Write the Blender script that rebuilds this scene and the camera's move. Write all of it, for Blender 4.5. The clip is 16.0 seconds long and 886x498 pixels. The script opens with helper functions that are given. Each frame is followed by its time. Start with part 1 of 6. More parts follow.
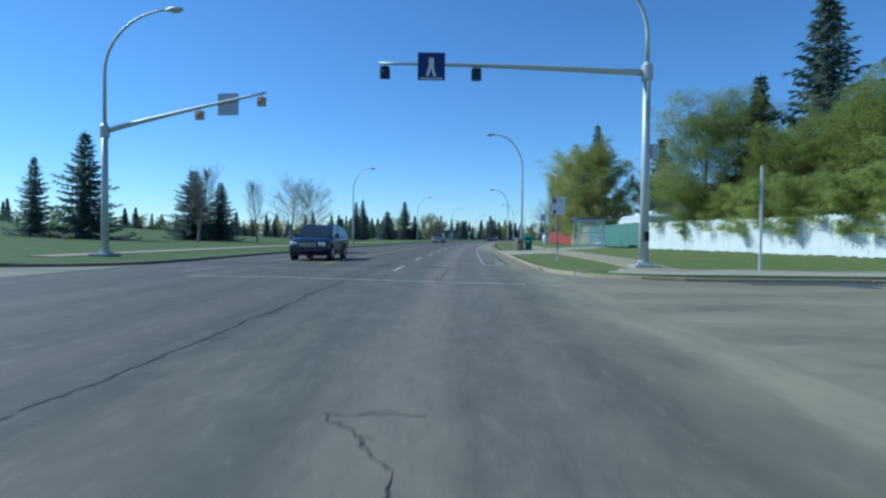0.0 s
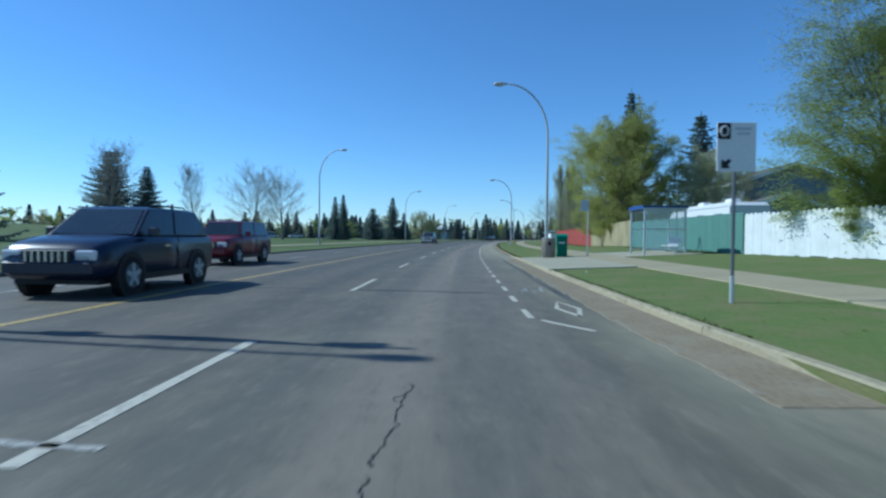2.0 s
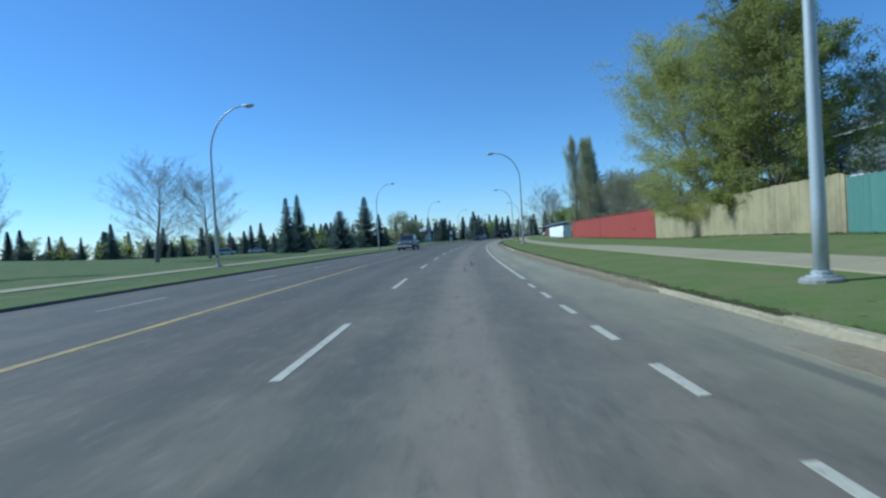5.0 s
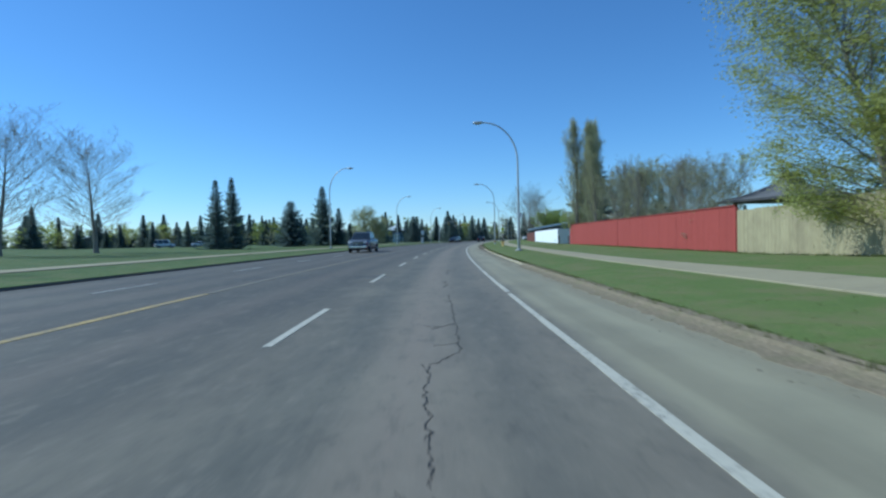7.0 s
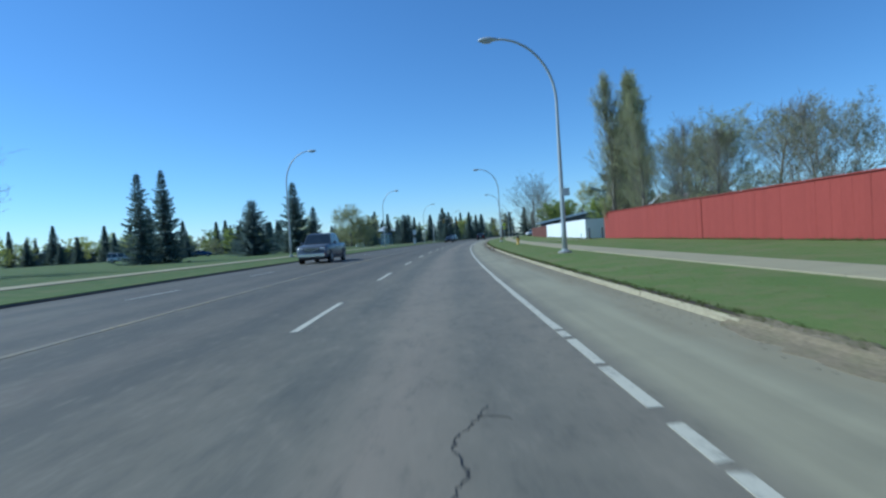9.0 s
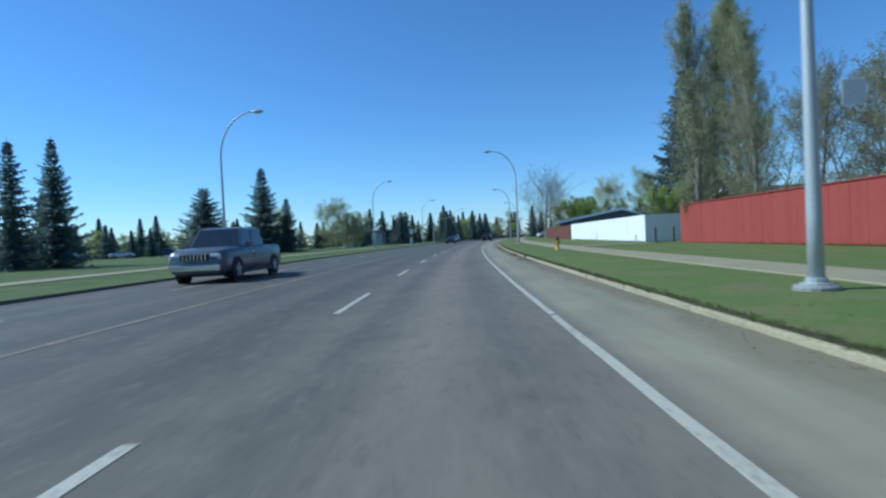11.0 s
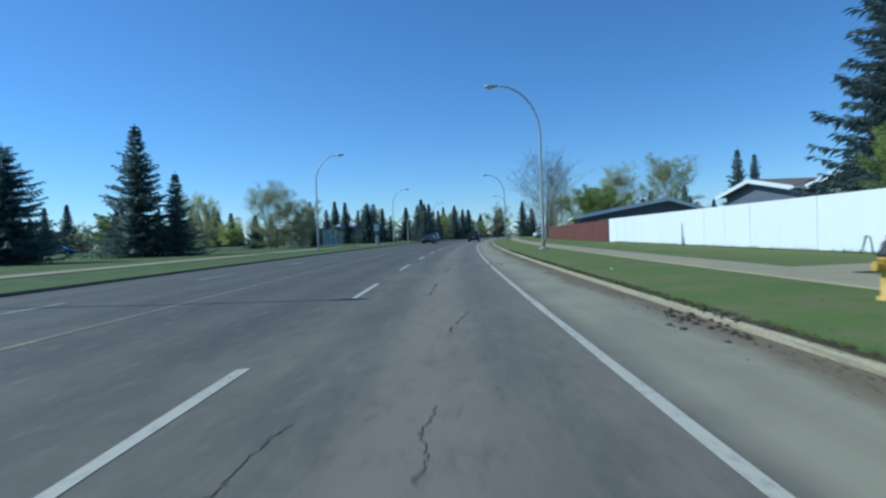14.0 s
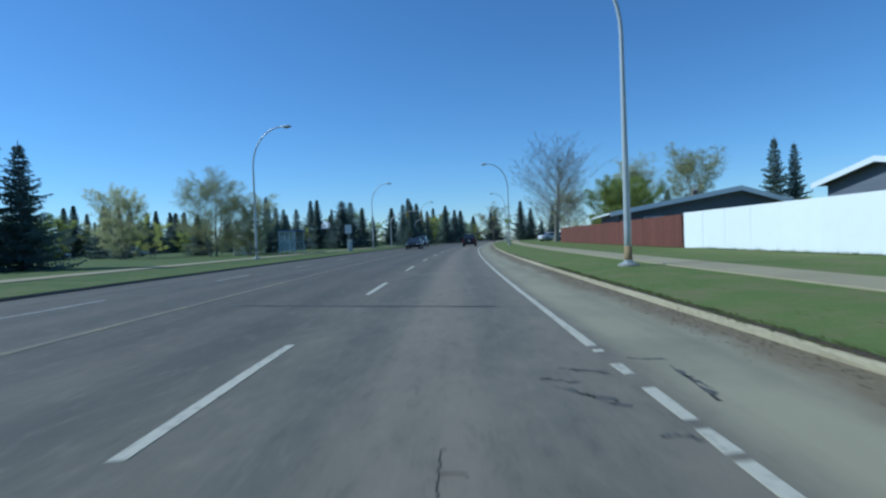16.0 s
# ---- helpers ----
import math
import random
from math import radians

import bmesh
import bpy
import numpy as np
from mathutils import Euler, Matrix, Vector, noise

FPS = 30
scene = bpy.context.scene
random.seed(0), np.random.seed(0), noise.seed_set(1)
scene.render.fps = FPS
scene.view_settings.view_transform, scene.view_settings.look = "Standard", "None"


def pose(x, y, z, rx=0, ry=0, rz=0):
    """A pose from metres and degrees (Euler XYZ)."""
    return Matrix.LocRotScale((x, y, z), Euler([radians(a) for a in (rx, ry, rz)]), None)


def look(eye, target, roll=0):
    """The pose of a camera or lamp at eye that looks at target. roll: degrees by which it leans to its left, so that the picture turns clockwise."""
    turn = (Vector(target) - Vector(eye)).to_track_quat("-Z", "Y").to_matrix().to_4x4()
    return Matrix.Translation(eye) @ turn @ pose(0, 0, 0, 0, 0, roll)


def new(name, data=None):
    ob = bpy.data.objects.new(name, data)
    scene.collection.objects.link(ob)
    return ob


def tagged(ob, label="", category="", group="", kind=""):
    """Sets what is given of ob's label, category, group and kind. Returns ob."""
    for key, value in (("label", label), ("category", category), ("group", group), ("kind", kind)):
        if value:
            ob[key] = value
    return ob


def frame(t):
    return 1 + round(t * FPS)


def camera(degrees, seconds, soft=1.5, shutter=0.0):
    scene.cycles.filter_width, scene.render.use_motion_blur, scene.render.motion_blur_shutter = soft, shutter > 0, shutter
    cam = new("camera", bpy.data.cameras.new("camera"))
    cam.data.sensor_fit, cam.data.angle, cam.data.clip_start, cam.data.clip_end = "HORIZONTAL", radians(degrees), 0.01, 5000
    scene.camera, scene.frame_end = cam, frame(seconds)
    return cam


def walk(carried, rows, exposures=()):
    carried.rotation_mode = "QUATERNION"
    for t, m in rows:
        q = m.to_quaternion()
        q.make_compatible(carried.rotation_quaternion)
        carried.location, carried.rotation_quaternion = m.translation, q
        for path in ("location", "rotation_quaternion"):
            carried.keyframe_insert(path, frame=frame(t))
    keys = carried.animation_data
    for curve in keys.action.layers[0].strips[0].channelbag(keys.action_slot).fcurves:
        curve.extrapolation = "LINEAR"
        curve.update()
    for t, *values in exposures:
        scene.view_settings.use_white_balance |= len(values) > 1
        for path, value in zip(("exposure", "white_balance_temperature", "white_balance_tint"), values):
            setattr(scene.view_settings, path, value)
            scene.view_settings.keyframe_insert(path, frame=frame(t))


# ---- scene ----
cam = camera(76.0, 16.0, soft=2.4, shutter=0.25)
# seconds, x, y, z, yaw, pitch, roll
PATH = [
    (0.0, 0.000, -0.000, 1.142, -0.09, -1.18, -0.61),
    (0.5, 0.108, 4.135, 1.148, -0.56, -0.31, 1.59),
    (1.0, 0.216, 8.234, 1.144, -1.66, -1.07, 1.44),
    (1.5, 0.336, 12.262, 1.141, -1.65, -1.29, 0.31),
    (2.0, 0.436, 16.140, 1.128, -0.74, -1.21, -0.57),
    (2.5, 0.534, 20.133, 1.112, -0.65, -0.69, -1.00),
    (3.0, 0.578, 24.455, 1.133, 0.62, -1.08, -1.46),
    (3.5, 0.610, 28.613, 1.135, 0.59, -0.92, 0.33),
    (4.0, 0.668, 32.740, 1.121, 0.11, -0.90, 1.91),
    (4.2, 0.704, 34.399, 1.147, -0.34, -0.90, 2.15),
    (6.3, 1.727, 51.510, 1.138, -4.96, -1.30, 4.13),
    (6.5, 1.883, 53.224, 1.145, -5.32, -1.26, 3.41),
    (7.0, 2.281, 57.550, 1.129, -4.99, -1.05, 1.17),
    (7.5, 2.669, 61.752, 1.142, -4.24, -1.26, 1.28),
    (8.0, 3.043, 65.877, 1.128, -4.00, -0.96, 1.54),
    (8.5, 3.439, 70.031, 1.143, -4.22, -1.27, 3.58),
    (9.0, 3.824, 74.205, 1.111, -5.46, -1.13, 3.56),
    (11.3, 5.677, 93.070, 1.132, -5.47, -1.09, 2.64),
    (11.5, 5.872, 94.760, 1.140, -5.81, -1.19, 2.59),
    (12.0, 6.372, 99.008, 1.124, -5.83, -1.27, 2.01),
    (12.5, 6.872, 103.268, 1.124, -5.80, -1.14, 2.29),
    (13.0, 7.377, 107.403, 1.143, -6.28, -1.14, 2.77),
    (13.5, 7.899, 111.563, 1.135, -6.80, -1.21, 2.88),
    (14.0, 8.442, 115.711, 1.135, -7.43, -1.30, 2.04),
    (14.5, 8.961, 119.862, 1.126, -7.56, -0.84, 1.99),
    (15.0, 9.561, 124.054, 1.140, -8.13, -0.88, 2.66),
    (15.5, 10.196, 128.249, 1.107, -8.32, -0.61, 2.46),
    (16.0, 10.837, 132.400, 1.128, -8.38, -0.98, 2.16),
]
walk(cam, [(t, pose(x, y, z, 90 + pitch, roll, yaw)) for t, x, y, z, yaw, pitch, roll in PATH],
     exposures=((0.0, 0.03, 5050.0, -1.5), (12.8, 0.02, 5050.0, -1.5), (14.2, -0.12, 5030.0, -1.5), (16.0, -0.15, 5030.0, -1.5)))

# ---- light: clear spring day, sun from the park side ----
SUN_EL, SUN_AZ = radians(42), Vector((-0.966, 0.259))
world = bpy.data.worlds.new("sky")
scene.world = world
world.use_nodes = True
wn = world.node_tree
sky = wn.nodes.new("ShaderNodeTexSky")
sky.sky_type, sky.sun_disc = "NISHITA", False
sky.sun_elevation, sky.sun_rotation = SUN_EL, math.atan2(SUN_AZ.x, SUN_AZ.y)
sky.air_density, sky.dust_density, sky.ozone_density = 0.95, 0.0, 7.4
wn.links.new(sky.outputs[0], wn.nodes["Background"].inputs[0])
wn.nodes["Background"].inputs[1].default_value = 0.119
sun = new("sun", bpy.data.lights.new("sun", "SUN"))
sun.data.energy, sun.data.angle, sun.data.color = 4.2, radians(0.55), (1.0, 0.95, 0.86)
sun.matrix_world = look((0, 0, 60), (-SUN_AZ.x * math.cos(SUN_EL) * 60, -SUN_AZ.y * math.cos(SUN_EL) * 60, 60 - math.sin(SUN_EL) * 60))


# ---- materials ----
def shader(name, rough=0.8, metal=0.0, spec=0.3):
    m = bpy.data.materials.new(name)
    m.use_nodes = True
    b = m.node_tree.nodes["Principled BSDF"]
    b.inputs["Roughness"].default_value, b.inputs["Metallic"].default_value = rough, metal
    b.inputs["Specular IOR Level"].default_value = spec
    return m, m.node_tree, b


def node(nt, kind, **inputs):
    n = nt.nodes.new(kind)
    for key, value in inputs.items():
        n.inputs[key.replace("_", " ")].default_value = value
    return n


def noise_tex(nt, coord, scale, detail=4.0, rough=0.6):
    n = node(nt, "ShaderNodeTexNoise", Scale=scale, Detail=detail, Roughness=rough)
    nt.links.new(coord, n.inputs["Vector"])
    return n.outputs["Fac"]


def ramp(nt, fac, lo, hi):
    n = node(nt, "ShaderNodeMapRange")
    n.clamp = True
    n.inputs["From Min"].default_value, n.inputs["From Max"].default_value = lo, hi
    nt.links.new(fac, n.inputs["Value"])
    return n.outputs["Result"]


def blend(nt, fac, a, b):
    n = nt.nodes.new("ShaderNodeMix")
    n.data_type = "RGBA"
    for value, k in ((fac, 0), (a, 6), (b, 7)):
        if isinstance(value, tuple):
            n.inputs[k].default_value = (*value, 1.0)
        elif isinstance(value, float):
            n.inputs[k].default_value = value
        else:
            nt.links.new(value, n.inputs[k])
    return n.outputs[2]


def math_node(nt, op, a, b=0.0):
    n = nt.nodes.new("ShaderNodeMath")
    n.operation = op
    for k, value in ((0, a), (1, b)):
        if isinstance(value, (int, float)):
            n.inputs[k].default_value = value
        else:
            nt.links.new(value, n.inputs[k])
    return n.outputs[0]


def bumped(nt, b, fac, strength, distance=0.02):
    n = node(nt, "ShaderNodeBump", Strength=strength, Distance=distance)
    nt.links.new(fac, n.inputs["Height"])
    nt.links.new(n.outputs[0], b.inputs["Normal"])


def surface(name, base, dark, fine=30.0, coarse=1.2, rough=0.8, metal=0.0, bump=0.2, spec=0.3, stain=None, vary=0.0, stretch=(1, 1, 1), placed=False):
    """Two scales of variation between base and dark; stain is a third colour in coarse patches; vary: piece by piece; placed: pattern runs on from piece to piece."""
    m, nt, b = shader(name, rough, metal, spec)
    tc = nt.nodes.new("ShaderNodeTexCoord")
    gp = nt.nodes.new("ShaderNodeNewGeometry")
    mp = node(nt, "ShaderNodeMapping")
    mp.inputs["Scale"].default_value = stretch
    nt.links.new(gp.outputs["Position"] if placed else tc.outputs["Object"], mp.inputs["Vector"])
    f1 = noise_tex(nt, mp.outputs[0], fine)
    f2 = noise_tex(nt, gp.outputs["Position"] if placed else mp.outputs[0], coarse, 5.0)
    col = blend(nt, ramp(nt, f1, 0.35, 0.7), base, dark)
    col = blend(nt, math_node(nt, "MULTIPLY", ramp(nt, f2, 0.45, 0.75), 0.6), col, stain or dark)
    if vary:
        oi = nt.nodes.new("ShaderNodeObjectInfo")
        v = math_node(nt, "MULTIPLY", oi.outputs["Random"], vary)
        col = blend(nt, v, col, tuple(c * 0.45 for c in dark))
    nt.links.new(col, b.inputs["Base Color"])
    nt.links.new(ramp(nt, f2, -0.6, 1.4), b.inputs["Roughness"]) if rough is None else None
    if bump:
        bumped(nt, b, f1, bump)
    return m


def foliage(name, light, dark, through_light=0.35):
    m, nt, b = shader(name, 0.65, 0.0, 0.25)
    g = nt.nodes.new("ShaderNodeNewGeometry")
    oi = nt.nodes.new("ShaderNodeObjectInfo")
    col = blend(nt, g.outputs["Random Per Island"], dark, light)
    col = blend(nt, math_node(nt, "MULTIPLY", oi.outputs["Random"], 0.35), col, tuple(c * 0.75 for c in dark))
    nt.links.new(col, b.inputs["Base Color"])
    t = nt.nodes.new("ShaderNodeBsdfTranslucent")
    nt.links.new(col, t.inputs["Color"])
    mix = node(nt, "ShaderNodeMixShader", Fac=through_light)
    nt.links.new(b.outputs[0], mix.inputs[1])
    nt.links.new(t.outputs[0], mix.inputs[2])
    nt.links.new(mix.outputs[0], nt.nodes["Material Output"].inputs["Surface"])
    return m


def asphalt_material():
    m, nt, b = shader("asphalt", 0.75, 0.0, 0.35)
    uv = nt.nodes.new("ShaderNodeUVMap")
    sep = nt.nodes.new("ShaderNodeSeparateXYZ")
    nt.links.new(uv.outputs[0], sep.inputs[0])
    u, v = sep.outputs[0], sep.outputs[1]
    mp = node(nt, "ShaderNodeMapping")
    mp.inputs["Scale"].default_value = (1.0, 0.06, 1.0)
    nt.links.new(uv.outputs[0], mp.inputs["Vector"])
    mp2 = node(nt, "ShaderNodeMapping")
    mp2.inputs["Scale"].default_value = (1.0, 0.3, 1.0)
    nt.links.new(uv.outputs[0], mp2.inputs["Vector"])
    streak = noise_tex(nt, mp.outputs[0], 1.6, 5.0)
    patch = noise_tex(nt, uv.outputs[0], 0.35, 6.0, 0.65)
    grain = noise_tex(nt, uv.outputs[0], 90.0, 3.0)
    speck = noise_tex(nt, uv.outputs[0], 18.0, 4.0, 0.7)
    col = blend(nt, ramp(nt, grain, 0.3, 0.7), (0.093, 0.083, 0.065), (0.164, 0.149, 0.107))
    col = blend(nt, math_node(nt, "MULTIPLY", ramp(nt, streak, 0.44, 0.62), 0.75), col, (0.061, 0.059, 0.047))
    col = blend(nt, math_node(nt, "MULTIPLY", ramp(nt, patch, 0.5, 0.68), 0.7), col, (0.197, 0.178, 0.125))
    # wear, plus a paler right side that stands for lens falloff
    worn = math_node(nt, "MULTIPLY", ramp(nt, v, 18.0, 62.0), math_node(nt, "MULTIPLY", ramp(nt, streak, 0.2, 0.65), 0.56))
    worn = math_node(nt, "MULTIPLY", worn, ramp(nt, u, -1.5, 0.6))
    col = blend(nt, worn, col, (0.217, 0.188, 0.136))
    blot = noise_tex(nt, mp2.outputs[0], 1.0, 6.0, 0.7)
    col = blend(nt, math_node(nt, "MULTIPLY", ramp(nt, blot, 0.52, 0.64), 0.38), col, (0.069, 0.068, 0.055))
    col = blend(nt, math_node(nt, "MULTIPLY", ramp(nt, blot, 0.46, 0.34), 0.35), col, (0.207, 0.180, 0.129))
    # darker rubbered wheel paths, paler lane middles; a lane is 3.3 m wide
    lane = math_node(nt, "PINGPONG", math_node(nt, "ADD", math_node(nt, "ADD", u, 33.3), math_node(nt, "MULTIPLY", math_node(nt, "SUBTRACT", streak, 0.5), 0.6)), 1.665)
    path = math_node(nt, "MULTIPLY", ramp(nt, math_node(nt, "ABSOLUTE", math_node(nt, "SUBTRACT", lane, 0.85)), 0.5, 0.12), 0.62)
    path = math_node(nt, "MULTIPLY", path, ramp(nt, blot, 0.25, 0.55))
    col = blend(nt, path, col, (0.071, 0.073, 0.060))
    mid = math_node(nt, "MULTIPLY", math_node(nt, "MULTIPLY", ramp(nt, lane, 1.15, 1.6), 0.6), ramp(nt, streak, 0.3, 0.6))
    col = blend(nt, mid, col, (0.228, 0.184, 0.138))
    # near lane paler than the lanes beyond the dashed line: lens falloff in the colour
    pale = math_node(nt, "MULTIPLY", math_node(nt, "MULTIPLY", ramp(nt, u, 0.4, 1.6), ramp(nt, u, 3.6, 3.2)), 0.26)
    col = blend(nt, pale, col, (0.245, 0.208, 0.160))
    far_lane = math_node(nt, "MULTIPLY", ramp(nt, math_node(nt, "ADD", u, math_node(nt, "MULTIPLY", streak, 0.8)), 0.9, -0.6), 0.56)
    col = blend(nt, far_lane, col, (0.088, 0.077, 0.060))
    # mottling of old binder and polished stone
    mottle = noise_tex(nt, mp2.outputs[0], 5.5, 7.0, 0.78)
    col = blend(nt, math_node(nt, "MULTIPLY", ramp(nt, mottle, 0.52, 0.66), 0.42), col, (0.066, 0.064, 0.052))
    col = blend(nt, math_node(nt, "MULTIPLY", ramp(nt, mottle, 0.47, 0.34), 0.40), col, (0.235, 0.205, 0.155))
    # dark stains soaked in along the cross cracks
    for slope, v0, reach, far in ((0.167, 28.08, -4.5, 3.4), (0.277, 116.37, -5.0, 5.0), (0.47, 142.6, -3.5, 3.2)):
        line = math_node(nt, "ADD", v, math_node(nt, "MULTIPLY", u, slope))
        line = math_node(nt, "ABSOLUTE", math_node(nt, "SUBTRACT", math_node(nt, "ADD", line, math_node(nt, "MULTIPLY", speck, 0.12)), v0 + 0.06))
        stain = math_node(nt, "MULTIPLY", ramp(nt, line, 0.17, 0.03), math_node(nt, "MULTIPLY", ramp(nt, u, reach, reach + 1.5), ramp(nt, u, far, far - 0.8)))
        col = blend(nt, math_node(nt, "MULTIPLY", stain, ramp(nt, blot, 0.2, 0.6)), col, (0.060, 0.057, 0.050))
    # scraped ghost of an old line, by the bus stop
    ghost = ramp(nt, math_node(nt, "ABSOLUTE", math_node(nt, "SUBTRACT", math_node(nt, "ADD", u, math_node(nt, "MULTIPLY", streak, 0.3)), 2.06)), 0.11, 0.03)
    ghost = math_node(nt, "MULTIPLY", ghost, math_node(nt, "MULTIPLY", ramp(nt, v, 31.0, 35.0), ramp(nt, v, 52.0, 42.0)))
    col = blend(nt, math_node(nt, "MULTIPLY", ghost, ramp(nt, speck, 0.35, 0.6)), col, (0.235, 0.200, 0.155))
    # grey-green dust carried to the gutters
    dust_r = ramp(nt, math_node(nt, "ADD", u, math_node(nt, "MULTIPLY", streak, 0.8)), 3.8, 4.9)
    col = blend(nt, math_node(nt, "MULTIPLY", dust_r, ramp(nt, blot, 0.85, 0.25)), col, (0.310, 0.278, 0.178))
    lane_dust = ramp(nt, math_node(nt, "ADD", u, math_node(nt, "MULTIPLY", streak, 0.25)), 3.42, 3.75)
    lane_dust = math_node(nt, "MULTIPLY", lane_dust, ramp(nt, v, 42.0, 62.0))
    lane_dust = math_node(nt, "MULTIPLY", lane_dust, ramp(nt, patch, 0.1, 0.55))
    col = blend(nt, math_node(nt, "MULTIPLY", lane_dust, 0.85), col, (0.325, 0.292, 0.190))
    # tyre-swept bands along the cycle lane
    mp3 = node(nt, "ShaderNodeMapping")
    mp3.inputs["Scale"].default_value = (2.2, 0.05, 1.0)
    nt.links.new(uv.outputs[0], mp3.inputs["Vector"])
    band = noise_tex(nt, mp3.outputs[0], 1.0, 4.0, 0.55)
    swept = math_node(nt, "MULTIPLY", ramp(nt, u, 3.45, 3.7), ramp(nt, band, 0.45, 0.68))
    col = blend(nt, math_node(nt, "MULTIPLY", swept, 0.4), col, (0.165, 0.146, 0.098))
    silt = ramp(nt, math_node(nt, "ADD", u, math_node(nt, "MULTIPLY", patch, 1.6)), 5.15, 5.45)
    silt = math_node(nt, "MULTIPLY", silt, ramp(nt, v, 50.0, 118.0))
    col = blend(nt, math_node(nt, "MULTIPLY", silt, 0.85), col, (0.165, 0.125, 0.070))
    # old tar seam along the gutter by the bus stop
    seam = math_node(nt, "ADD", u, math_node(nt, "ADD", math_node(nt, "MULTIPLY", streak, 0.35), math_node(nt, "MULTIPLY", speck, 0.12)))
    seam = ramp(nt, math_node(nt, "ABSOLUTE", math_node(nt, "SUBTRACT", seam, 4.52)), 0.13, 0.06)
    seam = math_node(nt, "MULTIPLY", seam, math_node(nt, "MULTIPLY", ramp(nt, v, 23.0, 27.0), ramp(nt, v, 48.0, 43.0)))
    col = blend(nt, math_node(nt, "MULTIPLY", seam, ramp(nt, blot, 0.85, 0.3)), col, (0.055, 0.055, 0.052))
    dust_l = ramp(nt, math_node(nt, "ADD", u, math_node(nt, "MULTIPLY", streak, 0.8)), -9.0, -9.9)
    col = blend(nt, math_node(nt, "MULTIPLY", dust_l, 0.6), col, (0.152, 0.145, 0.104))
    col = blend(nt, math_node(nt, "MULTIPLY", ramp(nt, speck, 0.66, 0.74), 0.5), col, (0.193, 0.185, 0.149))
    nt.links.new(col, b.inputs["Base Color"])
    bumped(nt, b, grain, 0.35, 0.01)
    return m


def grass_material():
    m, nt, b = shader("grass", 0.9, 0.0, 0.15)
    tc = nt.nodes.new("ShaderNodeTexCoord")
    co = tc.outputs["Object"]
    big, mid, clump, fine = noise_tex(nt, co, 0.07, 4.0), noise_tex(nt, co, 0.7, 6.0, 0.7), noise_tex(nt, co, 4.5, 5.0, 0.75), noise_tex(nt, co, 34.0, 3.0)
    col = blend(nt, ramp(nt, fine, 0.3, 0.7), (0.088, 0.126, 0.034), (0.180, 0.224, 0.066))
    col = blend(nt, math_node(nt, "MULTIPLY", ramp(nt, clump, 0.46, 0.66), 0.25), col, (0.080, 0.112, 0.026))
    col = blend(nt, math_node(nt, "MULTIPLY", ramp(nt, mid, 0.46, 0.7), 0.5), col, (0.205, 0.212, 0.078))
    col = blend(nt, math_node(nt, "MULTIPLY", ramp(nt, big, 0.4, 0.7), 0.5), col, (0.102, 0.150, 0.040))
    col = blend(nt, math_node(nt, "MULTIPLY", ramp(nt, math_node(nt, "ADD", mid, math_node(nt, "MULTIPLY", clump, 0.5)), 0.70, 0.88), 0.6), col, (0.185, 0.160, 0.080))
    # the park's grass, left of the road, is coloured darker, partly for lens falloff
    sep = nt.nodes.new("ShaderNodeSeparateXYZ")
    nt.links.new(co, sep.inputs[0])
    bend = math_node(nt, "ADD", math_node(nt, "MULTIPLY", math_node(nt, "MULTIPLY", sep.outputs[1], sep.outputs[1]), 0.000547), math_node(nt, "MULTIPLY", sep.outputs[1], 0.0105))
    park = ramp(nt, math_node(nt, "SUBTRACT", sep.outputs[0], bend), -9.0, -14.0)
    col = blend(nt, math_node(nt, "MULTIPLY", park, ramp(nt, mid, 0.8, 0.2)), col, (0.062, 0.100, 0.038))
    nt.links.new(col, b.inputs["Base Color"])
    bumped(nt, b, math_node(nt, "ADD", fine, clump), 0.5, 0.05)
    return m


def paint_material(name, color, under, wear=0.55):
    m, nt, b = shader(name, 0.6, 0.0, 0.35)
    tc = nt.nodes.new("ShaderNodeTexCoord")
    f, g = noise_tex(nt, tc.outputs["Object"], 14.0, 6.0, 0.75), noise_tex(nt, tc.outputs["Object"], 1.1, 3.0)
    k = ramp(nt, math_node(nt, "ADD", f, math_node(nt, "MULTIPLY", g, 0.35)), wear + 0.15, wear + 0.3)
    nt.links.new(blend(nt, k, color, under), b.inputs["Base Color"])
    return m


def clear_glass(name, tint=(0.75, 0.85, 0.85), alpha=0.25):
    m, nt, b = shader(name, 0.05, 0.0, 0.5)
    b.inputs["Base Color"].default_value = (*tint, 1)
    b.inputs["Alpha"].default_value = alpha
    return m


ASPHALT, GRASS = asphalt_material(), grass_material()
CONCRETE = surface("concrete", (0.370, 0.322, 0.200), (0.300, 0.258, 0.158), 40, 0.8, 0.9, bump=0.25, stain=(0.27, 0.232, 0.148), vary=0.12)
PAD = surface("pale_cast_concrete", (0.40, 0.37, 0.265), (0.33, 0.30, 0.21), 40, 0.8, 0.9, bump=0.25, stain=(0.29, 0.26, 0.18), vary=0.1)
KERB = surface("kerb_concrete", (0.44, 0.38, 0.245), (0.28, 0.24, 0.15), 22, 1.6, 0.9, bump=0.5, vary=0.2, stain=(0.33, 0.28, 0.18))
# gutter dirt and the left kerb face's shade, both in this dark colour
KERB_DARK = surface("dirty_shaded_kerb_concrete", (0.17, 0.155, 0.13), (0.10, 0.092, 0.08), 22, 1.6, 0.95, bump=0.5)
SOIL = surface("soil", (0.085, 0.062, 0.040), (0.050, 0.038, 0.026), 20, 2.0, 0.95, bump=0.8)
WHITE_LINE = paint_material("white_road_paint", (0.49, 0.455, 0.355), (0.22, 0.20, 0.16), 0.54)
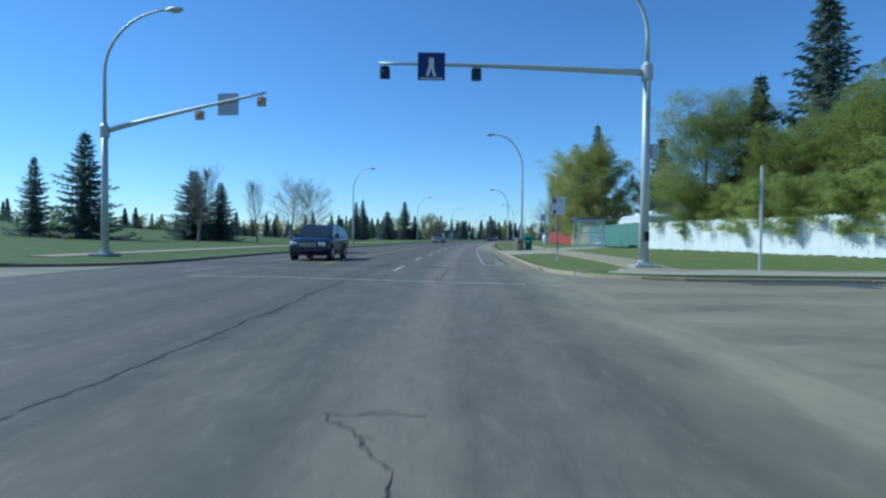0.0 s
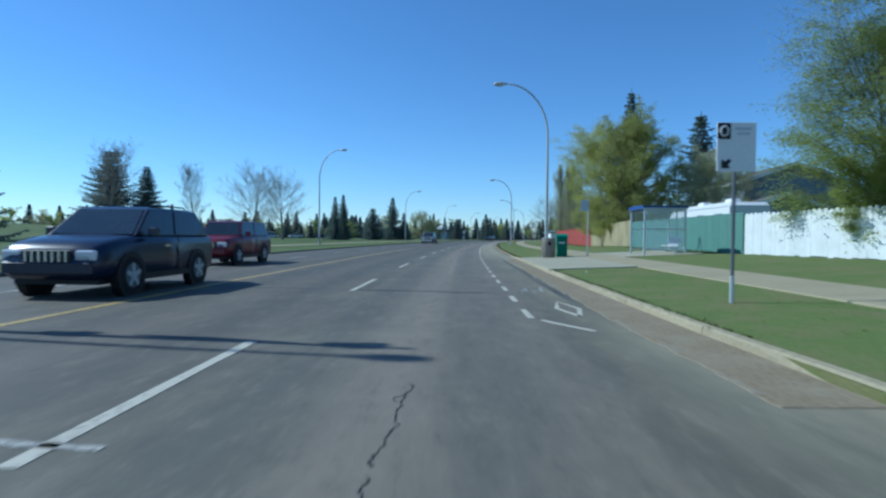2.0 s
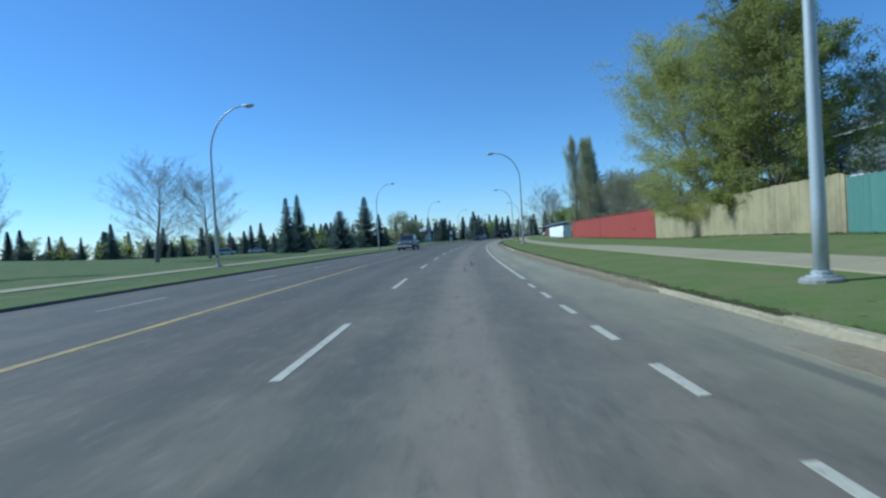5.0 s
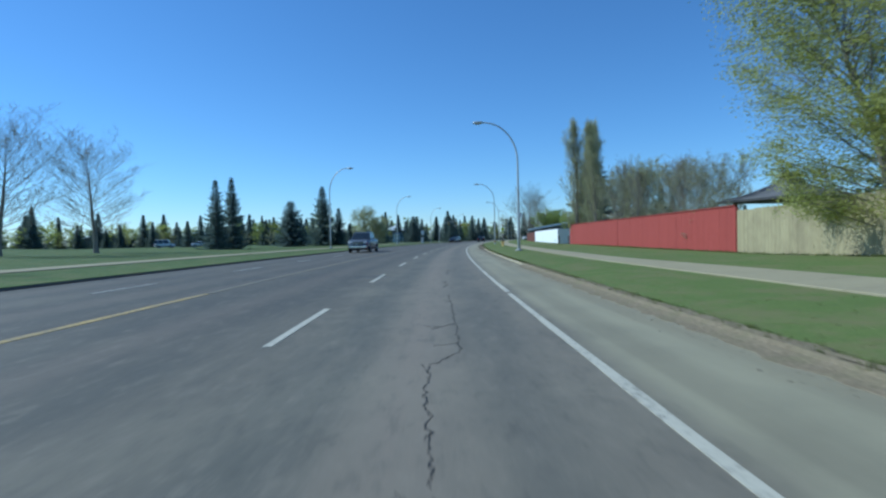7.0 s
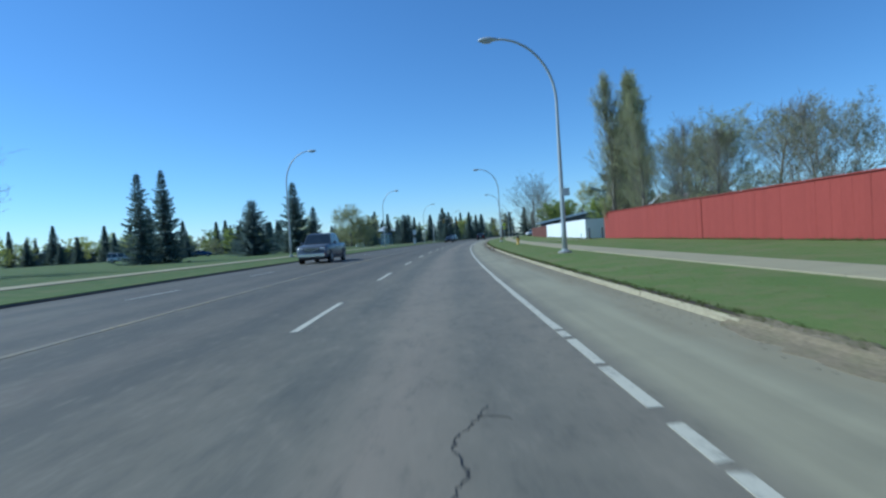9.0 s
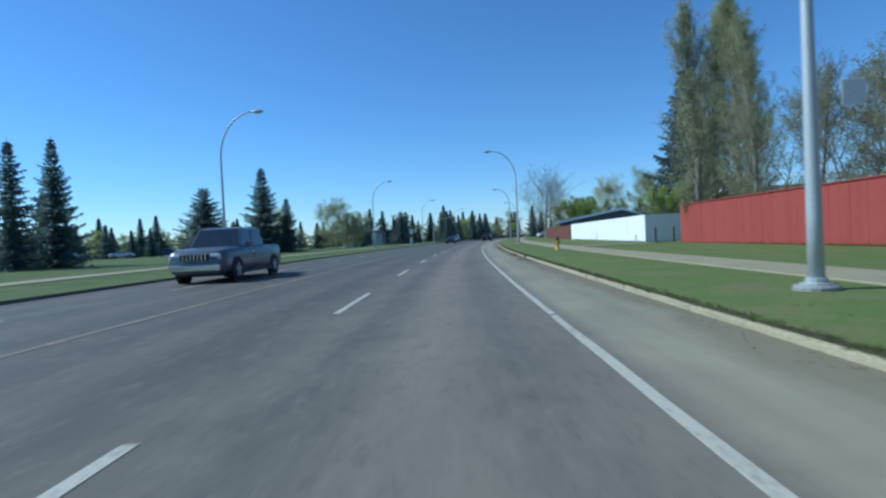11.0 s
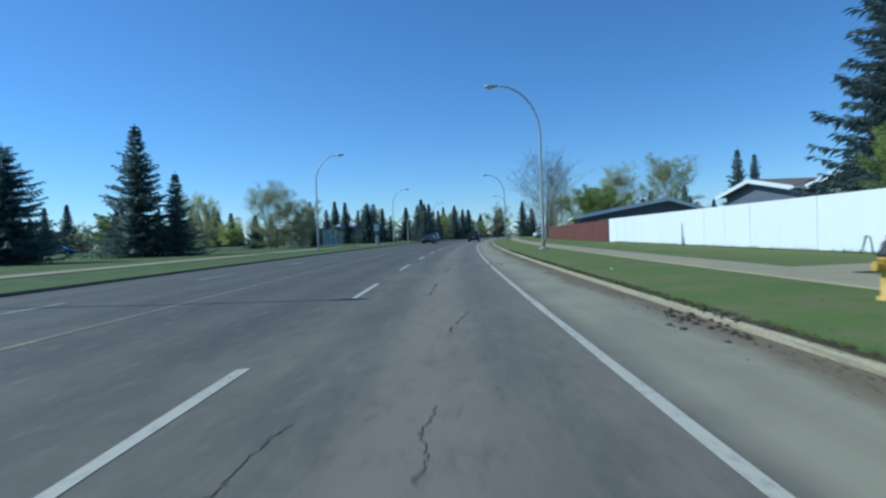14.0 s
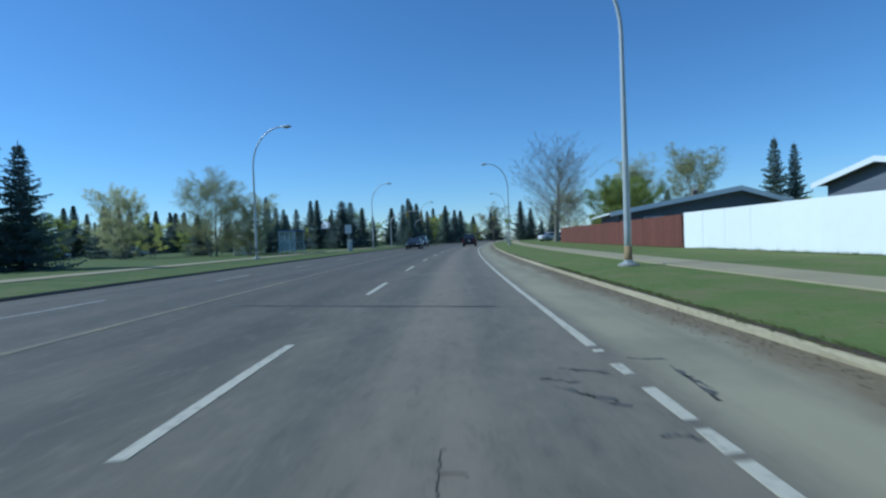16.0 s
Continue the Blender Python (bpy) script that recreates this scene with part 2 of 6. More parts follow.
WORN_LINE = paint_material("worn_white_road_paint", (0.50, 0.475, 0.40), (0.17, 0.16, 0.14), 0.46)
FADED_LINE = paint_material("faded_white_road_paint", (0.48, 0.46, 0.39), (0.13, 0.125, 0.115), 0.42)
YELLOW_LINE = paint_material("yellow_road_paint", (0.46, 0.32, 0.09), (0.20, 0.165, 0.092), 0.46)
YELLOW_WORN = paint_material("worn_yellow_road_paint", (0.40, 0.29, 0.105), (0.155, 0.135, 0.092), 0.36)
TAR = surface("tar", (0.022, 0.022, 0.024), (0.012, 0.012, 0.013), 40, 2, 0.6, bump=0.2)
GALVANISED = surface("galvanised_steel", (0.52, 0.545, 0.53), (0.43, 0.45, 0.44), 35, 2.5, 0.5, 0.3, bump=0.05)
DARK_STEEL = surface("dark_grey_steel", (0.16, 0.17, 0.18), (0.11, 0.12, 0.13), 35, 3, 0.5, 0.3, bump=0.05)
BARK = surface("bark", (0.24, 0.20, 0.16), (0.15, 0.125, 0.10), 16, 2, 0.95, bump=0.8)
PALE_BARK = surface("pale_bark", (0.30, 0.27, 0.225), (0.19, 0.17, 0.14), 12, 2, 0.9, bump=0.5)
NEEDLES = foliage("spruce_needles", (0.20, 0.255, 0.215), (0.115, 0.155, 0.135), 0.5)
BLUE_NEEDLES = foliage("blue_spruce_needles", (0.21, 0.26, 0.235), (0.115, 0.155, 0.145), 0.5)
LEAF_YELLOW = foliage("young_yellow_green_leaves", (0.53, 0.54, 0.16), (0.36, 0.39, 0.12), 0.64)
LEAF_BUD = foliage("opening_poplar_buds", (0.56, 0.56, 0.31), (0.41, 0.42, 0.23), 0.6)
LEAF_GREEN = foliage("fresh_green_leaves", (0.44, 0.49, 0.145), (0.30, 0.36, 0.105), 0.66)
LEAF_GREY = foliage("opening_grey_green_buds", (0.42, 0.42, 0.25), (0.29, 0.295, 0.18), 0.5)


# ---- mesh helpers ----
class Geo:
    """Gathers vertices and faces for one mesh."""

    def __init__(self):
        self.v, self.f, self.uv = [], [], []

    def poly(self, pts):
        k = len(self.v)
        self.v += [tuple(p) for p in pts]
        self.f.append(tuple(range(k, k + len(pts))))
        return self

    def box(self, c, s, turn=0.0, taper=1.0, chamfer=0.0):
        """A box with its middle at c; taper scales the top; chamfer cuts the upright and top edges."""
        ct, st = math.cos(turn), math.sin(turn)
        hx, hy, hz = s[0] / 2, s[1] / 2, s[2] / 2
        rings = []
        if chamfer:
            e = min(chamfer, hx * 0.45, hy * 0.45, hz * 0.45)
            levels = [(-hz, 1.0, 0), (hz - e, taper, 0), (hz, taper, e)]
            for z, k, ins in levels:
                a, b2 = hx * k - ins, hy * k - ins
                rings.append([(a - e, -b2, z), (a, -b2 + e, z), (a, b2 - e, z), (a - e, b2, z), (-a + e, b2, z), (-a, b2 - e, z), (-a, -b2 + e, z), (-a + e, -b2, z)])
        else:
            for z, k in ((-hz, 1.0), (hz, taper)):
                rings.append([(hx * k, -hy * k, z), (hx * k, hy * k, z), (-hx * k, hy * k, z), (-hx * k, -hy * k, z)])
        rings = [[(c[0] + x * ct - y * st, c[1] + x * st + y * ct, c[2] + z) for x, y, z in r] for r in rings]
        return self.loft(rings, True)

    def loft(self, rings, caps=True, closed=True):
        k, n = len(self.v), len(rings[0])
        for r in rings:
            self.v += [tuple(p) for p in r]
        for i in range(len(rings) - 1):
            a, b2 = k + i * n, k + (i + 1) * n
            for j in range(n if closed else n - 1):
                self.f.append((a + j, a + (j + 1) % n, b2 + (j + 1) % n, b2 + j))
        if caps:
            self.f.append(tuple(range(k + n - 1, k - 1, -1)))
            self.f.append(tuple(range(k + (len(rings) - 1) * n, k + len(rings) * n)))
        return self

    def tube(self, path, radii, n=8, caps=True):
        path = [Vector(p) for p in path]
        rings = []
        side = None
        for i, p in enumerate(path):
            d = (path[min(i + 1, len(path) - 1)] - path[max(i - 1, 0)]).normalized()
            if side is None:
                side = d.orthogonal().normalized()
            side = (side - d * side.dot(d)).normalized()
            up = d.cross(side)
            r = radii[i] if isinstance(radii, (list, tuple)) else radii
            rings.append([p + (side * math.cos(a) + up * math.sin(a)) * r for a in (2 * math.pi * j / n for j in range(n))])
        return self.loft(rings, caps)

    def lathe(self, c, profile, n=16):
        """profile: (radius, height) from the foot up."""
        return self.loft([[(c[0] + r * math.cos(2 * math.pi * j / n), c[1] + r * math.sin(2 * math.pi * j / n), c[2] + z) for j in range(n)] for r, z in profile], True)

    def mesh(self, name, smooth=False):
        me = bpy.data.meshes.new(name)
        me.from_pydata(self.v, [], self.f)
        if self.uv:
            layer = me.uv_layers.new(name="UVMap")
            idx = np.empty(len(me.loops), dtype=np.int32)
            me.loops.foreach_get("vertex_index", idx)
            layer.data.foreach_set("uv", np.array(self.uv, dtype=np.float32)[idx].ravel())
        if smooth:
            me.polygons.foreach_set("use_smooth", [True] * len(me.polygons))
        me.update()
        return me


def mesh_object(name, g, material, smooth=False):
    me = g if isinstance(g, bpy.types.Mesh) else g.mesh(name, smooth)
    if not me.materials:
        me.materials.append(material)
    return new(name, me)


def part(name, g, material, parent, label="", smooth=False):
    ob = mesh_object(name, g, material, smooth)
    ob.parent = parent
    if label:
        ob["label"] = label
    return ob


def thing(name, place, turn, label, category, group=""):
    """An Empty at the thing's base; its parts are built round its origin. turn in radians about z."""
    ob = new(name)
    ob.matrix_basis = Matrix.Translation(place) @ Matrix.Rotation(turn, 4, "Z")
    ob.empty_display_size = 0.2
    return tagged(ob, label, category, group)


def structure(name, g, material, label, category, smooth=False, kind="structure"):
    return tagged(mesh_object(name, g, material, smooth), label, category, "", kind)


def soft_step(a, b2, x):
    x = min(max((x - a) / (b2 - a), 0.0), 1.0)
    return x * x * (3 - 2 * x)


# ---- the plan: offsets across the road are from the dashed lane line of the near lanes ----
def axis(y):
    if y > 300:
        return axis(300) + (y - 300) * 0.31
    return 0.000547 * y * y + 0.0105 * y - 1.999 if y >= -40 else axis(-40) - (y + 40) * 0.028


def lean(y):
    """The road's turn about z at y."""
    return -math.atan((axis(y + 0.5) - axis(y - 0.5)))


EDGE, KERB_R, KERB_L, YELLOW, LANE_L = 3.27, 5.07, -9.45, -3.36, -6.4
CROSS_R, CROSS_L = 15.2, 18.5      # where the side street's far kerbs run


def lawn(off, y):
    """Height of the grass at an offset and y."""
    if off > 0:
        top = 0.15 + 0.33 * (1 - soft_step(62, 84, y)) * soft_step(19.3, 23.5, y)
        z = 0.085 + 0.065 * soft_step(5.1, 6.8, off) + (top - 0.15) * soft_step(6.0, 14.0, off)
        return z - 0.15 * soft_step(30, 90, off)
    berm = 2.9 * math.exp(-((off + 80) / 30) ** 2 - ((y - 95) / 42) ** 2)
    return 0.09 + 0.14 * soft_step(-10, -18, off) + berm


def at(off, y, z=None):
    return (axis(y) + off, y, lawn(off, y) if z is None else z)


def ribbon(section, y0, y1, step=2.0, closed=False, g=None, lift=0.0, follow=False):
    """Sweeps a section of (offset, z) along the road; follow: z is above the grass."""
    g = g or Geo()
    n = max(1, round((y1 - y0) / step))
    rings = [[(axis(y) + o, y, (lawn(o, y) if follow else 0.0) + z + lift) for o, z in section] for y in (y0 + (y1 - y0) * i / n for i in range(n + 1))]
    k = len(g.v)
    g.loft(rings, closed, closed)
    if not closed:
        g.uv += [(0, 0)] * (k - len(g.uv)) + [(o, y0 + (y1 - y0) * i / n) for i in range(n + 1) for o, z in section]
    return g


# ---- ground, road, kerbs, pavements ----
def corner(y, right):
    """How far the kerb's corner curve stands back from its straight line at y."""
    c, r = (CROSS_R + 4.6, 4.3) if right else (CROSS_L + 4.2, 4.0)
    u = min(max((c - y) / r, 0.0), 1.0)
    return (4.2 if right else 4.0) * (1 - math.sqrt(1 - u * u))


def build_ground():
    g = Geo()
    offs_l = [-1500, -700, -400, -260, -200, -160, -140, -125, -112, -100, -90, -80, -70, -60, -50, -42, -35, -29, -24, -20, -17, -15, -13, -11.5, -10.4, KERB_L - 0.055]
    offs_r = [KERB_R + 0.055, 5.4, 5.8, 6.6, 7.5, 8.5, 9.7, 11, 12.5, 14, 16, 19, 24, 30, 40, 55, 75, 100, 140, 200, 300, 500, 1500]
    ys = [CROSS_R + 0.32, CROSS_R + 0.6, CROSS_R + 1.0, 16.8, 17.4, 18.0, CROSS_L + 0.22, CROSS_L + 0.5, CROSS_L + 0.9, 20, 21, 21.8, 22.7, 27] + list(range(32, 130, 6)) + list(range(130, 330, 10)) + [360, 420, 500, 700, 1100, 2500]
    back = [-600, -200, -80, -30, 0, 2.0]
    for offs in (offs_l, offs_r):
        first = CROSS_L + 0.2 if offs is offs_l else CROSS_R + 0.3
        rows = [y for y in ys if y >= first]
        k = len(g.v)
        for y in rows:
            for o in offs:
                back_off = corner(y, offs is offs_r)
                o = max(o, KERB_R + 0.055 + back_off + (0.12 if 0 < back_off else 0.0)) if offs is offs_r else min(o, KERB_L - 0.055 - back_off)
                x, yy, z = at(o, y)
                g.v.append((x, yy, z - 0.004 if abs(o) < 40 else z))
        n = len(offs)
        for i in range(len(rows) - 1):
            for j in range(n - 1):
                a = k + i * n + j
                g.f.append((a, a + 1, a + n + 1, a + n))
        # the bank's face down to the road bed
        edge = n - 1 if offs is offs_l else 0
        for i in range(len(rows) - 1):
            p, q = g.v[k + i * n + edge], g.v[k + (i + 1) * n + edge]
            g.poly([p, q, (q[0], q[1], -0.3), (p[0], p[1], -0.3)])
        for j in range(n - 1):
            p, q = g.v[k + j], g.v[k + j + 1]
            g.poly([p, q, (q[0], q[1], -0.3), (p[0], p[1], -0.3)])
    # bed below the road and the side street, and the ground behind the start
    for y0, y1 in ((-600, -200), (-200, CROSS_L)):
        g.poly([(-1500, y0, -0.02), (1500, y0, -0.02), (1500, y1, -0.02 if y1 < 0 else -0.05), (-1500, y1, -0.02 if y1 < 0 else -0.05)])
    ribbon([(KERB_L - 0.3, -0.3), (KERB_R + 0.3, -0.3)], CROSS_R, 330, 10, g=g)
    g.uv = []
    return structure("ground", g, GRASS, "mown spring lawn beside the road, rising to a low berm", "lawn", True)


def build_road():
    g = Geo()
    cols = [KERB_L - 0.1, -8.5, LANE_L, -5.2, YELLOW, -1.8, 0.0, 1.7, EDGE, 4.3, KERB_R + 0.1]
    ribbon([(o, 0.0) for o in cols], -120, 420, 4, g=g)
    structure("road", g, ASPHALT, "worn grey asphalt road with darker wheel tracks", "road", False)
    s = Geo()
    for sign, o0, y1 in ((1, KERB_R - 1.0, CROSS_R + 0.5), (-1, KERB_L + 1.0, CROSS_L + 0.5)):
        for i in range(12):
            xa, xb = axis(10) + o0 + sign * i * 6, axis(10) + o0 + sign * (i + 1) * 6
            k = len(s.v)
            s.v += [(xa, 2.0, -0.004), (xb, 2.0, -0.004), (xb, y1 + (4.5 if i == 0 else 0.0), -0.004), (xa, y1 + (4.5 if i == 0 else 0.0), -0.004)]
            s.uv += [(7.0, xa), (7.0, xb), (5.0 + y1, xb), (5.0 + y1, xa)]
            s.f.append((k, k + 1, k + 2, k + 3) if sign > 0 else (k + 3, k + 2, k + 1, k))
    structure("side_road", s, ASPHALT, "grey asphalt side street meeting the road", "road")


def kerb_run(name, pts, label, material, width=0.06, height=0.075):
    """A kerb along plan points, with a battered face and a worn top edge; each length is a piece."""
    whole = tagged(new(name), label, "kerb", "", "structure")
    whole.empty_display_size = 0.2
    rnd = random.Random(len(pts))
    for (x0, y0, s0), (x1, y1, s1) in zip(pts[:-1], pts[1:]):
        wide, tall = (width + 0.07, height + 0.03) if y0 < 46 else (width, height)
        d = Vector((x1 - x0, y1 - y0)).normalized()
        nrm = Vector((d.y, -d.x)) * s0        # away from the road
        g, rings = Geo(), []
        L = math.hypot(x1 - x0, y1 - y0)
        for i in range(4):
            f = (0.004 + (L - 0.008) * i / 3) / L
            x, y = x0 + (x1 - x0) * f, y0 + (y1 - y0) * f
            wob = rnd.uniform(-0.022, 0.012)
            sec = [(-0.005, -0.05), (0.0, 0.0), (0.015 + wob, tall - 0.02), (0.035 + wob, tall + wob * 0.3), (wide, tall + 0.004 + wob * 0.3), (wide, -0.05)]
            rings.append([(x + nrm.x * u, y + nrm.y * u, z) for u, z in sec])
        g.loft(rings)
        part("kerb_stone", g, material, whole)
    return whole


def build_kerbs():
    right, left = [], []
    # corner of the side street, then along the road in 3 m lengths
    cx, cy = axis(22) + KERB_R + 4.2, CROSS_R + 4.6
    for i in range(7):
        a = radians(270 - i * 15)
        right.append((cx + 4.2 * math.cos(a), cy + 4.4 * math.sin(a), 1))
    right = [(cx + 40 - i * 4, CROSS_R + 0.2, 1) for i in range(10)] + right
    y = right[-1][1]
    while y < 300:
        y += 3.0 if y < 170 else 8.0
        right.append((axis(y) + KERB_R, y, 1))
    kerb_run("kerb_right", right, "pale worn concrete kerb along the cycle lane", KERB)
    cx, cy = axis(22) + KERB_L - 4.0, CROSS_L + 4.2
    left = [(cx - 40 + i * 4, CROSS_L + 0.2, -1) for i in range(10)]
    for i in range(7):
        a = radians(270 + i * 15)
        left.append((cx + 4.0 * math.cos(a), cy + 4.0 * math.sin(a), -1))
    y = left[-1][1]
    while y < 300:
        y += 3.0 if y < 170 else 8.0
        left.append((axis(y) + KERB_L, y, -1))
    kerb_run("kerb_left", left, "dirty concrete kerb beside the park lawn, coloured dark for its shaded face", KERB_DARK)


def slabs(name, label, off0, off1, y0, y1, step, material, thick=0.05, gap=0.012):
    """A pavement of cast slabs with recessed joints."""
    whole = tagged(new(name), label, "pavement", "", "structure")
    y = y0
    while y < y1 - 0.01:
        ye = min(y + step, y1)
        g, rings = Geo(), []
        for yy in (y + gap / 2, ye - gap / 2):
            e = 0.012
            a, b2 = off0, off1
            za, zb = lawn(a, yy) + 0.03, lawn(b2, yy) + 0.03
            x = axis(yy)
            rings.append([(x + a, yy, za - thick), (x + a, yy, za - e), (x + a + e, yy, za), (x + b2 - e, yy, zb), (x + b2, yy, zb - e), (x + b2, yy, zb - thick)])
        g.loft(rings)
        part("slab", g, material, whole)
        y = ye
    return whole


build_ground()
build_road()
build_kerbs()
slabs("pavement_right", "pale concrete pavement beside the fences", 8.05, 9.55, 17.6, 170, 1.5, CONCRETE)
slabs("pavement_right_far", "pale concrete pavement along the road", 8.05, 9.55, 170.02, 290, 12, CONCRETE)
slabs("pavement_left", "narrow pale concrete park pavement", -15.4, -14.1, 23.0, 190, 3.0, CONCRETE)
slabs("pavement_left_far", "narrow pale concrete pavement along the road", -15.4, -14.1, 190.02, 290, 12, CONCRETE)
slabs("bus_stop_pad", "broad concrete waiting pad between kerb and pavement", KERB_R + 0.06, 8.04, 34.6, 44.9, 2.5, PAD, 0.06)
slabs("shelter_pad", "concrete pad under the bus shelter", 9.56, 13.2, 41.6, 47.6, 1.5, PAD)


def corner_slabs():
    """Cast slabs that fill the street corner between the kerb's curve and the pavement."""
    whole = tagged(new("corner_pavement"), "concrete corner pavement at the side street", "pavement", "", "structure")
    for y0, y1, o1 in ((15.66, 16.6, 9.55), (16.61, 17.59, 9.55), (17.6, 18.6, 8.04)):
        g, rings = Geo(), []
        for i in range(6):
            y = y0 + (y1 - y0) * i / 5
            o0 = min(max(KERB_R + 0.30 + corner(y, True), 6.6 + 0.8 * soft_step(16.8, 18.0, y)), 9.3)
            za, zb = lawn(o0, y) + 0.03, lawn(o1, y) + 0.03
            rings.append([(axis(y) + o, y, z) for o, z in ((o0, za - 0.05), (o0, za - 0.012), (o0 + 0.012, za), (o1 - 0.012, zb), (o1, zb - 0.012), (o1, zb - 0.05))])
        g.loft(rings)
        part("slab", g, PAD, whole)


corner_slabs()
slabs("corner_apron", "concrete crossing strip along the side street", 9.56, 30.0, 15.66, 18.5, 1.42, PAD)
slabs("fence_gap_path", "concrete path leading to the gap in the fence", 9.56, 15.4, 125.4, 127.2, 1.8, CONCRETE)


# ---- road paint, cracks, repairs ----
def painted(name, label, off0, off1, y0, y1, material, lift=0.005, rnd=None):
    g = Geo()
    w = (lambda: rnd.uniform(-0.008, 0.008)) if rnd else (lambda: 0.0)
    n = max(1, round((y1 - y0) / 1.0))
    top = [[(axis(y) + off0 + w(), y, lift), (axis(y) + off1 + w(), y, lift)] for y in (y0 + (y1 - y0) * i / n for i in range(n + 1))]
    rings = [[(a[0], a[1], 0.0), a, b2, (b2[0], b2[1], 0.0)] for a, b2 in top]
    g.loft(rings)
    return structure(name, g, material, label, "road marking")


prnd = random.Random(3)
for i in range(28):
    y = 18.85 + 8.985 * i
    painted("lane_dash", "white dashed lane line painted on asphalt", -0.055, 0.055, y, y + 3.3, WHITE_LINE, rnd=prnd)
for i in range(22):
    y = 17.6 + 9.0 * i
    painted("far_lane_dash", "faded white dashed lane line", LANE_L - 0.05, LANE_L + 0.05, y, y + 3.0, WORN_LINE, rnd=prnd)
for i in range(15):
    y = 24.05 + 2.05 * i
    painted("cycle_lane_dash", "short white cycle lane dash", EDGE - 0.10, EDGE - 0.01, y, y + 0.95, WHITE_LINE, rnd=prnd)
breaks = [(57.3, 57.4), (68.8, 69.1), (76.55, 76.66), (77.2, 77.5), (78.58, 78.7), (79.8, 79.95), (80.3, 80.42), (98.1, 98.2), (115.0, 115.35), (128.6, 128.72),
          (129.4, 129.5), (131.1, 131.25), (134.88, 134.98), (135.34, 135.5), (136.22, 136.62), (137.0, 137.5), (137.62, 137.8), (160, 160.2), (190, 190.2), (290, 290)]
y = 55.2
for b0, b1 in breaks:
    painted("edge_line", "solid white cycle lane line with worn breaks", EDGE - 0.05, EDGE + 0.05, y, b0, WHITE_LINE, rnd=prnd)
    y = b1
painted("centre_line", "worn yellow centre line", YELLOW - 0.10, YELLOW + 0.07, 22.5, 70.6, YELLOW_LINE, rnd=prnd)
painted("centre_line", "almost worn-off yellow centre line", YELLOW - 0.10, YELLOW + 0.07, 70.7, 290, YELLOW_WORN, rnd=prnd)


def strip_on_road(name, label, pts, width, material, lift=0.004, ragged=0.0, seed=1):
    """A flat line of paint or tar along (offset, y) points."""
    rnd = random.Random(seed)
    g = Geo()
    P2 = [Vector((axis(y) + o, y)) for o, y in pts]
    rings = []
    for i, p in enumerate(P2):
        d = (P2[min(i + 1, len(P2) - 1)] - P2[max(i - 1, 0)]).normalized()
        nrm = Vector((-d.y, d.x)) * (width / 2 + rnd.uniform(-ragged, ragged))
        a, b2 = p + nrm, p - nrm
        rings.append([(a.x, a.y, 0.0), (a.x, a.y, lift), (b2.x, b2.y, lift), (b2.x, b2.y, 0.0)])
    g.loft(rings)
    return structure(name, g, material, label, "road marking" if "paint" in material.name else "road crack")


def wander(o0, y0, o1, y1, n, amp, seed):
    rnd = random.Random(seed)
    out, drift = [], 0.0
    L = math.hypot(o1 - o0, y1 - y0)
    nx, ny = -(y1 - y0) / L, (o1 - o0) / L
    for i in range(n + 1):
        f = i / n
        drift = drift * 0.7 + rnd.uniform(-amp, amp)
        d = drift * (1 if 0 < i < n else 0)
        out.append((o0 + (o1 - o0) * f + nx * d, y0 + (y1 - y0) * f + ny * d))
    return out


# stop line and crosswalk lines before the signal, hairline and broken
for k, (a, b2, ya, yb) in enumerate([(-5.4, -2.0, 15.9, 15.45), (-1.9, 0.6, 15.4, 14.75), (0.65, 3.8, 14.7, 13.95), (4.1, 5.4, 13.9, 13.6)]):
    strip_on_road("crosswalk_line", "thin worn white crosswalk line", wander(a, ya - 0.03, b2, yb - 0.03, 8, 0.006, k), 0.085, WHITE_LINE, 0.005, 0.01, k)
for k, (a, b2, ya, yb) in enumerate([(-8.5, -5.2, 20.3, 20.2), (-4.6, -1.0, 19.9, 19.5), (-0.4, 0.3, 19.2, 19.1), (1.9, 3.5, 18.4, 17.9)]):
    strip_on_road("crosswalk_line", "thin worn white crosswalk line", wander(a, ya, b2, yb, 8, 0.006, k), 0.07, WORN_LINE, 0.005, 0.012, k + 9)
# cycle lane entry hook, diamond and bicycle mark
strip_on_road("cycle_lane_hook", "white painted cycle lane entry hook", [(3.34, 23.9), (3.50, 23.58), (3.68, 23.28), (3.86, 23.0)], 0.08, WHITE_LINE)
strip_on_road("cycle_lane_diamond", "white painted cycle lane diamond", [(3.96, 24.3), (4.14, 25.2), (3.95, 26.15), (3.78, 25.2), (3.96, 24.3)], 0.075, WHITE_LINE)
for k, pts in enumerate([[(3.72, 28.74), (3.60, 28.22), (3.48, 27.72)], [(3.76, 28.74), (3.90, 28.77), (4.02, 28.77)], [(4.05, 29.06), (3.99, 28.36), (3.98, 27.86)],
                         [(3.66, 28.21), (3.64, 28.07), (3.65, 27.92)], [(3.78, 28.3), (3.79, 27.97), (3.77, 27.64)]]):
    strip_on_road("cycle_mark", "worn white stroke of a bicycle mark on the cycle lane", pts, 0.062, FADED_LINE, 0.005, 0.014, k)


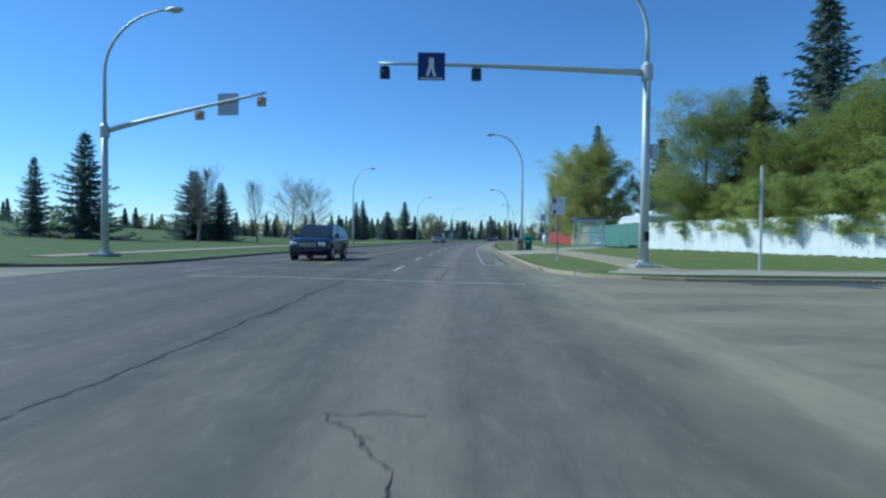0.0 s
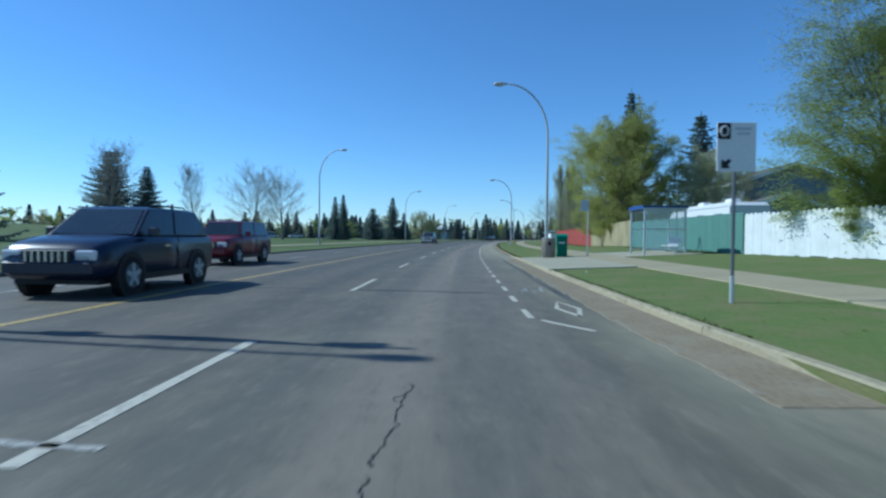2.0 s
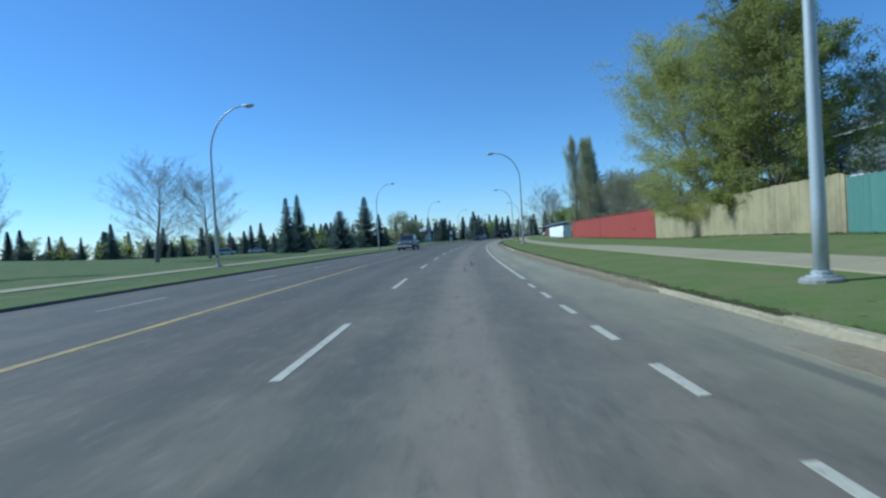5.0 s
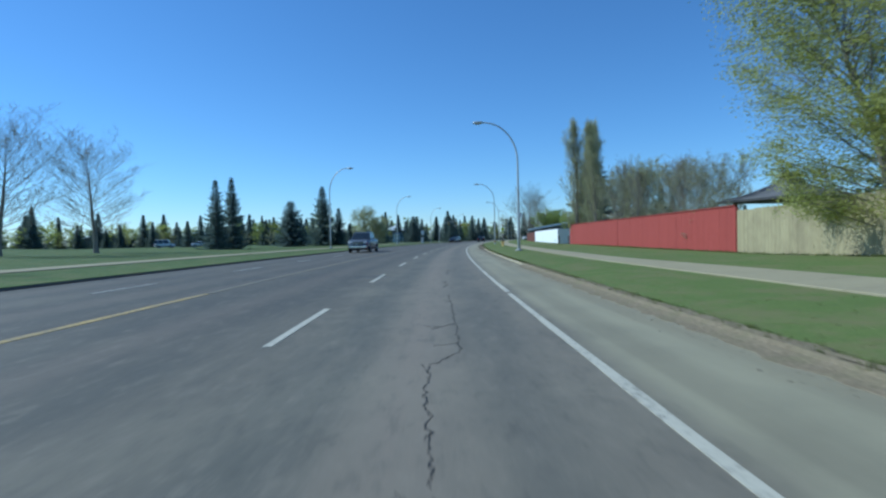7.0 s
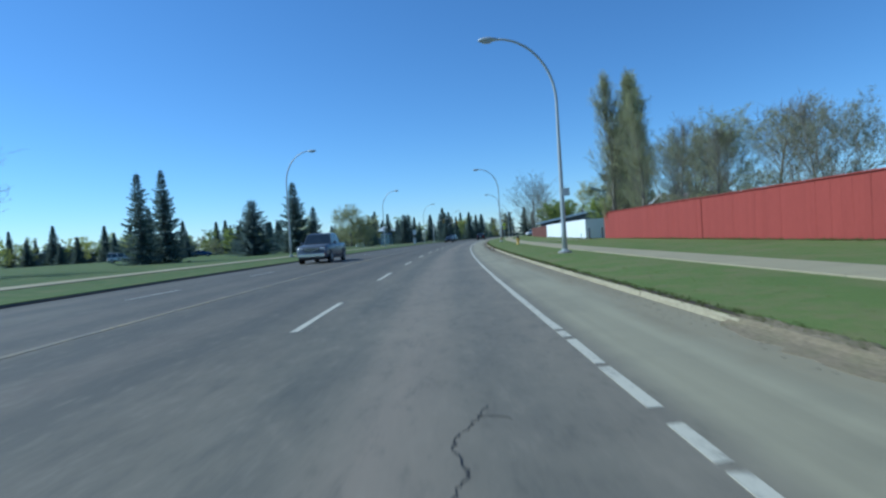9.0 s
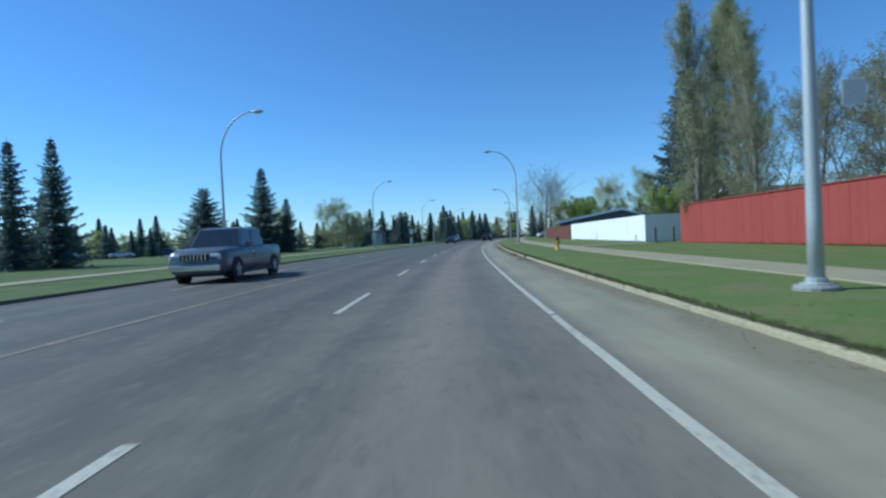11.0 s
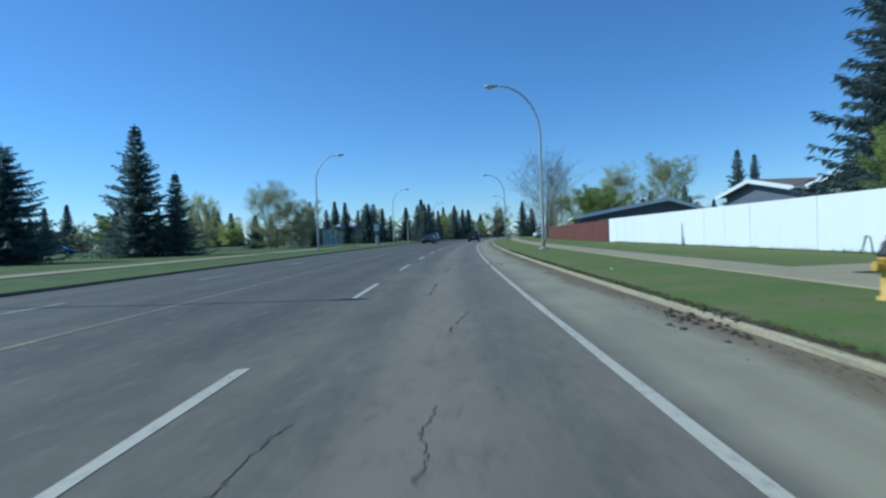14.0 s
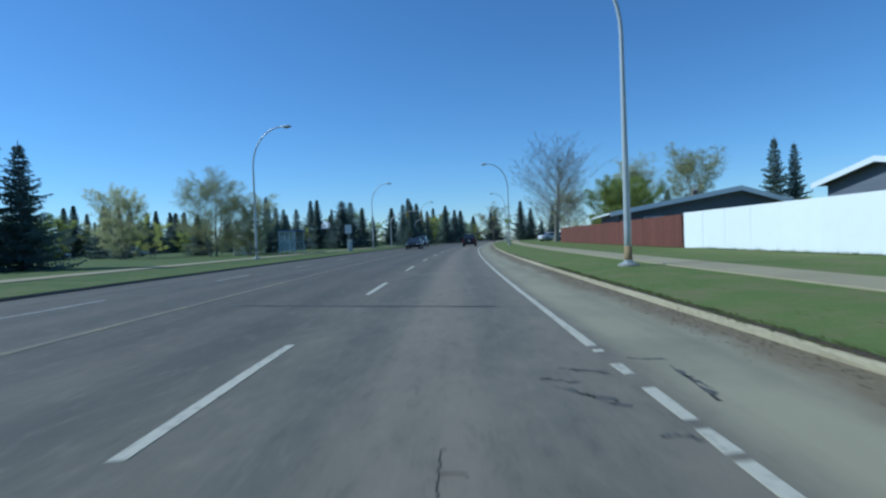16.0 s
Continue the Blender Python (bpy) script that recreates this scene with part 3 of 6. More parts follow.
def broken_crack(label, pts, width, seed):
    """A jagged crack that opens and closes along its run, with short side cracks."""
    rnd = random.Random(seed)
    g = Geo()
    P2 = [Vector((axis(y) + o, y)) for o, y in pts]
    fine = []
    for p, q in zip(P2[:-1], P2[1:]):
        n = max(2, round((q - p).length / 0.035))
        fine += [p.lerp(q, i / n) + Vector((rnd.uniform(-1, 1), rnd.uniform(-1, 1))) * 0.02 for i in range(n)]

    def run(line, w):
        rings = []
        for k, p in enumerate(line):
            d = (line[min(k + 1, len(line) - 1)] - line[max(k - 1, 0)]).normalized()
            half = max(0.002, w * 0.5 * rnd.choice((0.35, 0.6, 0.9, 1.3))) * (0.3 if k in (0, len(line) - 1) else 1)
            a, b2 = p + Vector((-d.y, d.x)) * half, p - Vector((-d.y, d.x)) * half
            rings.append([(a.x, a.y, 0.0), (a.x, a.y, 0.003), (b2.x, b2.y, 0.003), (b2.x, b2.y, 0.0)])
        if len(rings) > 1:
            g.loft(rings)
    i = 0
    while i < len(fine) - 4:
        n = min(rnd.randint(12, 50), len(fine) - i)
        run(fine[i:i + n], width)
        if rnd.random() < 0.6 and n > 8:
            p = fine[i + n // 2].copy()
            a = rnd.uniform(0, 6.28)
            side = [p]
            for _ in range(rnd.randint(4, 9)):
                a += rnd.uniform(-0.7, 0.7)
                p = p + Vector((math.cos(a), math.sin(a))) * 0.035
                side.append(p.copy())
            run(side, width * 0.5)
        i += n - 1 + rnd.choice((0, 0, 1, 3))
    return structure("road_crack", g, TAR, label, "road crack")


# dark asphalt repair at the mouth of the side street
PATCH = surface("dark_asphalt_repair", (0.10, 0.098, 0.088), (0.07, 0.069, 0.063), 40, 2.5, 0.85, bump=0.4)
strip_on_road("asphalt_patch", "dark asphalt repair in the side street", [(9.7, 14.75), (10.4, 14.85), (11.4, 14.9), (12.4, 14.95), (13.4, 15.0)], 0.62, PATCH, 0.006, 0.08, 3)
# cracks and tar seams
for k, (a, ya, b2, yb, n, amp, w) in enumerate([
        (-0.75, 1.0, -0.68, 8.4, 60, 0.03, 0.045), (-0.65, 8.4, -0.80, 11.5, 24, 0.03, 0.055), (-0.8, 11.5, -0.6, 17.0, 30, 0.02, 0.05), (1.7, 14.2, 1.68, 16.8, 40, 0.04, 0.030), (1.62, 14.4, 1.60, 16.0, 24, 0.05, 0.016), (1.7, 16.8, 1.8, 20.5, 30, 0.03, 0.018),
        (-0.1, 28.1, 2.9, 27.6, 40, 0.04, 0.022), (1.82, 59.6, 1.78, 62.6, 30, 0.03, 0.016), (1.78, 62.6, 2.08, 63.2, 6, 0.02, 0.010), (2.08, 63.2, 2.06, 69.0, 40, 0.03, 0.007),
        (2.02, 75.5, 2.08, 77.4, 20, 0.03, 0.015), (2.08, 77.4, 2.26, 77.9, 6, 0.02, 0.010),
        (-3.0, 117.2, 3.5, 115.4, 60, 0.04, 0.014), (-2.3, 143.7, 2.6, 141.4, 30, 0.02, 0.035), (1.9, 122.2, 1.93, 122.8, 8, 0.02, 0.014), (1.95, 122.8, 2.2, 124.0, 10, 0.03, 0.007), (1.7, 133.5, 1.8, 135.5, 14, 0.04, 0.012),
        (1.22, 3.6, 1.75, 2.7, 12, 0.04, 0.02), (1.75, 2.7, 1.6, 1.5, 10, 0.04, 0.02), (1.2, 3.62, 1.9, 3.62, 8, 0.02, 0.008), (1.45, 126.5, 1.55, 129.5, 30, 0.03, 0.018), (0.7, 117.6, 0.9, 119.3, 14, 0.04, 0.016), (1.7, 118.3, 1.75, 119.6, 12, 0.03, 0.012), (1.75, 64.6, 2.05, 65.0, 6, 0.02, 0.014), (1.95, 70.5, 2.0, 72.5, 16, 0.03, 0.012)], ):
    broken_crack("open broken crack in the asphalt", wander(a, ya, b2, yb, n, amp, k + 20), w * 0.62, k)
OLD_TAR = surface("faded_tar", (0.105, 0.102, 0.095), (0.075, 0.073, 0.068), 18, 2, 0.85, bump=0.2)
for k, (o0, y0, o1, y1, w) in enumerate([(2.7, 136.3, 2.95, 135.95, 0.09), (3.66, 136.5, 3.72, 136.1, 0.10), (2.55, 136.7, 2.8, 136.5, 0.06), (2.62, 136.45, 3.02, 135.85, 0.10), (2.75, 137.0, 3.1, 136.7, 0.05), (3.7, 136.8, 3.62, 135.8, 0.09), (3.45, 137.2, 3.75, 137.0, 0.04), (3.0, 135.3, 3.2, 135.2, 0.04)]):
    strip_on_road("tar_patch", "dark ragged tar repair beside the worn line", wander(o0, y0, o1, y1, 10, 0.03, 60 + k), w * 0.3, OLD_TAR, 0.003, 0.03, 60 + k)
# loose silt and dead leaves against the kerb
def build_silt():
    rnd = random.Random(11)
    for name, material, label, runs in (("gutter_silt", SOIL, "brown silt and dead leaves in the gutter", ((60, 112, 900, 0.014), (112, 118, 700, 0.016), (118, 150, 2200, 0.016))),
                                        ("kerb_crumbs", CRUMBS, "pale crumbs of broken concrete along the kerb", ((23, 46, 260, 0.016), (46, 112, 1500, 0.02), (112, 150, 1000, 0.02)))):
        g = Geo()
        for y0, y1, n, big in runs:
            for _ in range(n):
                y = rnd.uniform(y0, y1)
                o = KERB_R - 0.02 - abs(rnd.gauss(0, 0.26)) + rnd.choice((0, 0, 0.12))
                s = rnd.uniform(0.006, big)
                c = Vector((axis(y) + o, y, 0.004 if o < KERB_R - 0.01 else 0.075))
                a = rnd.uniform(0, 6.28)
                d, e = Vector((math.cos(a), math.sin(a), 0)) * s, Vector((-math.sin(a), math.cos(a), 0)) * s * 0.6
                h = Vector((0, 0, s * rnd.uniform(0.4, 0.8)))
                k = len(g.v)
                g.v += [tuple(c + d), tuple(c + e), tuple(c - d), tuple(c - e), tuple(c + h)]
                g.f += [(k, k + 1, k + 4), (k + 1, k + 2, k + 4), (k + 2, k + 3, k + 4), (k + 3, k, k + 4)]
        structure(name, g, material, label, "silt", kind="stuff")


CRUMBS = surface("kerb_crumbs", (0.30, 0.26, 0.19), (0.20, 0.17, 0.12), 30, 3, 0.95, bump=0.3)
build_silt()


def build_bare_edge():
    rnd = random.Random(14)
    for y0, y1 in ((22.5, 34.4), (45.1, 170)):
        g = Geo()
        rings, y = [], y0
        while y < y1:
            w = rnd.uniform(0.02, 0.12) * (1.3 if y > 55 else 1.0)
            rings.append([(axis(y) + o, y, lawn(o, y) + dz) for o, dz in ((KERB_R + 0.062, -0.01), (KERB_R + 0.062, 0.006), (KERB_R + 0.1 + w * 0.6, 0.006), (KERB_R + 0.12 + w, -0.01))])
            y += rnd.uniform(0.25, 0.6)
        g.loft(rings)
        structure("bare_soil_edge", g, SOIL, "strip of bare soil behind the kerb", "soil")


build_bare_edge()


def build_gutter_pan():
    """The concrete gutter between kerb and asphalt, brown with silt, its inner edge crumbling."""
    rnd = random.Random(41)
    g, rings, y, drift = Geo(), [], 19.9, 0.0
    while y < 46.0:
        drift = drift * 0.8 + rnd.uniform(-0.03, 0.03)
        inner = 4.36 + 0.12 * soft_step(24.0, 30.0, y) + drift
        rings.append([(axis(y) + o, y, z) for o, z in ((inner - 0.012, 0.0), (inner, 0.006), (4.8, 0.005), (KERB_R + 0.02, 0.008), (KERB_R + 0.03, -0.01))])
        y += rnd.uniform(0.1, 0.22)
    g.loft(rings)
    structure("gutter_pan", g, PAN, "brown silted concrete gutter beside the kerb", "gutter")
    for k in range(9):
        y0 = 20.2 + 1.45 * k
        strip_on_road("gutter_edge", "pale broken edge of the concrete gutter", wander(4.37, y0, 4.38 + 0.03 * (y0 > 26), y0 + rnd.uniform(0.5, 1.25), 9, 0.012, k + 60), 0.05, CRUMBS, 0.009, 0.018, k)


PAN = surface("silted_gutter_concrete", (0.265, 0.213, 0.135), (0.175, 0.136, 0.083), 18, 1.8, 0.95, bump=0.5, stain=(0.30, 0.265, 0.185))
build_gutter_pan()


def build_silt_bank():
    """Soil washed over the kerb where the verge slumps, broken where the kerb still shows."""
    rnd = random.Random(33)
    for y0, y1 in ((50.5, 80.2),):
        g, rings, y = Geo(), [], y0
        while y < y1:
            end = min(1.0, (y - y0) / 0.8, (y1 - y) / 0.8) * 0.9 + 0.1
            a, b2, top = (0.14 + rnd.uniform(0.0, 0.16)) * end + 0.02, 0.08 + rnd.uniform(0.0, 0.22) * end, 0.075 + rnd.uniform(0.004, 0.02) * end
            sec = ((KERB_R - a - 0.02, -0.01), (KERB_R - a, 0.004), (KERB_R - a * 0.4, 0.022 * end), (KERB_R - 0.01, 0.05 * end), (KERB_R + 0.03, top), (KERB_R + 0.07 + b2 * 0.5, 0.094 + 0.012 * end), (KERB_R + 0.07 + b2, 0.07))
            rings.append([(axis(y) + o, y, z) for o, z in sec])
            y += rnd.uniform(0.12, 0.3)
        g.loft(rings)
        structure("silt_bank", g, SILT, "brown soil and dead grass slumped over the kerb", "soil")


SILT = surface("dry_silt", (0.255, 0.205, 0.130), (0.135, 0.108, 0.066), 26, 3.0, 0.95, bump=0.9, stain=(0.16, 0.15, 0.075))
build_silt_bank()


# ---- street lamps and the signal poles ----
def davit(g, h, reach, r0, r1, start=0.62):
    """A tapered pole whose top sweeps over by reach towards +x."""
    path, rad = [(0, 0, 0)], [r0]
    zb = h * start + (h * (1 - start)) * 0.2
    for i in range(1, 7):
        path.append((0, 0, zb * i / 6))
    rad += [r0 + (r1 - r0) * 0.75 * i / 6 for i in range(1, 7)]
    for i in range(1, 13):
        a = math.pi / 2 * i / 12
        path.append((reach * (1 - math.cos(a)), 0, zb + (h - zb) * math.sin(a)))
        rad.append(r0 + (r1 - r0) * (0.75 + 0.25 * i / 12))
    return g.tube(path, rad, 12)


def lamp_head(parent, x, z):
    head = Geo()
    rings = []
    for u, w, lo, hi in ((-0.12, 0.05, -0.05, 0.04), (0.05, 0.09, -0.07, 0.08), (0.25, 0.15, -0.09, 0.12), (0.5, 0.16, -0.09, 0.11), (0.66, 0.12, -0.08, 0.07), (0.74, 0.05, -0.06, 0.02)):
        rings.append([(x + u, w * math.cos(a), z + (hi if math.sin(a) > 0 else -lo) * math.sin(a)) for a in (2 * math.pi * j / 12 for j in range(12))])
    head.loft(rings)
    lum = part("lamp_head", head, GALVANISED, parent, "grey cobra-head luminaire", True)
    lens = Geo()
    lens.loft([[(x + 0.38 + 0.24 * s * math.cos(a), 0.12 * s * math.sin(a), z - d) for a in (2 * math.pi * j / 12 for j in range(12))] for s, d in ((1.0, 0.075), (0.8, 0.13), (0.3, 0.15))])
    part("lens", lens, LENS, lum, "clear lamp glass", True)


LENS = surface("lamp_lens", (0.55, 0.55, 0.50), (0.45, 0.45, 0.42), 20, 3, 0.25, bump=0)
CONCRETE_BASE = surface("pole_base_concrete", (0.36, 0.35, 0.32), (0.25, 0.24, 0.22), 30, 3, 0.9, bump=0.4)


def pole_foot(parent, r):
    part("base", Geo().lathe((0, 0, -0.2), [(0.30, 0), (0.30, 0.24), (0.27, 0.27)], 16), CONCRETE_BASE, parent, "round concrete footing")
    part("flange", Geo().lathe((0, 0, 0.07), [(r + 0.1, 0), (r + 0.1, 0.025), (r + 0.03, 0.03), (r + 0.03, 0.09), (r + 0.005, 0.1)], 12), GALVANISED, parent)


def street_lamp(place, turn, label, h=10.0, reach=3.0):
    t = thing("street_lamp", place, turn, label, "street lamp", "street lamps along the road")
    pole_foot(t, 0.11)
    part("pole", davit(Geo(), h, reach, 0.11, 0.045), GALVANISED, t, "", True)
    lamp_head(t, reach, h)
    part("hand_hole", Geo().box((0.0, -0.112, 0.7), (0.1, 0.012, 0.2), 0, 1, 0.01), DARK_STEEL, t)
    return t


RIGHT_LAMPS = [(49.1, 9.9), (98.0, 9.3), (148.0, 9.65), (200, 10.0), (246, 10.0)]
LEFT_LAMPS = [(78.4, 10.3), (129.9, 10.0), (177.0, 9.9), (218, 9.6), (262, 9.6)]
RUST = surface("rust_stain", (0.34, 0.25, 0.13), (0.24, 0.16, 0.08), 25, 4, 0.8, bump=0.1)
for i, (y, h) in enumerate(RIGHT_LAMPS):
    lamp = street_lamp(at(7.05, y), lean(y) + math.pi, "tall galvanised street lamp on the grass by the kerb", h, 2.45)
    if i == 2:
        part("rust_band", Geo().lathe((0, 0, 0.16), [(0.114, 0), (0.116, 0.1), (0.112, 0.42)], 12), RUST, lamp, "rust-stained foot of the pole", True)
for i, (y, h) in enumerate(LEFT_LAMPS):
    street_lamp(at((-14.5, -14.2, -13.9, -13.4, -13.4)[i], y), lean(y), "tall galvanised street lamp beside the park pavement", h, 2.35)
# small regulation plate on a lamp pole
pl = thing("pole_plate", (axis(97.3) + 7.05, 97.3 - 0.13, lawn(7, 97) + 2.55), lean(97.3), "small white notice plate strapped to a lamp pole", "sign")
part("plate", Geo().box((0, -0.01, 0), (0.3, 0.01, 0.32), 0, 1, 0.004), surface("plate_white", (0.7, 0.7, 0.68), (0.6, 0.6, 0.58), 30, 4, 0.5, bump=0), pl)
part("strap", Geo().box((0, 0.03, 0.0), (0.26, 0.05, 0.03)), DARK_STEEL, pl)

SIGN_BLUE = surface("crosswalk_sign_blue", (0.020, 0.045, 0.16), (0.016, 0.036, 0.13), 30, 3, 0.4, bump=0)
SIGN_WHITE = surface("sign_white", (0.74, 0.74, 0.72), (0.66, 0.66, 0.65), 30, 3, 0.45, bump=0)
SIGN_BACK = surface("sign_back_aluminium", (0.50, 0.53, 0.56), (0.42, 0.45, 0.48), 30, 3, 0.5, 0.3, bump=0)
BEACON_BLUE = surface("beacon_box_dark", (0.030, 0.045, 0.10), (0.022, 0.034, 0.08), 30, 3, 0.4, bump=0)
AMBER = surface("amber_lens", (0.55, 0.30, 0.13), (0.45, 0.24, 0.10), 30, 3, 0.3, bump=0)
BEACON_TAN = surface("beacon_box_tan", (0.50, 0.36, 0.27), (0.40, 0.28, 0.21), 30, 3, 0.5, bump=0)
BLACK = surface("black_paint", (0.012, 0.012, 0.013), (0.02, 0.02, 0.02), 30, 3, 0.5, bump=0)


def crossing_signal(place, turn, label, reach, arm_z, rise, beacons, sign_at, face, front, lamp_z=10.6, board=0.94):
    """Mast-arm pedestrian signal; the arm runs along +x, face: which side (-1 or 1 along y) the sign shows."""
    t = thing("crossing_signal", place, turn, label, "crossing signal")
    part("base", Geo().box((0, 0, 0.0), (0.95, 0.95, 0.24), 0, 0.95, 0.04), CONCRETE_BASE, t, "square concrete footing")
    part("flange", Geo().lathe((0, 0, 0.12), [(0.3, 0), (0.3, 0.04), (0.2, 0.05), (0.2, 0.15)], 12), GALVANISED, t)
    for dx, dy in ((0.22, 0.22), (-0.22, 0.22), (0.22, -0.22), (-0.22, -0.22)):
        part("bolt", Geo().lathe((dx, dy, 0.12), [(0.025, 0), (0.025, 0.08), (0.015, 0.09)], 6), DARK_STEEL, t)
    part("pole", Geo().tube([(0, 0, 0.1), (0, 0, arm_z * 0.5), (0, 0, arm_z + 0.35)], [0.165, 0.145, 0.125], 14), GALVANISED, t, "", True)
    upper = Geo()
    path, rad = [(0, 0, arm_z + 0.3), (0, 0, lamp_z - 2.6)], [0.08, 0.07]
    for i in range(1, 13):
        a = math.pi / 2 * i / 12
        path.append((3.0 * (1 - math.cos(a)), 0, lamp_z - 2.6 + 2.6 * math.sin(a)))
        rad.append(0.07 - 0.025 * i / 12)
    part("lamp_arm", upper.tube(path, rad, 10), GALVANISED, t, "", True)
    lamp_head(t, 3.0, lamp_z)
    part("collar", Geo().lathe((0, 0, arm_z - 0.28), [(0.16, 0), (0.2, 0.03), (0.2, 0.5), (0.15, 0.55)], 14), GALVANISED, t)
    def arm_height(x):
        return arm_z + rise * (math.sin(math.pi / 2 * x / reach) if front else (x / reach) ** 0.9)
    pts = [(0.1 + (reach - 0.1) * i / 10, 0, arm_height(0.1 + (reach - 0.1) * i / 10)) for i in range(11)]
    part("mast_arm", Geo().tube(pts, [0.115 - 0.07 * i / 10 for i in range(11)], 12), GALVANISED, t, "", True)
    for x in beacons:
        z = arm_height(x)
        box = part("beacon", Geo().box((x, 0, z - 0.33), (0.34, 0.24, 0.36), 0, 1, 0.03), BEACON_BLUE if front else BEACON_TAN, t, "square flashing beacon box")
        part("hanger", Geo().tube([(x, 0, z - 0.16), (x, 0, z)], 0.035, 8), GALVANISED, box)
        for s in (-1, 1):
            part("lens", Geo().loft([[(x + 0.1 * k * math.cos(a), s * d, z - 0.33 + 0.1 * k * math.sin(a)) for a in (2 * math.pi * j / 12 for j in range(12))] for k, d in ((1, 0.119), (0.8, 0.145), (0.2, 0.155))][::s]), BEACON_BLUE if front else AMBER, box, "", True)
        part("visor", Geo().box((x, face * 0.16, z - 0.16), (0.3, 0.12, 0.015)), BLACK, box)
    z = arm_height(sign_at)
    sg = part("sign", Geo().box((sign_at, face * 0.09, z - 0.1), (board, 0.06, board), 0, 1, 0.02), SIGN_BLUE if front else SIGN_BACK, t, "square dark blue crosswalk sign" if front else "grey back of a crosswalk sign")
    if front:
        y0 = 0.125
        # plain white strokes and a bar
        mark = Geo()
        for (xa, za, xb, zb, w) in ((0.02, 0.10, -0.12, -0.34, 0.10), (0.02, 0.08, 0.14, -0.34, 0.10), (0.0, 0.28, 0.0, -0.02, 0.17)):
            d = Vector((xb - xa, 0, zb - za)).normalized()
            n = Vector((-d.z, 0, d.x)) * w / 2
            a, b2 = Vector((sign_at + xa, y0, z - 0.1 + za)), Vector((sign_at + xb, y0, z - 0.1 + zb))
            mark.loft([[a + n, a - n, b2 - n, b2 + n], [p + Vector((0, 0.006, 0)) for p in (a + n, a - n, b2 - n, b2 + n)]])
            y0 += 0.004
        part("mark", mark, SIGN_WHITE, sg, "white plain strokes")
        part("bar", Geo().box((sign_at, 0.124, z - 0.52), (0.78, 0.008, 0.045)), SIGN_WHITE, sg)
    else:
        for dz in (-0.25, 0.2):
            part("bracket", Geo().box((sign_at, 0.04, z - 0.1 + dz), (0.9, 0.04, 0.05)), GALVANISED, sg)
    return t


crossing_signal((7.02, 19.7, 0.15), math.pi, "galvanised mast-arm crossing signal with a dark blue sign", 9.25, 6.75, 0.22, (5.9, 9.05), 7.45, 1, True)
crossing_signal((-14.85, 25.0, 0.17), -0.15, "galvanised mast-arm crossing signal seen from behind", 7.5, 5.45, 1.5, (4.5, 7.3), 5.75, 1, False)


def thin_post(place, h, label, material=GALVANISED, r=0.032):
    t = thing("sign_post", place, 0, label, "post")
    part("post", Geo().tube([(0, 0, -0.1), (0, 0, h)], r, 8), material, t)
    part("sleeve", Geo().tube([(0, 0, 0), (0, 0, 0.35)], r + 0.008, 8), GALVANISED, t)
    return t


thin_post((10.4, 18.5, 0.18), 3.4, "bare galvanised sign post at the street corner", r=0.045)

# pole-mounted boxes of the crossing signal
pb = thing("push_button", (7.02, 19.52, 1.15), 0, "dark pedestrian push-button box on the signal pole", "push button")
part("case", Geo().box((0, -0.06, 0.1), (0.16, 0.13, 0.34), 0, 1, 0.02), BLACK, pb)
part("button", Geo().lathe((0, -0.09, 0.28), [(0.03, 0), (0.03, 0.02), (0.01, 0.03)], 10), GALVANISED, pb)
cb = thing("control_box", (7.32, 19.7, 4.0), 0, "grey control box on the signal pole", "control box")
part("case", Geo().box((0.0, 0, 0.2), (0.26, 0.22, 0.5), 0, 1, 0.02), SIGN_BACK, cb)
part("bracket", Geo().box((-0.16, 0, 0.2), (0.12, 0.06, 0.06)), GALVANISED, cb)


# ---- cycle-lane sign, bus stop ----
def cycle_sign():
    t = thing("cycle_lane_sign", at(6.48, 24.95), lean(25), "white cycle-lane sign board on a galvanised post", "sign")
    part("post", Geo().tube([(0, 0, -0.1), (0, 0, 2.72)], 0.028, 8), DARK_STEEL, t)
    part("sleeve", Geo().tube([(0, 0, -0.02), (0, 0, 0.42)], 0.036, 8), GALVANISED, t)
    board = part("board", Geo().box((0, -0.05, 2.42), (0.60, 0.02, 0.76), 0, 1, 0.008), SIGN_WHITE, t)
    part("panel", Geo().box((-0.195, -0.064, 2.665), (0.2, 0.008, 0.25)), BLACK, board, "black corner panel")
    ring = [(-0.195 + 0.058 * math.cos(a), -0.072, 2.665 + 0.075 * math.sin(a)) for a in (2 * math.pi * i / 14 for i in range(15))]
    part("symbol", Geo().tube(ring, 0.014, 5), SIGN_WHITE, board)
    arrow = Geo()
    arrow.loft([[(-0.23, y, 2.09), (-0.09, y, 2.09), (-0.13, y, 2.14), (-0.08, y, 2.2), (-0.12, y, 2.24), (-0.17, y, 2.19), (-0.23, y, 2.23)] for y in (-0.062, -0.068)])
    part("arrow", arrow, BLACK, board)
    for r in range(2):
        part("grey_strip", Geo().box((0.1, -0.063, 2.7 - 0.075 * r), (0.25 - 0.06 * r, 0.006, 0.042)), SIGN_BACK, board)


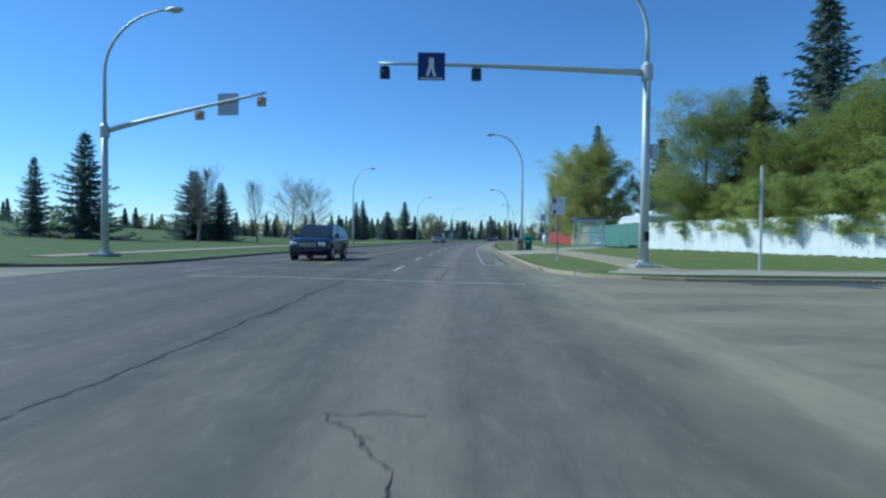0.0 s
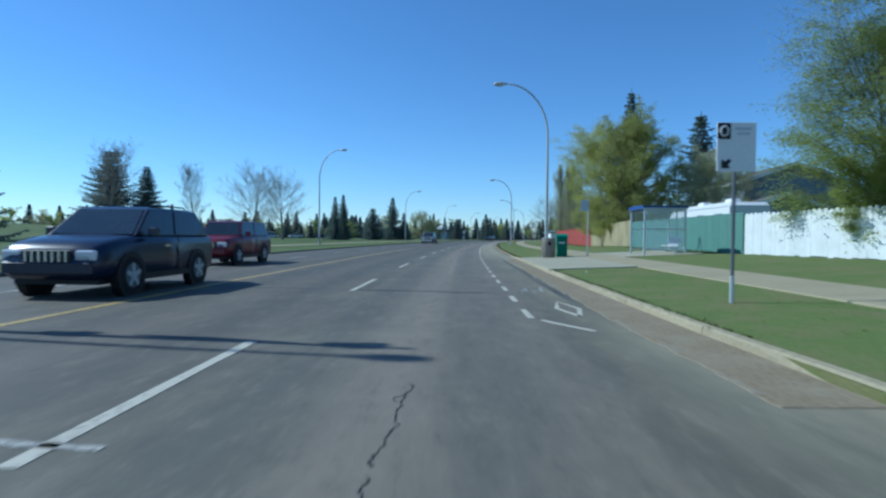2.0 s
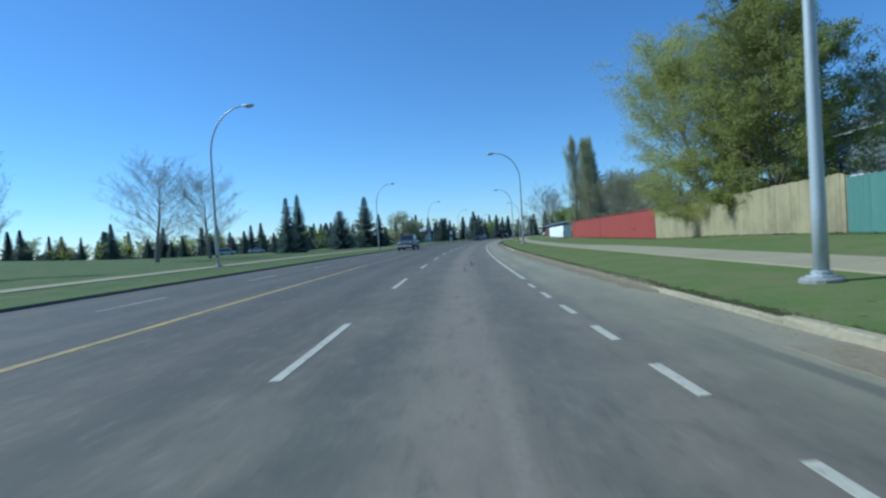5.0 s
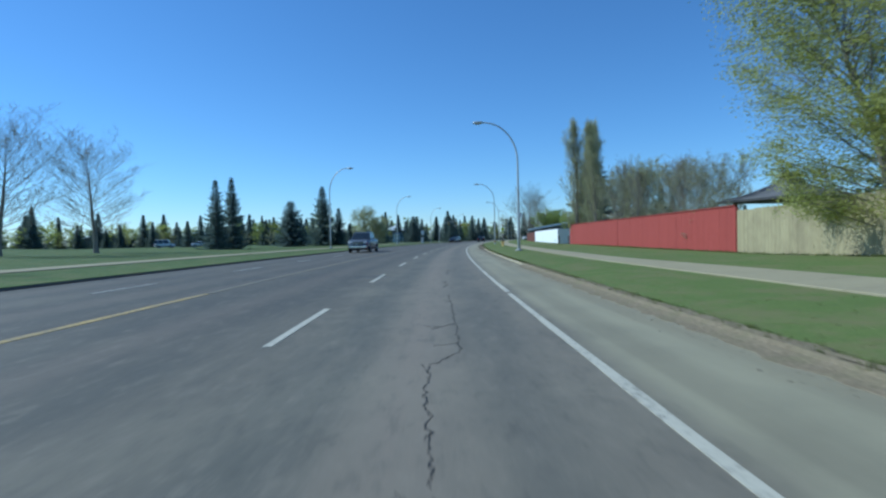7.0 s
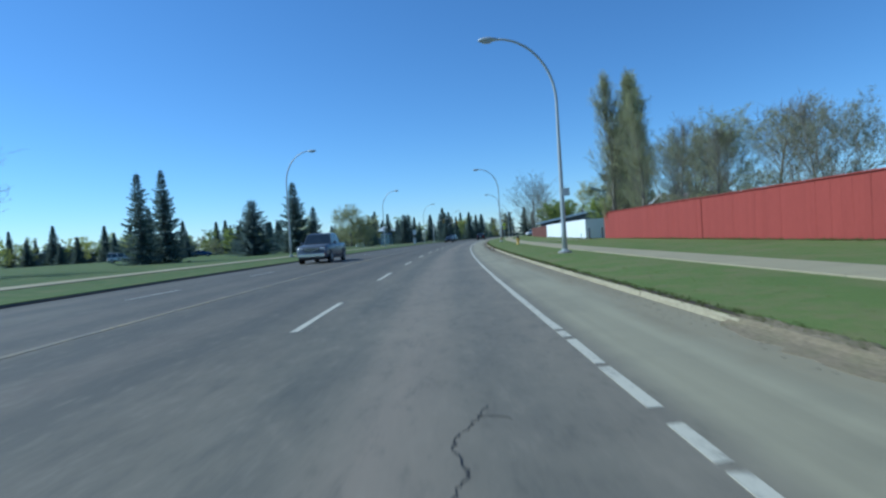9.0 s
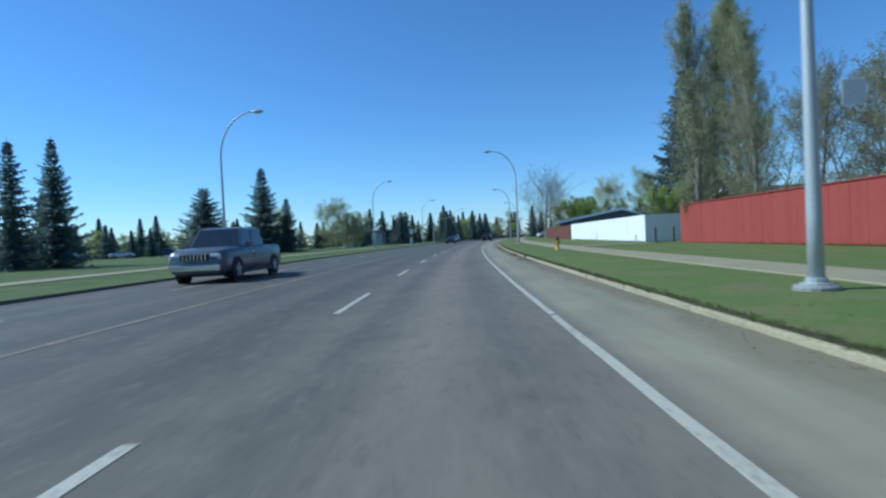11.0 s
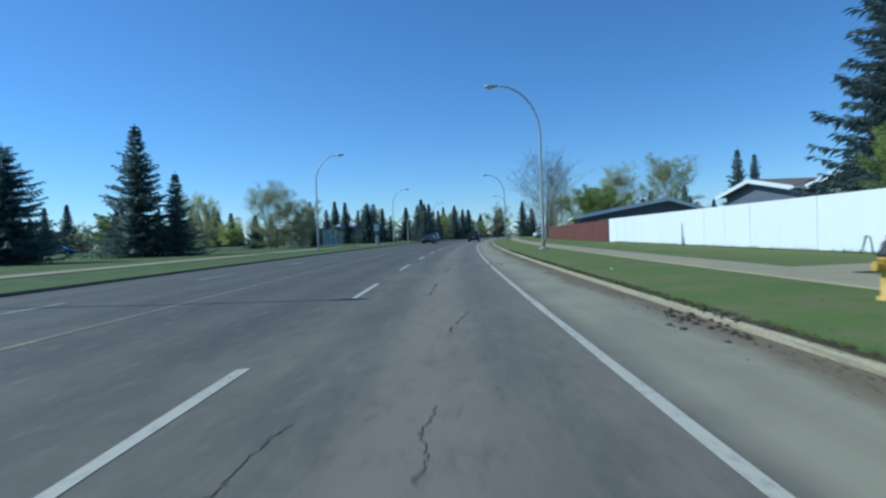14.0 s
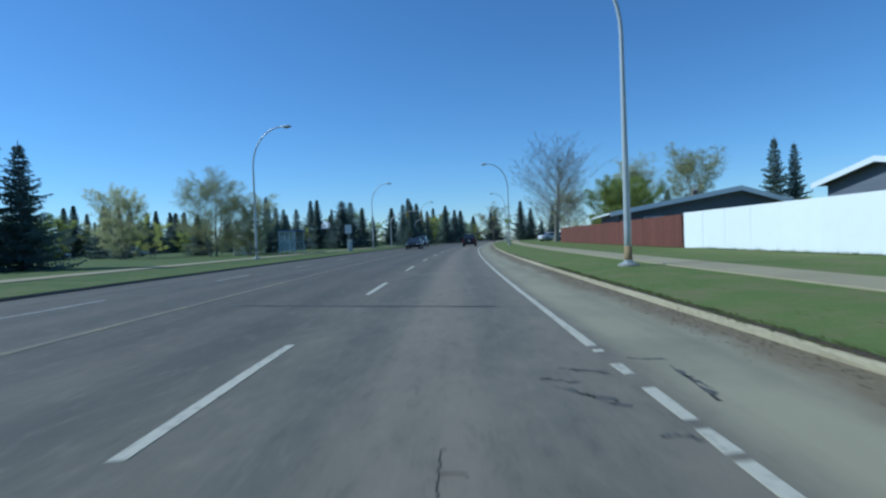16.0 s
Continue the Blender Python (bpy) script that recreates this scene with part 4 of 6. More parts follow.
cycle_sign()
TEAL_SIGN = surface("bus_sign_blue_grey", (0.42, 0.50, 0.58), (0.36, 0.43, 0.5), 30, 3, 0.45, bump=0)
bs = thing("bus_stop_sign", at(8.55, 44.7), lean(44), "pale blue bus stop flag on a galvanised post", "bus stop")
part("post", Geo().tube([(0, 0, -0.1), (0, 0, 2.9)], 0.034, 8), GALVANISED, bs)
part("flag", Geo().box((-0.17, -0.03, 2.55), (0.4, 0.02, 0.55), 0, 1, 0.01), TEAL_SIGN, bs)
part("foot", Geo().lathe((0, 0, -0.02), [(0.09, 0), (0.09, 0.04), (0.05, 0.06)], 10), GALVANISED, bs)

AGGREGATE = surface("exposed_aggregate", (0.33, 0.30, 0.25), (0.19, 0.17, 0.14), 55, 3, 0.9, bump=0.6)
GREEN_PLASTIC = surface("green_plastic", (0.014, 0.20, 0.11), (0.010, 0.15, 0.085), 20, 2, 0.4, bump=0.02)


def litter_bin():
    t = thing("litter_bin", at(6.5, 44.2, 0.18), lean(44), "round exposed-aggregate concrete litter bin on the pad", "litter bin")
    part("body", Geo().lathe((0, 0, 0), [(0.29, 0), (0.32, 0.03), (0.33, 0.6), (0.33, 0.9), (0.3, 0.93), (0.24, 0.93), (0.24, 0.7)], 24), AGGREGATE, t, "", True)
    for k in range(14):
        a = 2 * math.pi * k / 14
        part("rib", Geo().box((0.335 * math.cos(a), 0.335 * math.sin(a), 0.45), (0.02, 0.05, 0.7), a), AGGREGATE, t)
    part("liner", Geo().lathe((0, 0, 0.72), [(0.22, 0), (0.225, 0.22), (0.2, 0.22), (0.2, 0.02)], 20), BLACK, t, "dark bin liner")
    part("badge", Geo().box((0.0, -0.345, 0.68), (0.16, 0.012, 0.18)), BLACK, t, "dark square badge")
    part("rim", Geo().lathe((0, 0, 0.9), [(0.34, 0), (0.345, 0.04), (0.3, 0.06), (0.27, 0.04)], 24), CONCRETE_BASE, t, "", True)


def newspaper_bin():
    t = thing("recycling_bin", at(7.25, 44.75, 0.18), lean(44) - 0.1, "green plastic lidded box beside the litter bin", "bin")
    part("body", Geo().box((0, 0, 0.5), (0.52, 0.55, 0.92), 0, 1.04, 0.03), GREEN_PLASTIC, t)
    part("door", Geo().box((0, -0.285, 0.42), (0.42, 0.02, 0.6), 0, 1, 0.01), GREEN_PLASTIC, t)
    part("lid", Geo().loft([[(x, -0.3, 0.96), (x, 0.3, 0.96), (x, 0.3, 1.12), (x, 0.05, 1.16), (x, -0.3, 1.04)] for x in (-0.29, 0.29)]), GREEN_PLASTIC, t, "sloping green lid")
    part("notice", Geo().box((-0.02, -0.297, 0.72), (0.3, 0.008, 0.08)), SIGN_WHITE, t)
    for dx in (-0.2, 0.2):
        part("foot", Geo().box((dx, 0, 0.02), (0.06, 0.4, 0.06)), BLACK, t)


litter_bin()
newspaper_bin()
SHELTER_BLUE = surface("shelter_blue", (0.030, 0.075, 0.26), (0.024, 0.06, 0.2), 20, 2, 0.45, bump=0.02)
SHELTER_GLASS = clear_glass("shelter_glass", (0.72, 0.86, 0.86), 0.13)
FRAME_ALU = surface("pale_aluminium", (0.56, 0.62, 0.62), (0.46, 0.52, 0.52), 30, 3, 0.45, 0.4, bump=0.02)
SEAT_WHITE = surface("moulded_white_seat", (0.62, 0.64, 0.64), (0.55, 0.56, 0.56), 20, 2, 0.5, bump=0.02)


def bus_shelter(place, turn, w, d, h, seats=True):
    """Glass shelter, open towards -x; w along y, d along x."""
    t = thing("bus_shelter", place, turn, "glass bus shelter with pale metal frame and blue roof", "bus shelter")
    for x in (0, d):
        for y in (0, w):
            p = part("post", Geo().box((x, y, h / 2), (0.09, 0.09, h), 0, 1, 0.01), FRAME_ALU, t)
            part("foot", Geo().box((x, y, 0.02), (0.16, 0.16, 0.03)), FRAME_ALU, p)
    part("mullion", Geo().box((d, w / 2, h / 2), (0.06, 0.06, h), 0, 1, 0.008), FRAME_ALU, t)
    roof = part("roof", Geo().loft([[(x, -0.1, h), (x, w + 0.1, h), (x, w + 0.1, h + 0.14), (x, w / 2, h + 0.19), (x, -0.1, h + 0.14)] for x in (-0.12, d + 0.1)]), SHELTER_BLUE, t, "shallow blue roof")
    for y in (-0.11, w + 0.11):
        part("trim", Geo().box((d / 2, y, h + 0.02), (d + 0.22, 0.02, 0.05)), FRAME_ALU, roof)
    for y in (0, w):
        for z in (0.25, 1.25, h - 0.06):
            part("rail", Geo().box((d / 2, y, z), (d - 0.09, 0.05, 0.05)), FRAME_ALU, t)
        pane = part("pane", Geo().box((d / 2, y, 1.27), (d - 0.12, 0.012, 2.0)), SHELTER_GLASS, t)
        pane.visible_shadow = False
    for k in range(2):
        pane = part("pane", Geo().box((d, w * (k + 0.5) / 2, 1.27), (0.012, w / 2 - 0.1, 2.0)), SHELTER_GLASS, t)
        pane.visible_shadow = False
        for z in (0.25, 1.25, h - 0.06):
            part("rail", Geo().box((d, w * (k + 0.5) / 2, z), (0.05, w / 2 - 0.08, 0.05)), FRAME_ALU, t)
    if seats:
        beam = part("bench", Geo().box((d - 0.3, w / 2, 0.4), (0.1, w * 0.75, 0.08)), FRAME_ALU, t, "bench with moulded white seats")
        for y in (w * 0.22, w * 0.78):
            part("bench_leg", Geo().box((d - 0.3, y, 0.2), (0.08, 0.08, 0.4)), FRAME_ALU, beam)
        for k in range(4):
            y = w * (0.25 + 0.166 * k)
            part("seat", Geo().loft([[(d - 0.5, y + s, 0.46), (d - 0.2, y + s, 0.44), (d - 0.1, y + s, 0.86), (d - 0.07, y + s, 0.86), (d - 0.15, y + s, 0.40), (d - 0.5, y + s, 0.42)] for s in (-0.2, 0.2)]), SEAT_WHITE, beam)
    return t


bus_shelter(at(10.9, 43.0), lean(44), 2.2, 1.9, 2.2)

# ---- hydrant, bollards ----
HYDRANT_Y = surface("hydrant_yellow", (0.64, 0.42, 0.09), (0.54, 0.33, 0.06), 20, 3, 0.5, bump=0.05)
HYDRANT_D = surface("hydrant_dark_top", (0.06, 0.05, 0.045), (0.04, 0.035, 0.03), 20, 3, 0.6, bump=0.05)
hy = thing("fire_hydrant", at(7.4, 121.95), lean(121), "yellow fire hydrant with a dark top on the lawn", "fire hydrant")
hy.scale = (0.74, 0.74, 0.88)
part("barrel", Geo().lathe((0, 0, -0.05), [(0.19, 0), (0.19, 0.09), (0.13, 0.1), (0.13, 0.6), (0.17, 0.62), (0.17, 0.67)], 16), HYDRANT_Y, hy, "", True)
part("bonnet", Geo().lathe((0, 0, 0.61), [(0.175, 0), (0.175, 0.05), (0.14, 0.09), (0.1, 0.2), (0.045, 0.24), (0.045, 0.3)], 16), HYDRANT_D, hy, "dark bonnet", True)
for s in (-1, 1):
    part("outlet", Geo().tube([(s * 0.1, 0, 0.48), (s * 0.22, 0, 0.48), (s * 0.22, 0, 0.48), (s * 0.26, 0, 0.48)], [0.06, 0.06, 0.075, 0.07], 12), HYDRANT_Y, hy)
part("pumper_cap", Geo().tube([(0, -0.1, 0.46), (0, -0.22, 0.46), (0, -0.26, 0.46)], [0.085, 0.085, 0.06], 12), HYDRANT_Y, hy)
for y, o in ((126.3, 14.65), (126.3, 15.9)):
    b1 = thing("bollard", at(o, y), 0, "short weathered timber bollard in the fence gap", "bollard", "bollards in the fence gap")
    part("post", Geo().tube([(0, 0, -0.1), (0, 0, 1.0), (0, 0, 1.05)], [0.1, 0.095, 0.06], 10), DARK_STEEL, b1)


# ---- fences ----
def board_paint(name, base, dark, vary, rough=0.75, stain=None, coarse=1.5):
    return surface(name, base, dark, 30, coarse, rough, bump=0.25, vary=vary, stain=stain, stretch=(1, 1, 0.12), placed=True)


FENCE_WHITE = board_paint("white_fence_paint", (0.86, 0.86, 0.82), (0.80, 0.80, 0.76), 0.05)
FENCE_PICKET = board_paint("weathered_white_picket_paint", (0.77, 0.78, 0.75), (0.68, 0.69, 0.66), 0.08, stain=(0.58, 0.59, 0.55))
FENCE_GREEN = board_paint("green_fence_stain", (0.125, 0.25, 0.20), (0.10, 0.205, 0.165), 0.2)
FENCE_WOOD = board_paint("weathered_cedar", (0.44, 0.38, 0.215), (0.33, 0.275, 0.15), 0.25, 0.9, (0.13, 0.10, 0.065), 0.55)
FENCE_RED = board_paint("red_fence_paint", (0.345, 0.068, 0.050), (0.29, 0.055, 0.041), 0.14)
FENCE_BROWN = board_paint("red_brown_fence_stain", (0.20, 0.075, 0.050), (0.13, 0.048, 0.033), 0.4)


def fence(name, label, p0, p1, height, pitch, material, scallop=0.0, cap=False, battens=False, fill=1.0, rail_side=1, jitter=0.01, thick=0.02):
    """A board fence between plan points (x, y); boards stand on the ground's height."""
    t = thing(name, (0, 0, 0), 0, label, "fence")
    a, b2 = Vector(p0), Vector(p1)
    d = (b2 - a).normalized()
    L = (b2 - a).length
    ang = math.atan2(d.y, d.x)
    n = max(1, round(L / pitch))
    w = L / n * fill
    rnd = random.Random(int(L * 10))

    def ground_z(p):
        return lawn(p.x - axis(p.y), p.y)
    board = Geo()
    e = min(0.02, w * 0.1)
    if scallop:
        top = [(-w / 2, height - scallop), (-w * 0.30, height - scallop * 0.25), (0.0, height), (w * 0.30, height - scallop * 0.25), (w / 2, height - scallop)]
    else:
        top = [(-w / 2, height - e * 0.3), (-w / 2 + e, height), (w / 2 - e, height), (w / 2, height - e * 0.3)]
    outline = [(-w / 2, 0.0), (w / 2, 0.0)] + top[::-1]
    board.loft([[(u, s * thick / 2, z) for u, z in outline] for s in (-1, 1)])
    me = board.mesh("board")
    me.materials.append(material)
    for i in range(n):
        p = a + d * (L * (i + 0.5) / n)
        ob = new("board", me)
        ob.parent = t
        ob.matrix_basis = Matrix.Translation((p.x + rnd.uniform(-1, 1) * 0.003, p.y, ground_z(p) + 0.02 + rnd.uniform(-jitter, jitter))) @ Matrix.Rotation(ang + rnd.uniform(-0.012, 0.012), 4, "Z") @ Matrix.Rotation(rnd.uniform(-1, 1) * 0.004, 4, "Y")
    nrm = Vector((d.y, -d.x)) * rail_side        # towards the yard
    m = max(1, round(L / 2.4))
    for i in range(m + 1):
        p = a + d * (L * i / m) + nrm * 0.07
        post = Geo().box((0, 0, height * 0.5 - 0.02), (0.09, 0.09, height - 0.06), ang, 1, 0.01)
        ob = part("post", post, material, t)
        ob.location = (p.x, p.y, ground_z(p))
    for i in range(m):
        for z in (0.35, height - 0.35):
            p, q = a + d * (L * i / m) + nrm * 0.035, a + d * (L * (i + 1) / m) + nrm * 0.035
            part("rail", Geo().tube([(p.x, p.y, ground_z(p) + z), (q.x, q.y, ground_z(q) + z)], 0.028, 4), material, t)
        if cap:
            p, q = a + d * (L * i / m), a + d * (L * (i + 1) / m)
            mid = (p + q) / 2
            za, zb = ground_z(p), ground_z(q)
            part("cap", Geo().box((mid.x, mid.y, (za + zb) / 2 + height + 0.04), ((q - p).length - 0.004, 0.14, 0.045), ang, 1, 0.01), material, t)
        if battens:
            p = a + d * (L * i / m) - nrm * 0.035
            part("batten", Geo().box((p.x, p.y, ground_z(p) + height / 2), (0.045, 0.016, height - 0.02), ang), material, t)
    return t


def plan(off, y):
    return (axis(y) + off, y)


fence("white_picket_fence", "white board fence with scalloped tops under trees", (18.6, 19.9), (14.55, 41.85), 1.86, 0.26, FENCE_PICKET, 0.11, fill=0.985, jitter=0.03)
fence("green_fence", "green stained board fence behind the bus shelter", (14.55, 42.0), plan(14.85, 59.5), 1.9, 0.15, FENCE_GREEN, fill=0.99)
fence("wooden_fence", "weathered unpainted cedar board fence", plan(14.9, 59.65), plan(16.4, 84.1), 2.05, 0.145, FENCE_WOOD, fill=0.975, jitter=0.03)
fence("red_fence", "tall red painted board fence with a top cap", plan(16.4, 84.25), plan(16.3, 104.5), 2.28, 0.29, FENCE_RED, cap=True, fill=0.994)
fence("red_fence", "tall red painted board fence with a top cap", plan(16.3, 104.6), plan(15.75, 124.5), 2.3, 0.29, FENCE_RED, cap=True, fill=0.994)
fence("white_panel_fence", "smooth white painted panel fence", plan(14.9, 129.25), plan(14.65, 161.5), 1.92, 2.4, FENCE_WHITE, fill=0.9996, jitter=0.001)
fence("white_return_fence", "white painted panel fence turning into the yard", plan(14.95, 129.2), (axis(129) + 27, 127.4), 1.92, 2.4, FENCE_WHITE, fill=0.9996, rail_side=-1, jitter=0.001)
fence("red_return_fence", "red painted board fence turning into the yard", plan(15.85, 124.55), (axis(124) + 26, 123.2), 2.3, 0.29, FENCE_RED, cap=True, fill=0.985)
fence("brown_fence", "red-brown stained board fence", plan(14.6, 161.7), plan(14.3, 205), 1.85, 0.29, FENCE_BROWN, fill=0.98)


# ---- trees ----
def spruce_meshes(seed, h=10.0, r=2.4, full=0.9, fine=1.0, low=0.05, taper=1.02):
    """Trunk and crown of a spruce: whorls of drooping boughs with upturned tips, set on both sides with narrow sprays."""
    rnd = random.Random(seed)
    trunk = Geo().tube([(0, 0, -0.2), (rnd.uniform(-.05, .05), rnd.uniform(-.05, .05), h * 0.5), (0, 0, h * 0.97)], [0.018 * h, 0.011 * h, 0.01], 8)
    g = Geo()
    z = low * h
    size = 1.0 / fine
    tier = 0
    while z < h * 0.985:
        f = 1 - z / h
        reach = r * (f ** taper) * (0.92 + 0.08 * math.sin(z * 2.3 + seed)) * (1.06 if tier % 2 == 0 else 0.66)
        dz = rnd.uniform(0.24, 0.38) * (0.65 + 0.55 * f) * h / 10
        n = max(5, round((5 + 7 * f * full) * (0.6 + 0.4 * min(fine, 1.6))))
        a0 = rnd.uniform(0, 6.28)
        tier += 1
        for k in range(n):
            a = a0 + 2 * math.pi * k / n + rnd.uniform(-0.25, 0.25)
            L = reach * rnd.choice((rnd.uniform(0.62, 0.9), rnd.uniform(0.9, 1.3))) + 0.08
            d = Vector((math.cos(a), math.sin(a), 0))
            s = Vector((-d.y, d.x, 0))
            droop = rnd.uniform(0.16, 0.44) * (0.35 + f)
            zb = z + rnd.uniform(-0.25, 0.25) * dz
            steps = max(3, round(L / 0.13 * min(fine, 1.25)))
            for i in range(steps + 1):
                u = (i + 0.5) / (steps + 0.5)
                p = d * (L * u) + Vector((0, 0, zb - droop * L * u + 0.30 * L * u ** 3))
                w = (0.15 + 0.36 * (1 - u)) * min(1.0, 0.35 + L / 2.2) * max(1.0, size ** 0.6)
                half = d * 0.078 * size
                sides = [s * -w, s * w] + ([Vector((0, 0, -w * 0.9))] if i % 2 else [])
                for across in sides:
                    tip = p + across * rnd.uniform(0.6, 1.25) + d * rnd.uniform(0.05, 0.26) + Vector((0, 0, -w * rnd.uniform(0.1, 0.75)))
                    k0 = len(g.v)
                    g.v += [tuple(p + half + Vector((0, 0, 0.05))), tuple(tip), tuple(p - half), tuple(p + (tip - p) * 0.45 + Vector((0, 0, 0.07 * size)))]
                    g.f += [(k0, k0 + 1, k0 + 3), (k0 + 2, k0 + 3, k0 + 1)]
            end = d * L + Vector((0, 0, zb - droop * L + 0.30 * L))
            k0 = len(g.v)
            g.v += [tuple(end - d * 0.16 + s * 0.06 * size), tuple(end + d * 0.2 + Vector((0, 0, 0.06))), tuple(end - d * 0.16 - s * 0.06 * size)]
            g.f.append((k0, k0 + 1, k0 + 2))
        z += dz
    g.tube([(0, 0, h * 0.93), (0, 0, h * 1.02)], [0.06, 0.01], 4)
    return trunk.mesh("trunk", True), g.mesh("crown")


def tree_meshes(seed, h, r, base=0.15, limbs=24, twigs=7, sprigs=6, leaves=3, leaf=0.06, low=60.0, high=22.0, stems=1, lean_out=0.12, droop=0.0, shape="oval", gap=0.0, loose=1.0, curl=0.12, slim=1.0):
    """Limbs, twigs and leaves of a broad tree. Limbs leave the stem at low to high degrees from upright; leaves sit along the finest sprigs. gap: share of bare sprigs."""
    rnd = random.Random(seed)
    wood, fine, crown = Geo(), Geo(), Geo()

    def radius(f):
        if shape == "column":
            return r * min(1.0, 0.55 + 2.2 * f) * (1.0 - 0.72 * f ** 2.2)
        if shape == "dome":
            return r * math.sqrt(max(0.03, 1.0 - (f * 0.98) ** 2.4)) * min(1.0, 0.7 + 1.4 * f)
        return r * max(0.16, math.sin(math.pi * min(1.0, 0.16 + 0.84 * f)) ** 0.62)

    def bend(p, d, L, n, up, wob):
        """Points of a branch from p that turns towards up as it grows."""
        pts, d = [p.copy()], d.copy()
        for i in range(n):
            d = (d + Vector((rnd.gauss(0, wob), rnd.gauss(0, wob), rnd.gauss(0, wob) + up / n))).normalized()
            p = p + d * (L / n)
            pts.append(p.copy())
        return pts

    def tapered(r0, n, end=0.35):
        return [r0 * (1 - (1 - end) * i / n) for i in range(n + 1)]

    for s in range(stems):
        a = 2 * math.pi * s / stems + rnd.uniform(-0.4, 0.4)
        out = Vector((math.cos(a), math.sin(a), 0)) * (lean_out if stems > 1 else lean_out * 0.25)
        foot = Vector((math.cos(a), math.sin(a), 0)) * (0.28 if stems > 1 else 0.0)
        hs = h * (1.0 if s == 0 else rnd.uniform(0.8, 0.97))
        stem = bend(Vector((foot.x, foot.y, -0.2)), Vector((out.x, out.y, 1.0)).normalized(), hs + 0.1, 10, 0.10, 0.028)
        R0 = 0.0155 * h / stems ** 0.4
        wood.tube(stem, [R0 * (1.3 if i == 0 else max(0.07, 1 - 0.098 * i)) for i in range(11)], 8, False)

        def on_stem(f):
            x = max(0.0, min(0.999, f)) * 10
            i = int(x)
            return stem[i].lerp(stem[i + 1], x - i)
        m = max(4, round(limbs / stems))
        for k in range(m):
            f = (k + rnd.uniform(0.1, 0.9)) / m
            hf = base + (0.97 - base) * f
            p = on_stem(hf)
            az = k * 2.4 + rnd.uniform(-0.5, 0.5) + a
            tilt = radians(low + (high - low) * f + rnd.gauss(0, 6))
            d = Vector((math.cos(az) * math.sin(tilt), math.sin(az) * math.sin(tilt), math.cos(tilt)))
            L = radius(f) / max(0.35, math.sin(tilt)) * rnd.uniform(0.72, 1.12)
            L = min(L, h * 0.62)
            limb = bend(p, d, L, 6, curl - droop * 0.7, 0.05)
            rl = max(0.006, R0 * 0.42 * slim * (1 - 0.6 * hf) * min(1.0, L / r + 0.25))
            wood.tube(limb, tapered(rl, 6, 0.25), 5, False)
            for j in range(twigs):
                u = 0.18 + 0.8 * (j + rnd.random()) / twigs
                x = u * 6
                i = min(5, int(x))
                q = limb[i].lerp(limb[i + 1], x - i)
                ld = (limb[i + 1] - limb[i]).normalized()
                b3 = rnd.uniform(0, 6.28)
                side = ld.orthogonal().normalized()
                side = side * math.cos(b3) + ld.cross(side) * math.sin(b3)
                td = (ld * 0.75 + side * rnd.uniform(0.4, 0.85) + Vector((0, 0, 0.22 - droop * 0.9))).normalized()
                TL = max(0.25, L * 0.42 * (1.12 - 0.75 * u) * rnd.uniform(0.7, 1.25))
                twig = bend(q, td, TL, 3, 0.25 - droop * 1.3, 0.09)
                fine.tube(twig, tapered(max(0.004, rl * 0.36), 3, 0.4), 3, False)
                for e in range(sprigs):
                    v = (0.15 + 0.85 * (e + rnd.random()) / sprigs) * 3
                    i2 = min(2, int(v))
                    c0 = twig[i2].lerp(twig[i2 + 1], v - i2)
                    sd = ((twig[i2 + 1] - twig[i2]).normalized() * 0.8 + Vector((rnd.gauss(0, 0.6), rnd.gauss(0, 0.6), rnd.gauss(0.1, 0.45) - droop * 1.2))).normalized()
                    SL = max(0.14, TL * rnd.uniform(0.2, 0.42))
                    c1 = c0 + sd * SL
                    fine.tube([c0, c0.lerp(c1, 0.5) + Vector((0, 0, 0.06 * SL)), c1], [0.005, 0.004, 0.0025], 3, False)
                    if rnd.random() < gap:
                        continue
                    for _ in range(leaves):
                        c = c0.lerp(c1, rnd.uniform(0.15, 1.08)) + Vector((rnd.gauss(0, 1), rnd.gauss(0, 1), rnd.gauss(0, 0.8) - droop * abs(rnd.gauss(0, 1)))) * leaf * loose
                        w1 = Vector((rnd.gauss(0, 1), rnd.gauss(0, 1), rnd.gauss(0, 0.8) - droop)).normalized()
                        w2 = w1.orthogonal().normalized() * leaf * rnd.uniform(0.35, 0.6)
                        w1 = w1 * leaf * rnd.uniform(0.55, 1.1)
                        k0 = len(crown.v)
                        crown.v += [tuple(c - w1 * 0.8 + w2), tuple(c + w1 * 1.1), tuple(c - w1 * 0.6 - w2)]
                        crown.f.append((k0, k0 + 1, k0 + 2))
    k = h / max(z for _, _, z in fine.v)
    for geo in (wood, fine, crown):
        geo.v = [(x, y, z * k) for x, y, z in geo.v]
    return wood.mesh("limbs", True), fine.mesh("twig_cover"), crown.mesh("crown") if crown.f else None


def spruce(variant, place, h, wide=1.0, label="", turn=0.0):
    trunk, crown, material = variant
    t = thing("spruce_tree", place, turn, label, "tree")
    k = h / 10.0
    t.scale = (k * wide * 1.15, k * wide * 1.15, k)
    part("trunk", trunk, BARK, t)
    part("crown", crown, material, t)
    return t


def broad_tree(name, variant, place, h, wide, label, turn=0.0):
    (wood, twigs, crown), bark, leaf, h0 = variant
    t = thing(name, place, turn, label, "tree")
    k = h / h0
    t.scale = (k * wide, k * wide, k)
    part("trunk", wood, bark, t)
    part("twig_cover", twigs, bark, t)
    if crown:
        part("crown", crown, leaf, t)
    return t


